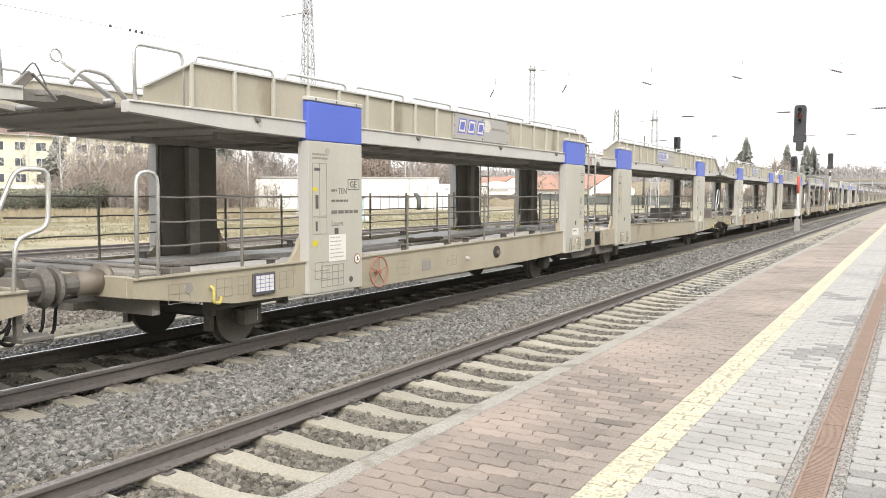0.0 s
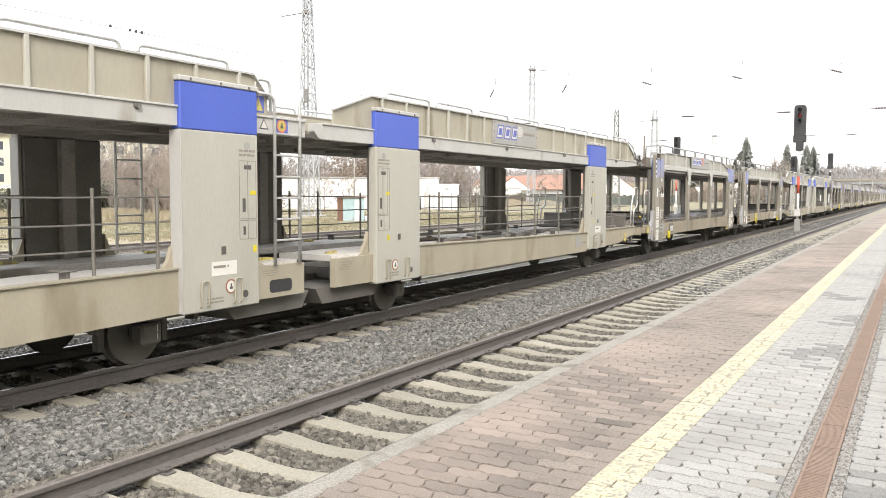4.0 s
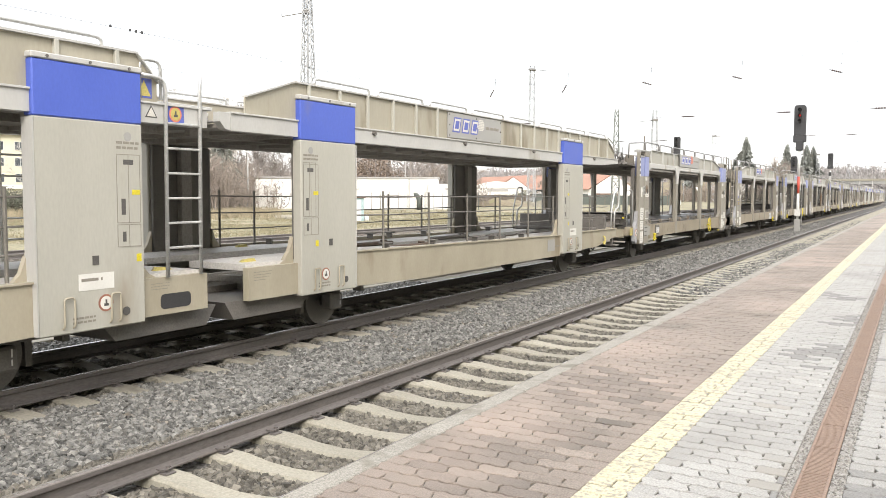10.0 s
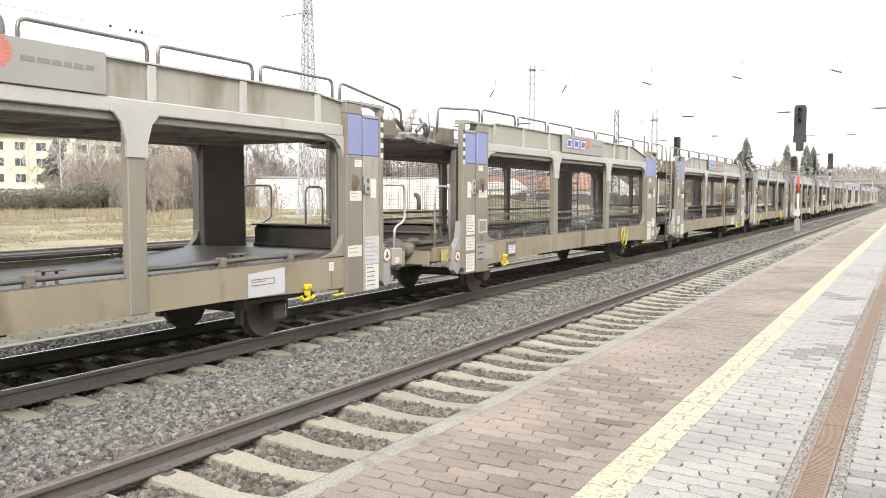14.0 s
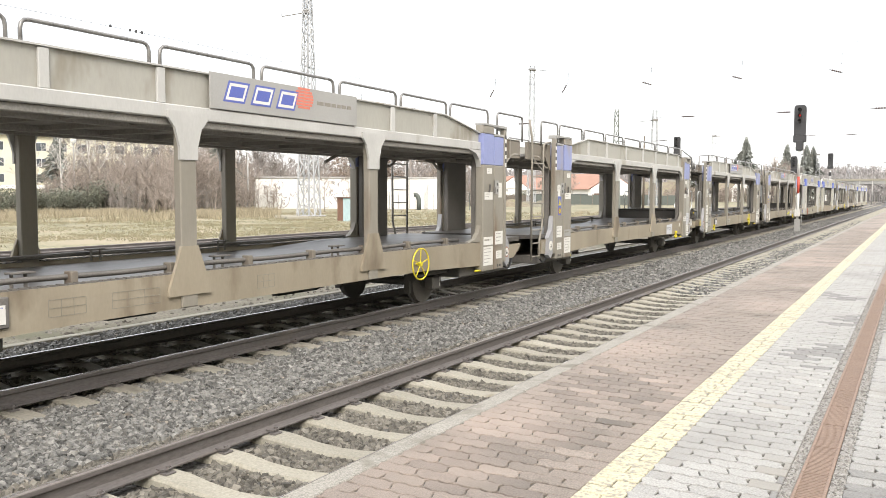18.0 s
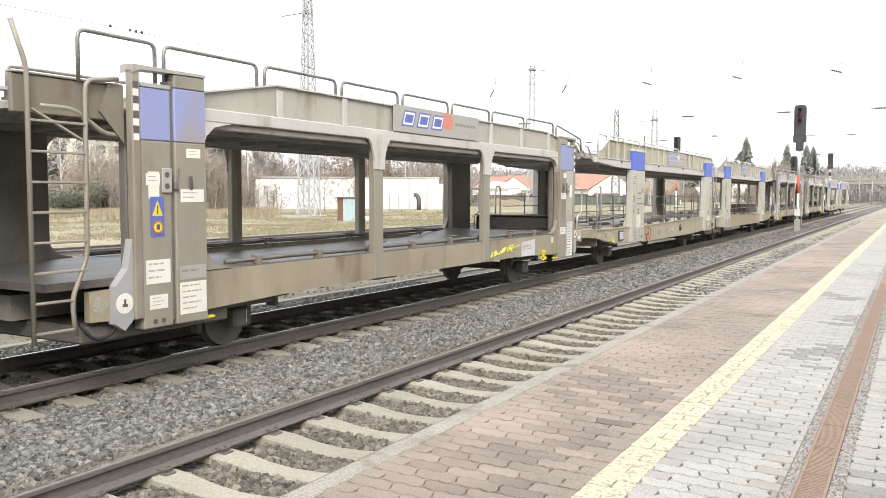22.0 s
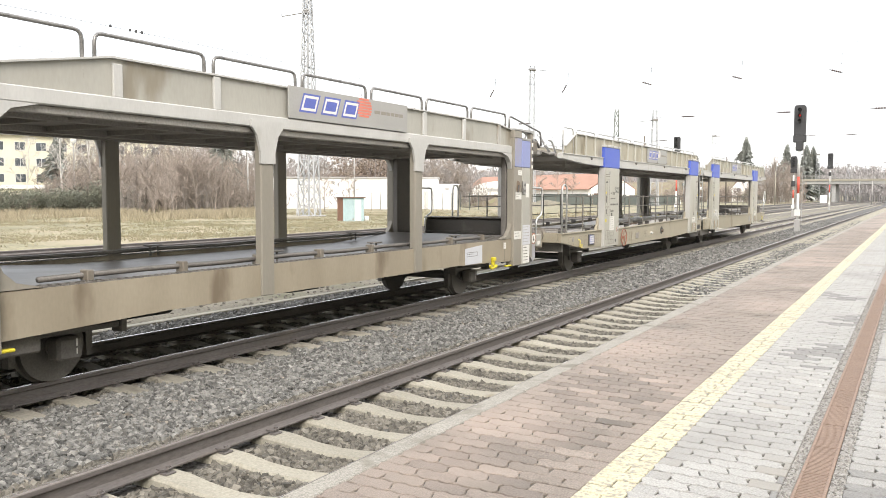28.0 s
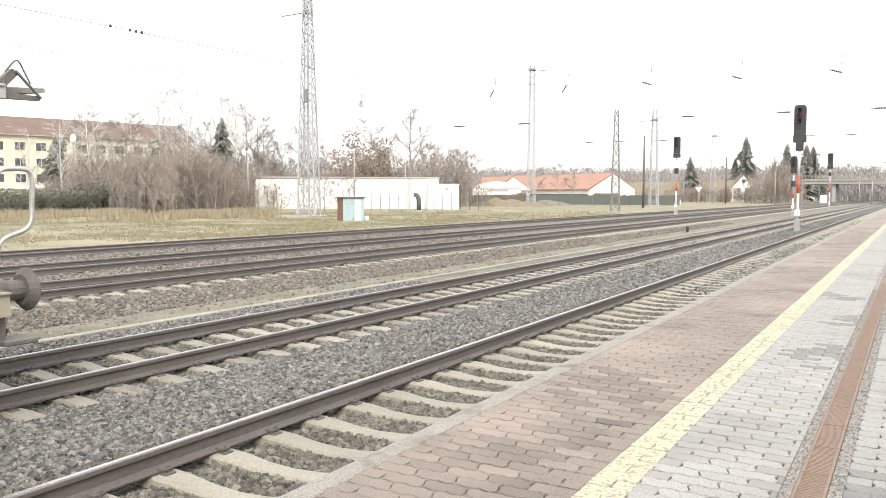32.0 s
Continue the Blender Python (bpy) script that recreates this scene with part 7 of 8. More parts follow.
M["mound"] = material("grown_over_earth", (0.15, 0.12, 0.085), (0.25, 0.215, 0.15), 0.95, 0, 0.9, 6, 0.9, 0.5, (0.21, 0.195, 0.11), 0.7, 0.52, speck=0.35)
# long fence with dark panels before the hall, and a low earth mound
fe = group_empty("yard_fence", pose(*spot(27.9, 172), 0, 0, 24), "long dark panel fence at the back of the yard", "fence")
for i in range(17):
    part("fence_post", Geo().box(i * 2.5 - 0.06, i * 2.5 + 0.06, -0.06, 0.06, -0.3, 2.3), "wood", fe)
    part("fence_panel", Geo().box(i * 2.5 + 0.07, i * 2.5 + 2.43, -0.02, 0.02, 0.1, 2.0 + 0.06 * (i % 3)), "fence_green" if i > 4 else "wood", fe)
for k, (bb, rr, L, Wd, h) in enumerate(((25.9, 150, 8.0, 3.0, 1.7), (24.3, 150, 7.0, 2.5, 1.0), (22.6, 165, 7.0, 2.5, 1.2))):
    g = Geo()
    cx, cy, cz = spot(bb, rr)
    n, m_ = 22, 12
    for j in range(m_ + 1):
        for i in range(n + 1):
            u, v = i / n * 2 - 1, j / m_ * 2 - 1
            z = h * max(0, 1 - u * u) ** 1.2 * max(0, 1 - v * v) * (0.8 + 0.5 * noise.noise((u * 3 + k, v * 3, 2)))
            g.v.append((cx + u * L, cy + v * Wd - u * 2, cz - 0.15 + z))
    g.f = [(j * (n + 1) + i, j * (n + 1) + i + 1, (j + 1) * (n + 1) + i + 1, (j + 1) * (n + 1) + i) for j in range(m_) for i in range(n)]
    tagged(part("earth_mound", g, "mound" if k == 0 else "moss", None, "low grown-over earth mound in the yard", True), category="mound")

# road bridge across the tracks
Bg = group_empty("road_bridge", pose(*spot(9.2, 300, 0.0), 0, 0, -4.0), "grey concrete road bridge with a railing across the tracks", "bridge")
part("deck", Geo().box(-4, 130, 0, 9, 5.7, 7.0, 0.05), "bridge", Bg, "grey concrete bridge deck")
part("deck_edge", Geo().box(-30, 130, -0.35, 0.02, 6.7, 7.35, 0.03), "concrete", Bg)
for x in (8, 24.5, 41, 58):
    part("pier", Geo().box(x - 0.6, x + 0.6, 1, 8, -0.5, 5.7, 0.05), "bridge", Bg)
part("abutment", Geo().box(-7, -3, -0.3, 9, -0.5, 6.7), "bridge", Bg)
for i in range(70):
    part("railing_post", Geo().box(-30 + i * 2, -29.92 + i * 2, -0.28, -0.2, 7.35, 8.6), "plate", Bg)
for z in (8.55, 8.15, 7.75):
    part("railing_bar", Geo().box(-30, 110, -0.28, -0.2, z, z + 0.07), "plate", Bg)
emb = Geo()
for i in range(37):
    x = -150 + i * 4.0
    for dy, dz in ((-16, -0.3), (-8, 3.6), (-1, 6.6), (8, 6.6), (26, -0.3)):
        emb.v.append((x, dy, dz * min(1.0, 0.25 + 0.75 * i / 24) + 0.3 * noise.noise((x * 0.2, dy * 0.2, 5))))
emb.f = [(i * 5 + k, i * 5 + k + 1, (i + 1) * 5 + k + 1, (i + 1) * 5 + k) for i in range(36) for k in range(4)]
E_ = tagged(part("road_embankment", emb, "mound", None, "grassy embankment leading up to the bridge", True), kind="structure", category="embankment")
E_.matrix_basis = Bg.matrix_basis.copy()

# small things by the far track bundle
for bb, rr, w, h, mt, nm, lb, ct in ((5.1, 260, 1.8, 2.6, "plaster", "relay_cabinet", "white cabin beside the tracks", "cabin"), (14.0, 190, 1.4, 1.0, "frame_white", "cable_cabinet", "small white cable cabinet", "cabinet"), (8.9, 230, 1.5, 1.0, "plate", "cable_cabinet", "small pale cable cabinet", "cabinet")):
    o_ = part(nm, Geo().box(-w / 2, w / 2, -0.5, 0.5, -0.2, h, 0.04), mt, None, lb)
    o_.matrix_basis = pose(*spot(bb, rr))
    tagged(o_, category=ct)
warn = group_empty("triangle_sign", pose(*spot(12.65, 215), 0, 0, 12), "white triangular road sign on a post", "sign")
part("sign_post", Geo().tube([(0, 0, -0.2), (0, 0, 4.2)], 0.07, 6), "plate", warn)
part("sign_plate", Geo().slab([(-0.9, 4.2), (0.9, 4.2), (0.0, 2.8)], "y", -0.06, -0.02), "frame_white", warn)
lb_ = part("trackside_post", Geo().box(-0.08, 0.08, -0.08, 0.08, -0.2, 0.2, 0.02), "black", None, "small dark trackside post")
lb_.matrix_basis = pose(-12.3, 52.0, -0.2)
tagged(lb_, category="trackside post")


# ---- trees and shrubs ----
def branch_tree(seed, h, levels, spread, twigs, r0, mats, droop=0.0):
    """A bare tree as trunk, limbs and fine twigs."""
    r = random.Random(seed)
    trunk, limbs, fine = Geo(), Geo(), Geo()
    top = Vector((r.uniform(-0.4, 0.4), r.uniform(-0.4, 0.4), h))
    tp = [Vector((0, 0, -0.3)), Vector((r.uniform(-0.1, 0.1), 0, h * 0.3)), top * 0.65 + Vector((r.uniform(-0.2, 0.2), 0, 0)), top]
    trunk.tube(tp, r0, 6, r0 * 0.15)

    def grow(p, d, ln, rad, lev):
        q = p + d * ln * 0.5 + Vector((r.uniform(-1, 1), r.uniform(-1, 1), r.uniform(-0.3, 0.6))) * ln * 0.07
        e = p + d * ln + Vector((0, 0, -droop * ln * (0.4 if lev < 2 else 0.1)))
        rad = max(rad, 0.012)
        (limbs if lev > 1 else fine).tube([p, q, e], rad, 4 if lev > 1 else 3, max(rad * 0.45, 0.007), caps=False)
        if lev == 0:
            return
        for i in range(twigs):
            t = r.uniform(0.25, 1.0)
            base = p.lerp(e, t)
            nd = (d + Vector((r.uniform(-1, 1), r.uniform(-1, 1), r.uniform(-0.5, 0.8))) * 1.1).normalized()
            grow(base, nd, ln * r.uniform(0.4, 0.62), rad * 0.5, lev - 1)
    n = 9
    for i in range(n):
        t = 0.28 + 0.7 * i / n
        base = tp[1].lerp(tp[3], (t - 0.3) / 0.7) if t > 0.3 else tp[1]
        a = i * 2.4 + r.uniform(-0.5, 0.5)
        d = Vector((math.cos(a) * spread, math.sin(a) * spread, r.uniform(0.5, 1.0))).normalized()
        grow(base, d, h * r.uniform(0.22, 0.36) * (1.25 - 0.75 * t), r0 * 0.42 * (1.15 - 0.8 * t), levels)
    return trunk, limbs, fine


def make_tree(seed, h, mats, label, levels=2, spread=0.8, twigs=5, r0=0.16, droop=0.0):
    T = group_empty("bare_tree", pose(0, 0, 0), label, "tree", "bare trees")
    trunk, limbs, fine = branch_tree(seed, h, levels, spread, twigs, r0, mats, droop)
    part("trunk", trunk, mats[0], T, "", True)
    limbs.add(fine.v, fine.f)
    part("crown", limbs, mats[1], T)
    return T


def make_shrub(seed, h, w, label, stems=28, twigs=20, mat="shrub", thick=1.0):
    r = random.Random(seed)
    S = group_empty("bare_shrub", pose(0, 0, 0), label, "shrub", "bare shrubs")
    a, b = Geo(), Geo()
    for i in range(stems):
        x, y = r.uniform(-w, w), r.uniform(-w * 0.5, w * 0.5)
        hh = h * r.uniform(0.55, 1.0) * (1 - 0.35 * abs(x) / w)
        p, e = Vector((x, y, -0.2)), Vector((x + r.uniform(-0.8, 0.8), y + r.uniform(-0.6, 0.6), hh))
        a.tube([p, p.lerp(e, 0.5) + Vector((r.uniform(-0.2, 0.2), 0, 0)), e], 0.04 * thick ** 0.5, 3, 0.018 * thick ** 0.5, caps=False)
        for k in range(twigs):
            q = p.lerp(e, r.uniform(0.12, 1.0))
            d = Vector((r.uniform(-1, 1), r.uniform(-1, 1), r.uniform(0.1, 1.5))).normalized()
            ln = hh * r.uniform(0.12, 0.3)
            b.tube([q, q + d * ln], 0.016 * thick, 3, 0.009 * thick, caps=False)
            for j in range(5):
                q2 = q + d * ln * r.uniform(0.3, 0.9)
                d2 = (d + Vector((r.uniform(-1, 1), r.uniform(-1, 1), r.uniform(-0.3, 0.6))) * 0.8).normalized()
                b.tube([q2, q2 + d2 * ln * 0.55], 0.011 * thick, 3, 0.007 * thick, caps=False)
    a.add(b.v, b.f)
    part("thicket", a, mat, S)
    return S


def make_fir(seed, h, w, label, mat="fir"):
    r = random.Random(seed)
    F = group_empty("conifer", pose(0, 0, 0), label, "tree", "conifers")
    part("trunk", Geo().tube([(0, 0, -0.3), (0, 0, h)], 0.2, 6, 0.03), "bark", F)
    g = Geo()
    n = int(110 * h)
    for i in range(n):
        t = r.random() ** 0.8
        z = h * (0.08 + 0.92 * t)
        a = r.uniform(0, 2 * math.pi)
        lump = 0.75 + 0.95 * noise.noise((math.cos(a) * 1.3 + seed, math.sin(a) * 1.3, z * 0.8))
        rad = w * (1 - t) ** 0.8 * r.uniform(0.4, 1.1) * lump + 0.15
        d = Vector((math.cos(a), math.sin(a), 0))
        s = Vector((-d.y, d.x, 0))
        p0, p1 = Vector((0, 0, z)) + d * rad * 0.25, Vector((0, 0, z - 0.28 * rad + r.uniform(-0.2, 0.1))) + d * rad
        wd = 0.09 + 0.09 * rad
        m0 = p0.lerp(p1, 0.55) + Vector((0, 0, 0.14))
        base = len(g.v)
        g.v.extend([tuple(p0), tuple(m0 + s * wd), tuple(m0 - s * wd), tuple(p1), tuple(m0 + Vector((0, 0, -0.35)))])
        g.f.extend([(base, base + 1, base + 3, base + 2), (base, base + 4, base + 1), (base + 1, base + 4, base + 3), (base + 2, base + 3, base + 4), (base, base + 2, base + 4)])
    part("crown", g, mat, F)
    return F


def make_leafy(seed, h, w, label, mat, leaf=0.2, each=85):
    """A broad crown of many small leaf clumps with gaps, on a short trunk with limbs."""
    r = random.Random(seed)
    F = group_empty("leafy_tree" if h > 5 else "evergreen_bush", pose(0, 0, 0), label, "tree" if h > 5 else "bush")
    tr = Geo().tube([(0, 0, -0.3), (0, 0, h * 0.8)], 0.04 * h * 0.6, 6, 0.04)
    g = Geo()
    lumps = [(Vector((r.uniform(-w, w) * 0.7, r.uniform(-w, w) * 0.7, h * r.uniform(0.25, 0.85))), w * r.uniform(0.3, 0.5)) for i in range(13)]
    for c, rad in lumps:
        tr.tube([(0, 0, h * 0.25), tuple(c)], 0.07, 4, 0.03, caps=False)
        for i in range(each):
            d = Vector((r.gauss(0, 1), r.gauss(0, 1), r.gauss(0, 1))).normalized()
            p = c + d * rad * r.uniform(0.5, 1.1)
            a = Vector((r.uniform(-1, 1), r.uniform(-1, 1), r.uniform(-1, 1))).normalized() * leaf * r.uniform(0.6, 1.2)
            b = a.cross(d).normalized() * leaf * 0.7
            n = len(g.v)
            g.v.extend([tuple(p - a), tuple(p + b), tuple(p + a), tuple(p - b)])
            g.f.append((n, n + 1, n + 2, n + 3))
    part("trunk", tr, "bark", F)
    part("crown", g, mat, F)
    return F


def plant(master, spots_):
    """Copies of a plant at (bearing, distance, size, turn); the first one is the master itself."""
    for i, (bb, rr, sc, tn) in enumerate(spots_):
        m = pose(*spot(bb, rr), 0, 0, tn) @ Matrix.Scale(sc, 4)
        if i == 0:
            master.matrix_basis = m
        else:
            ob = copy_thing(master, Matrix.Identity(4))
            ob.matrix_basis = m


birch = make_tree(1, 13, ("birch", "birch"), "pale-barked bare birch tree", 2, 0.55, 9, 0.17, 0.25)
plant(birch, [(54.6, 108, 0.80, 10), (52.9, 118, 1.05, 80), (46.9, 125, 1.28, 150), (43.9, 125, 1.2, 200), (44.9, 132, 1.25, 280), (48.6, 135, 1.35, 30), (50.3, 128, 1.0, 120), (56.5, 112, 0.72, 250)])
gree = make_tree(7, 12, ("bark", "bark"), "grey bare deciduous tree", 2, 0.85, 11, 0.16)
plant(gree, [(50.6, 122, 1.05, 0), (47.6, 130, 1.0, 60), (45.6, 118, 0.95, 130), (40.9, 150, 0.9, 200), (38.0, 160, 0.9, 250), (30.8, 150, 0.85, 300), (29.6, 160, 0.85, 20), (28.9, 145, 0.8, 90), (52.3, 130, 1.1, 180), (34.3, 150, 0.95, 44), (41.9, 140, 1.0, 11), (36.4, 165, 0.8, 320), (49.5, 112, 0.7, 30), (53.6, 140, 1.15, 77), (32.05, 128, 1.22, 60), (35.0, 150, 1.25, 150), (39.4, 148, 1.2, 30), (43.2, 138, 1.3, 250), (42.3, 150, 1.25, 10)])
thin = make_tree(12, 9, ("bark", "shrub"), "small bare brownish tree", 2, 0.7, 10, 0.1)
plant(thin, [(23.2, 215, 1.0, 0), (21.9, 215, 1.1, 70), (20.9, 210, 0.95, 140), (30.2, 135, 1.1, 200), (29.1, 138, 1.05, 20), (27.9, 150, 1.0, 300), (31.0, 140, 1.15, 80), (28.6, 146, 1.05, 150), (51.0, 92, 0.5, 10), (48.0, 90, 0.45, 100), (44.4, 98, 0.5, 220), (38.0, 108, 0.55, 300), (36.3, 108, 0.6, 20), (18.9, 240, 0.9, 20), (12.2, 260, 1.1, 50), (17.0, 300, 1.0, 170)])
bush = make_shrub(2, 6.6, 4.2, "dense red-brown bare shrub thicket")
plant(bush, [(53.9, 104, 0.8, 90), (52.9, 102, 0.95, 140), (51.4, 103, 1.05, 200), (49.9, 101, 1.05, 260), (48.5, 103, 1.15, 310), (47.1, 101, 1.1, 20), (45.7, 102, 1.1, 75), (44.3, 106, 1.0, 130), (53.6, 118, 1.2, 15), (50.7, 118, 1.25, 115), (47.8, 120, 1.2, 215), (45.0, 122, 1.15, 325), (43.2, 118, 1.05, 60), (47.7, 98, 1.15, 100), (46.6, 99, 1.25, 170), (45.4, 99, 1.0, 30), (8.0, 226, 1.75, 30), (7.3, 228, 1.7, 100), (9.5, 285, 1.0, 10), (11.8, 280, 0.9, 200), (13.0, 285, 0.8, 300), (14.2, 262, 0.85, 50), (12.4, 264, 0.9, 150), (10.9, 266, 0.8, 250), (15.6, 264, 0.7, 20), (9.0, 262, 0.9, 80)])
bush2 = make_shrub(9, 5.0, 3.4, "grey-brown bare shrub thicket", 24, 15, "bark")
plant(bush2, [(41.3, 142, 1.25, 0), (39.8, 142, 1.35, 60), (38.2, 142, 1.3, 120), (36.7, 144, 1.35, 180), (35.0, 142, 1.35, 240), (33.3, 142, 1.3, 300), (31.8, 144, 1.3, 10), (30.5, 142, 1.25, 70), (29.2, 146, 1.2, 130), (28.1, 150, 1.1, 200), (50.6, 97, 0.75, 100), (46.4, 97, 0.7, 220), (55.0, 124, 0.8, 150), (52.2, 125, 1.3, 250), (53.2, 132, 1.4, 20), (51.6, 130, 2.0, 140), (49.6, 132, 2.1, 260), (47.7, 130, 2.1, 30), (46.0, 131, 2.2, 160), (44.4, 133, 2.1, 280), (42.9, 135, 1.9, 70), (41.2, 170, 2.2, 100), (39.4, 172, 2.1, 200), (36.2, 170, 2.0, 300), (33.2, 165, 2.1, 60), (31.0, 165, 2.0, 170), (29.0, 170, 1.8, 280)])
fir = make_fir(4, 12.5, 4.1, "dark green conifer with drooping boughs")
plant(fir, [(44.75, 112, 0.96, 0), (54.8, 128, 0.85, 70), (13.22, 300, 1.23, 200), (6.75, 345, 1.35, 250)])
slender = make_fir(21, 12.5, 3.9, "tall conifer, its green paled for haze")
plant(slender, [(9.77, 335, 1.95, 100), (7.29, 330, 1.67, 10), (6.16, 330, 1.64, 60), (5.77, 332, 1.6, 120), (8.0, 345, 1.2, 20), (10.4, 340, 1.3, 60)])
far_bush = make_shrub(31, 6.0, 5.0, "brownish bare thicket on the embankment", 22, 9, "shrub", 5.0)
plant(far_bush, [(13.9, 268, 0.8, 60), (13.2, 272, 0.9, 120), (12.5, 268, 0.85, 190), (11.8, 272, 0.95, 250), (11.1, 268, 0.9, 300), (10.5, 272, 0.8, 10), (9.6, 275, 0.7, 80), (8.8, 272, 0.9, 150), (7.7, 232, 1.2, 200), (14.8, 280, 0.75, 30), (16.0, 285, 0.8, 100)])
oak = make_leafy(8, 9.0, 4.0, "broad tree still holding withered brown leaves", "oakleaf", 0.15, 150)
plant(oak, [(36.5, 134, 1.15, 130), (34.5, 132, 1.38, 0), (33.6, 136, 1.1, 80), (35.2, 140, 1.1, 200)])
hedge = make_leafy(15, 2.6, 2.8, "low dark evergreen bush", "hedge", 0.11, 230)
plant(hedge, [(57.6, 99, 0.9, 0), (56.8, 98, 0.85, 50), (56.0, 99, 0.9, 100), (58.4, 98, 0.9, 150), (24.8, 182, 1.0, 10), (9.0, 255, 1.4, 100), (55.2, 98, 0.9, 20), (54.4, 99, 0.85, 20), (53.6, 99, 0.9, 60), (52.6, 101, 1.2, 10), (51.3, 102, 1.1, 200)])

# dry grass of the field edge, weeds, and woods on the far rises
rng2 = np.random.default_rng(11)
def tufts(name, n, r0, r1, h0, h1, cut, mat, label, width, b0=18):
    """Many thin blades of dry grass in loose patches over the field."""
    bb, rr = np.radians(rng2.uniform(b0, 62, n)), rng2.uniform(r0, r1, n) + rng2.normal(0, 3.0, n)
    x, y = -np.sin(bb) * rr, np.cos(bb) * rr
    keep = np.array([x_ < -28.5 and noise.noise((x_ * 0.16, y_ * 0.16, 4)) + 0.5 * noise.noise((x_ * 0.6, y_ * 0.6, 9)) + q > cut for x_, y_, q in zip(x, y, rng2.uniform(-0.3, 0.3, n))])
    x, y = x[keep], y[keep]
    g = Geo()
    for x_, y_ in zip(x.tolist(), y.tolist()):
        z_ = hill(x_, y_)
        h = rng2.uniform(h0, h1)
        for k in range(3):
            a = rng2.uniform(0, 6.28)
            bx, by = x_ + 0.12 * math.sin(a * 3), y_ + 0.12 * math.cos(a * 5)
            n_ = len(g.v)
            g.v.extend([(bx - width, by, z_ - 0.03), (bx + width, by + width, z_ - 0.03), (bx + math.cos(a) * h * 0.5, by + math.sin(a) * h * 0.5, z_ + h)])
            g.f.append((n_, n_ + 1, n_ + 2))
    tagged(part(name, g, mat, None, label), kind="stuff", category="grass")


M["grass_blade"] = material("dull_green_grass_blade", (0.185, 0.174, 0.107), (0.275, 0.25, 0.165), 0.9, 0, 0.5, 5, 0.3, 0.8, per_piece=0.25, island=True)
tufts("dry_grass", 15000, 70, 106, 0.2, 0.75, 0.12, "straw", "tall dry straw-coloured grass at the field's edge", 0.03, 41)
tufts("sparse_dry_grass", 3500, 74, 106, 0.1, 0.4, 0.25, "straw", "sparse dry grass before the hall", 0.03)
tufts("short_grass", 36000, 38, 96, 0.03, 0.10, -0.2, "grass_blade", "short dull green winter grass of the field", 0.03)
tufts("thin_straw", 6000, 36, 80, 0.04, 0.14, 0.15, "straw", "thin straw scattered over the field", 0.025)


def woods(name, n, b0, b1, r0, r1, h0, h1, mat, label, seed):
    r = np.random.default_rng(seed)
    g = Geo()
    for i in range(n):
        bb, rr = r.uniform(b0, b1), r.uniform(r0, r1)
        x, y, z = spot(bb, rr)
        h = r.uniform(h0, h1)
        w = h * r.uniform(0.2, 0.36)
        c = Vector((x, y, z + h * 0.25))
        g.tube([(x, y, z - 1), tuple(c)], 0.2, 3, 0.16, caps=False)
        for k in range(46):
            a, u = r.uniform(0, 2 * math.pi), r.uniform(0.0, 1.0)
            rad = w * math.sqrt(max(0.03, 1 - (u - 0.4) ** 2 / 0.37)) * math.sqrt(r.uniform(0.05, 1.0))
            e = Vector((x + rad * math.cos(a), y + rad * math.sin(a), z + h * (0.22 + 0.78 * u)))
            up = Vector((r.uniform(-0.6, 0.6), r.uniform(-0.6, 0.6), 1.0)) * (0.05 * h)
            side = Vector((-math.sin(a + 0.8), math.cos(a + 0.8), r.uniform(-0.4, 0.4))) * (0.020 * h)
            q = len(g.v)
            g.v.extend([tuple(e - up), tuple(e + side), tuple(e + up), tuple(e - side)])
            g.f.append((q, q + 1, q + 2, q + 3))
    tagged(part(name, g, mat, None, label), kind="stuff", category="woods")


woods("far_woods", 2600, -4, 36, 420, 900, 9, 17, "far_wood", "distant band of bare grey-brown woods", 1)
woods("near_woods", 900, 1, 27, 335, 430, 7, 13, "far_wood", "bare shrubs and trees along the far tracks", 2)
woods("side_woods", 1100, 28, 75, 200, 420, 8, 13, "far_wood", "bare woods behind the houses", 3)


gl = group_empty("globe_lamp", pose(*spot(53.85, 104)), "white globe lamp on a thin post behind the shrubs", "lamp")
part("shaft", Geo().tube([(0, 0, -0.3), (0, 0, 8.0)], 0.07, 6), "plate", gl)
globe = Geo()
for j in range(9):
    a = math.pi * j / 8
    globe.v.extend([(0.36 * math.sin(a) * math.cos(2 * math.pi * k / 10), 0.36 * math.sin(a) * math.sin(2 * math.pi * k / 10), 8.35 - 0.6 * math.cos(a)) for k in range(10)])
globe.f = [(j * 10 + k, j * 10 + (k + 1) % 10, (j + 1) * 10 + (k + 1) % 10, (j + 1) * 10 + k) for j in range(8) for k in range(10)]
part("lamp_globe", globe, "frame_white", gl, "", True)


gr = group_empty("garage_row", pose(*spot(59.6, 142, -0.1), 0, 0, 58), "row of low garages with pale flat roofs", "building")
part("wall", Geo().box(0, 17, 0, 6, -0.3, 2.7), "cream", gr)
part("roof", Geo().box(-0.3, 17.3, -0.4, 6.3, 2.7, 3.3, 0.05), "frame_white", gr, "pale flat roof")
# made-up building behind the platform, outside the view, keeps low sky light off the train
st = group_empty("station_building", pose(9.5, 0, 0.0), "plain unseen building added behind the platform to block low light", "building")
part("wall", Geo().box(0, 10, -70, 110, -0.5, 8.5), "cream", st)
part("roof", Geo().box(-0.8, 10.5, -71, 111, 8.5, 8.9, 0.05), "tile", st)


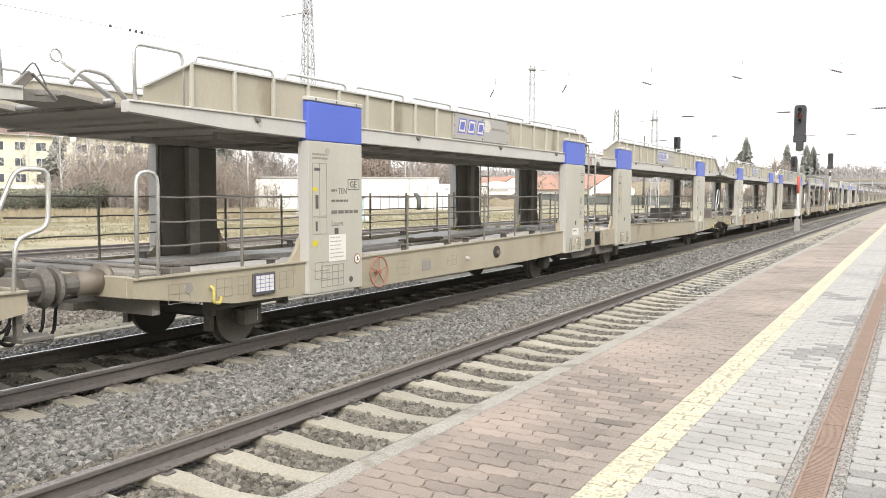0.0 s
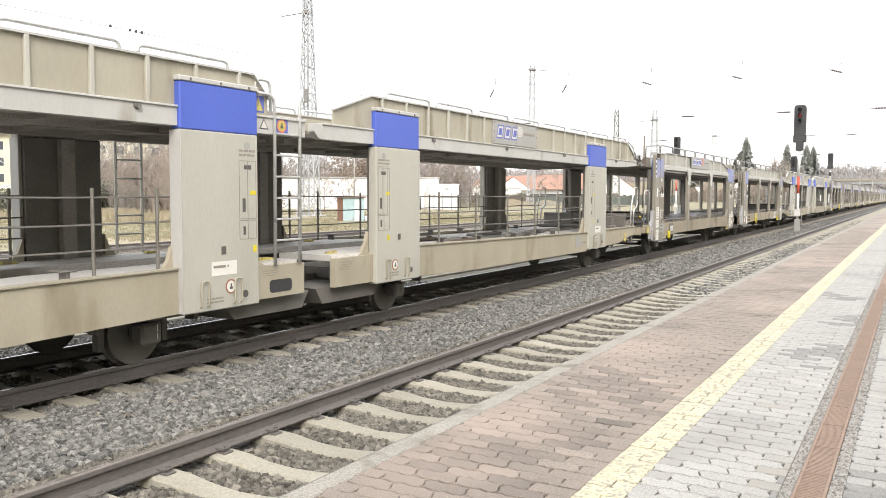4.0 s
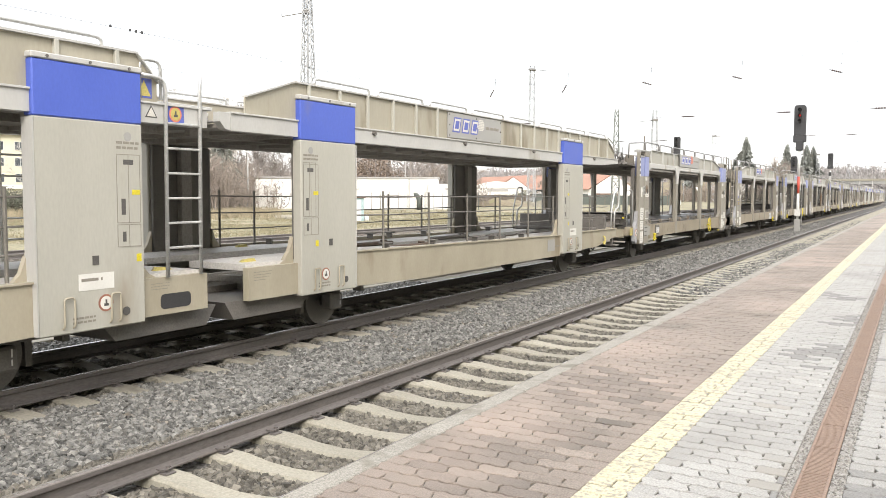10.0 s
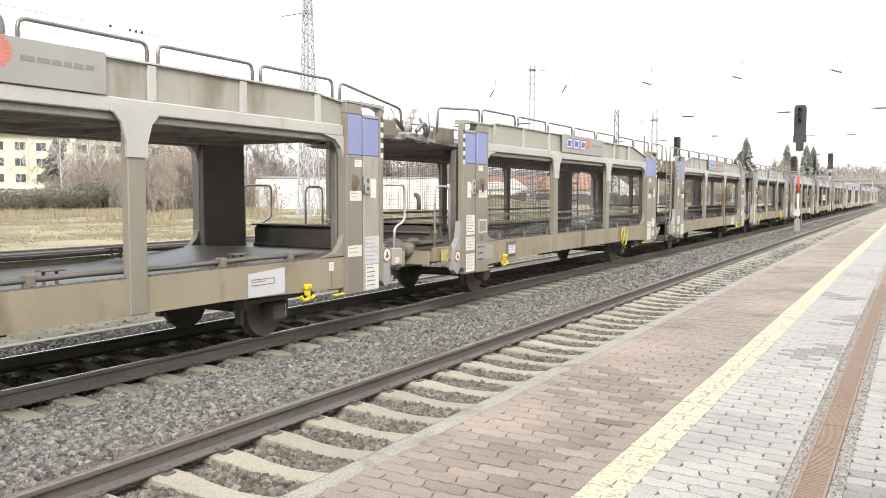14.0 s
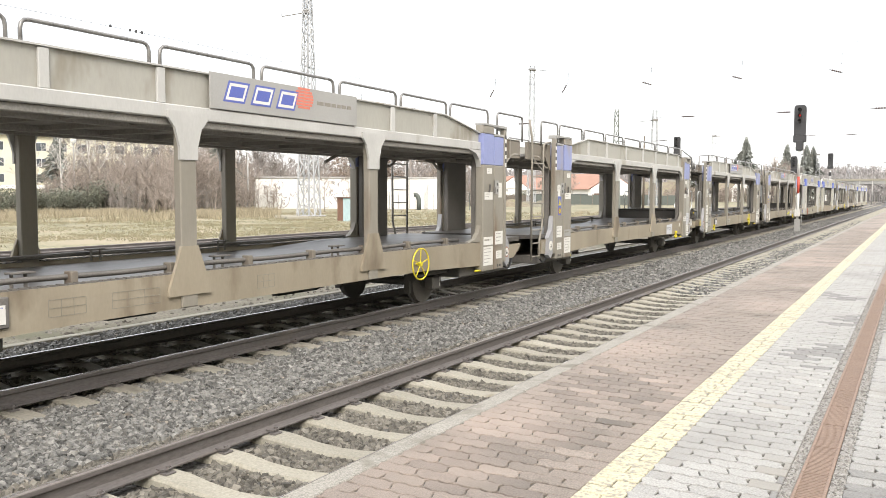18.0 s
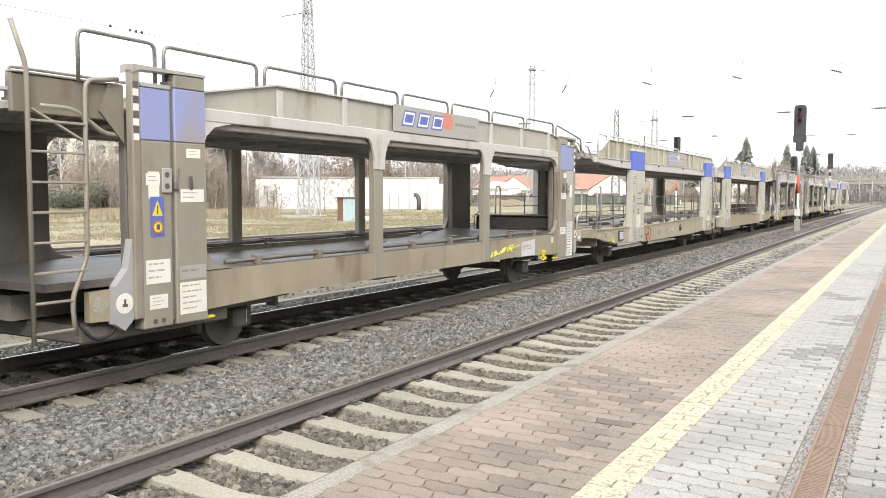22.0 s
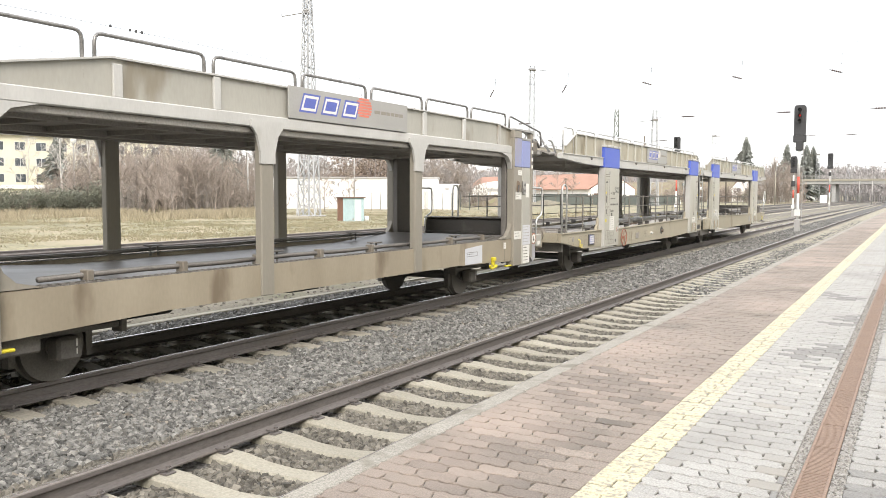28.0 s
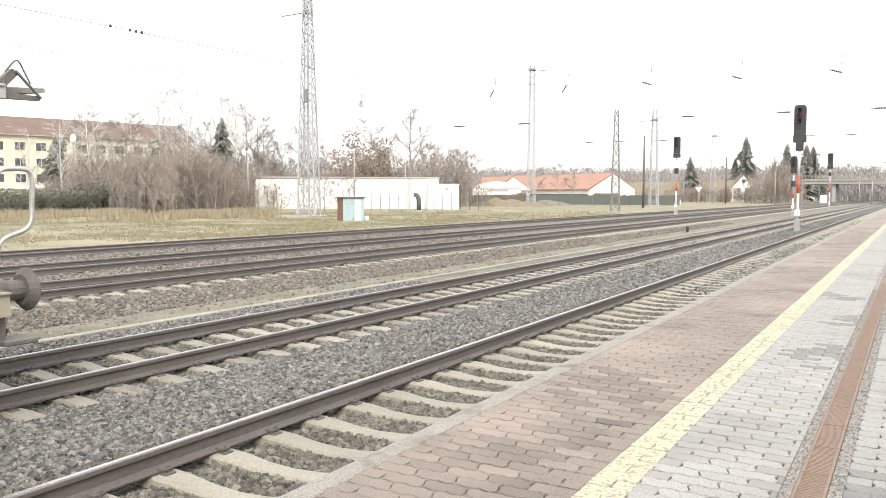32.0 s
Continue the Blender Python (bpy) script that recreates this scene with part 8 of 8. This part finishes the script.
# ---- pavers of the platform ----
M["brick_dark"] = material("dark_stained_paver", (0.165, 0.14, 0.12), (0.225, 0.19, 0.163), 0.85, 0, 4, 90, 0.5, per_piece=0.1)
pave(EDGE + 0.132, -1.3085, -1.175, 40, "brick", (-2.3, -1.3, 3.2, 6.0), "brick_dark")
pave(-1.308, -1.10, -1.175, 40, "line", (-9, -8, 0, 0))
pave(-1.0995, -0.505, -1.175, 40, "paver", (-1.1, -0.5, 3.4, 7.0), "paver_dark")
pave(-0.245, 1.6, -1.225, 40, "paver", (-0.25, 0.6, 3.6, 6.2), "paver_dark")
part("far_paving", Geo().box(EDGE + 0.132, -1.31, 40, 260, PLAT - 0.07, PLAT - 0.002), "brick", plat, "far red-brown paving")
part("far_line", Geo().box(-1.308, -1.10, 40, 260, PLAT - 0.07, PLAT - 0.001), "line", plat, "far stretch of the yellow line")
part("far_light_paving", Geo().box(-1.098, 11.9, 40, 260, PLAT - 0.07, PLAT - 0.003), "paver", plat, "far light grey paving")
part("side_paving", Geo().box(1.602, 11.9, -39, 40, PLAT - 0.07, PLAT - 0.003), "paver", plat, "light grey paving")
part("back_paving", Geo().box(EDGE + 0.132, -1.312, -39, -1.18, PLAT - 0.07, PLAT - 0.002), "brick", plat, "red-brown paving")
part("back_line", Geo().box(-1.308, -1.10, -39, -1.18, PLAT - 0.07, PLAT - 0.001), "line", plat, "yellow line")
part("back_light_paving", Geo().box(-1.098, -0.505, -39, -1.18, PLAT - 0.07, PLAT - 0.002), "paver", plat, "light grey paving")
part("back_light_paving", Geo().box(-0.245, 1.6, -39, -1.23, PLAT - 0.07, PLAT - 0.002), "paver", plat, "light grey paving")
drain = tagged(new("drain_channel"), "rust-brown slotted drain channel set in the paving", "drain", "", "structure")
part("gutter_edge", Geo().box(-0.503, -0.452, -39, 40, PLAT - 0.07, PLAT - 0.005, 0.003), "gutter", drain)
part("gutter_edge", Geo().box(-0.308, -0.247, -39, 40, PLAT - 0.07, PLAT - 0.005, 0.003), "gutter", drain)
part("channel_bed", Geo().box(-0.452, -0.308, -39, 40, PLAT - 0.12, PLAT - 0.045), "dark", drain)
for i in range(31):
    y0 = -1.15 + i * 0.5
    if y0 > 14:
        break
    g = Geo().box(-0.450, -0.434, y0, y0 + 0.495, PLAT - 0.04, PLAT + 0.001, 0.002).box(-0.326, -0.310, y0, y0 + 0.495, PLAT - 0.04, PLAT + 0.001, 0.002)
    for k in range(22):
        g.box(-0.434, -0.326, y0 + 0.004 + k * 0.0224, y0 + 0.0180 + k * 0.0224, PLAT - 0.03, PLAT - 0.003)
    g.box(-0.42, -0.34, y0, y0 + 0.495, PLAT - 0.03, PLAT - 0.009)
    part("drain_grate", g, "grate", drain)
part("far_grate", Geo().box(-0.450, -0.310, 14.36, 40, PLAT - 0.04, PLAT - 0.001), "grate", drain)
part("back_grate", Geo().box(-0.450, -0.310, -39, -1.16, PLAT - 0.04, PLAT - 0.001), "grate", drain)


grit = np.concatenate([np.stack([rng.uniform(a, b, 3200), 2.5 + 11 * rng.random(3200) ** 1.3, np.full(3200, PLAT - 0.008)], 1) for a, b in ((-0.503, -0.456), (-0.304, -0.249))])
M["grit"] = material("pale_mortar_grit", (0.160, 0.152, 0.136), (0.336, 0.320, 0.296), 0.9, 0, 20, 90, 0.3, 0.8, per_piece=0.4, island=True)
pebbles("drain_grit", grit, 0.0042, "grit", "coarse pale grit in the mortar beside the drain", 0.004)
# ---- movement of the train: metres run since the start of the clip ----
RUN = [(0.0, 0.06), (0.5, 5.21), (1.0, 10.33), (2.0, 20.59), (3.0, 30.87), (3.5, 36.0), (5.5, 56.44), (6.0, 61.56), (7.0, 71.87), (8.0, 82.15), (9.0, 92.33), (10.0, 102.46), (11.0, 112.67), (12.0, 122.84), (12.5, 127.61), (13.0, 132.62), (14.0, 142.83), (14.5, 148.08), (16.5, 168.0), (17.0, 173.1), (18.0, 183.22), (19.0, 193.7), (20.0, 204.06), (20.5, 209.0), (21.0, 213.99), (22.0, 224.22), (23.0, 234.71), (24.0, 245.02), (24.5, 249.9), (25.0, 255.01), (25.5, 260.19), (27.5, 281.04), (28.0, 286.14), (29.0, 296.62), (30.0, 307.05), (31.0, 317.49), (31.5, 322.69), (32.0, 327.9)]


def run_at(t):
    for (ta, pa), (tb, pb) in zip(RUN, RUN[1:]):
        if t <= tb:
            return pa + (pb - pa) * (t - ta) / (tb - ta)
    return RUN[-1][1]


def motions():
    """Every wagon rolls towards the viewer along its track; every wheelset turns by the distance run."""
    for w, y, ws, i, half in WAGONS:
        walk(w, [(t, pose(T2, y - p, 0)) for t, p in RUN])
    turned = {}
    for w, y, ws, i, half in WAGONS:
        for o in ws:
            key = (half, ORDER[i], round(o.location.y, 2))
            if key not in turned:
                yy = o.location.y
                rows = []
                for n in range(0, 961):
                    a = run_at(n / FPS) / WHEEL_R
                    rows.append((n / FPS, Matrix.Translation((0, yy, WHEEL_R)) @ Matrix.Rotation(a, 4, "X")))
                walk(o, rows)
                turned[key] = o
            else:
                src = turned[key].animation_data
                o.rotation_mode = "QUATERNION"
                o.animation_data_create()
                o.animation_data.action = src.action
                o.animation_data.action_slot = src.action_slot


motions()
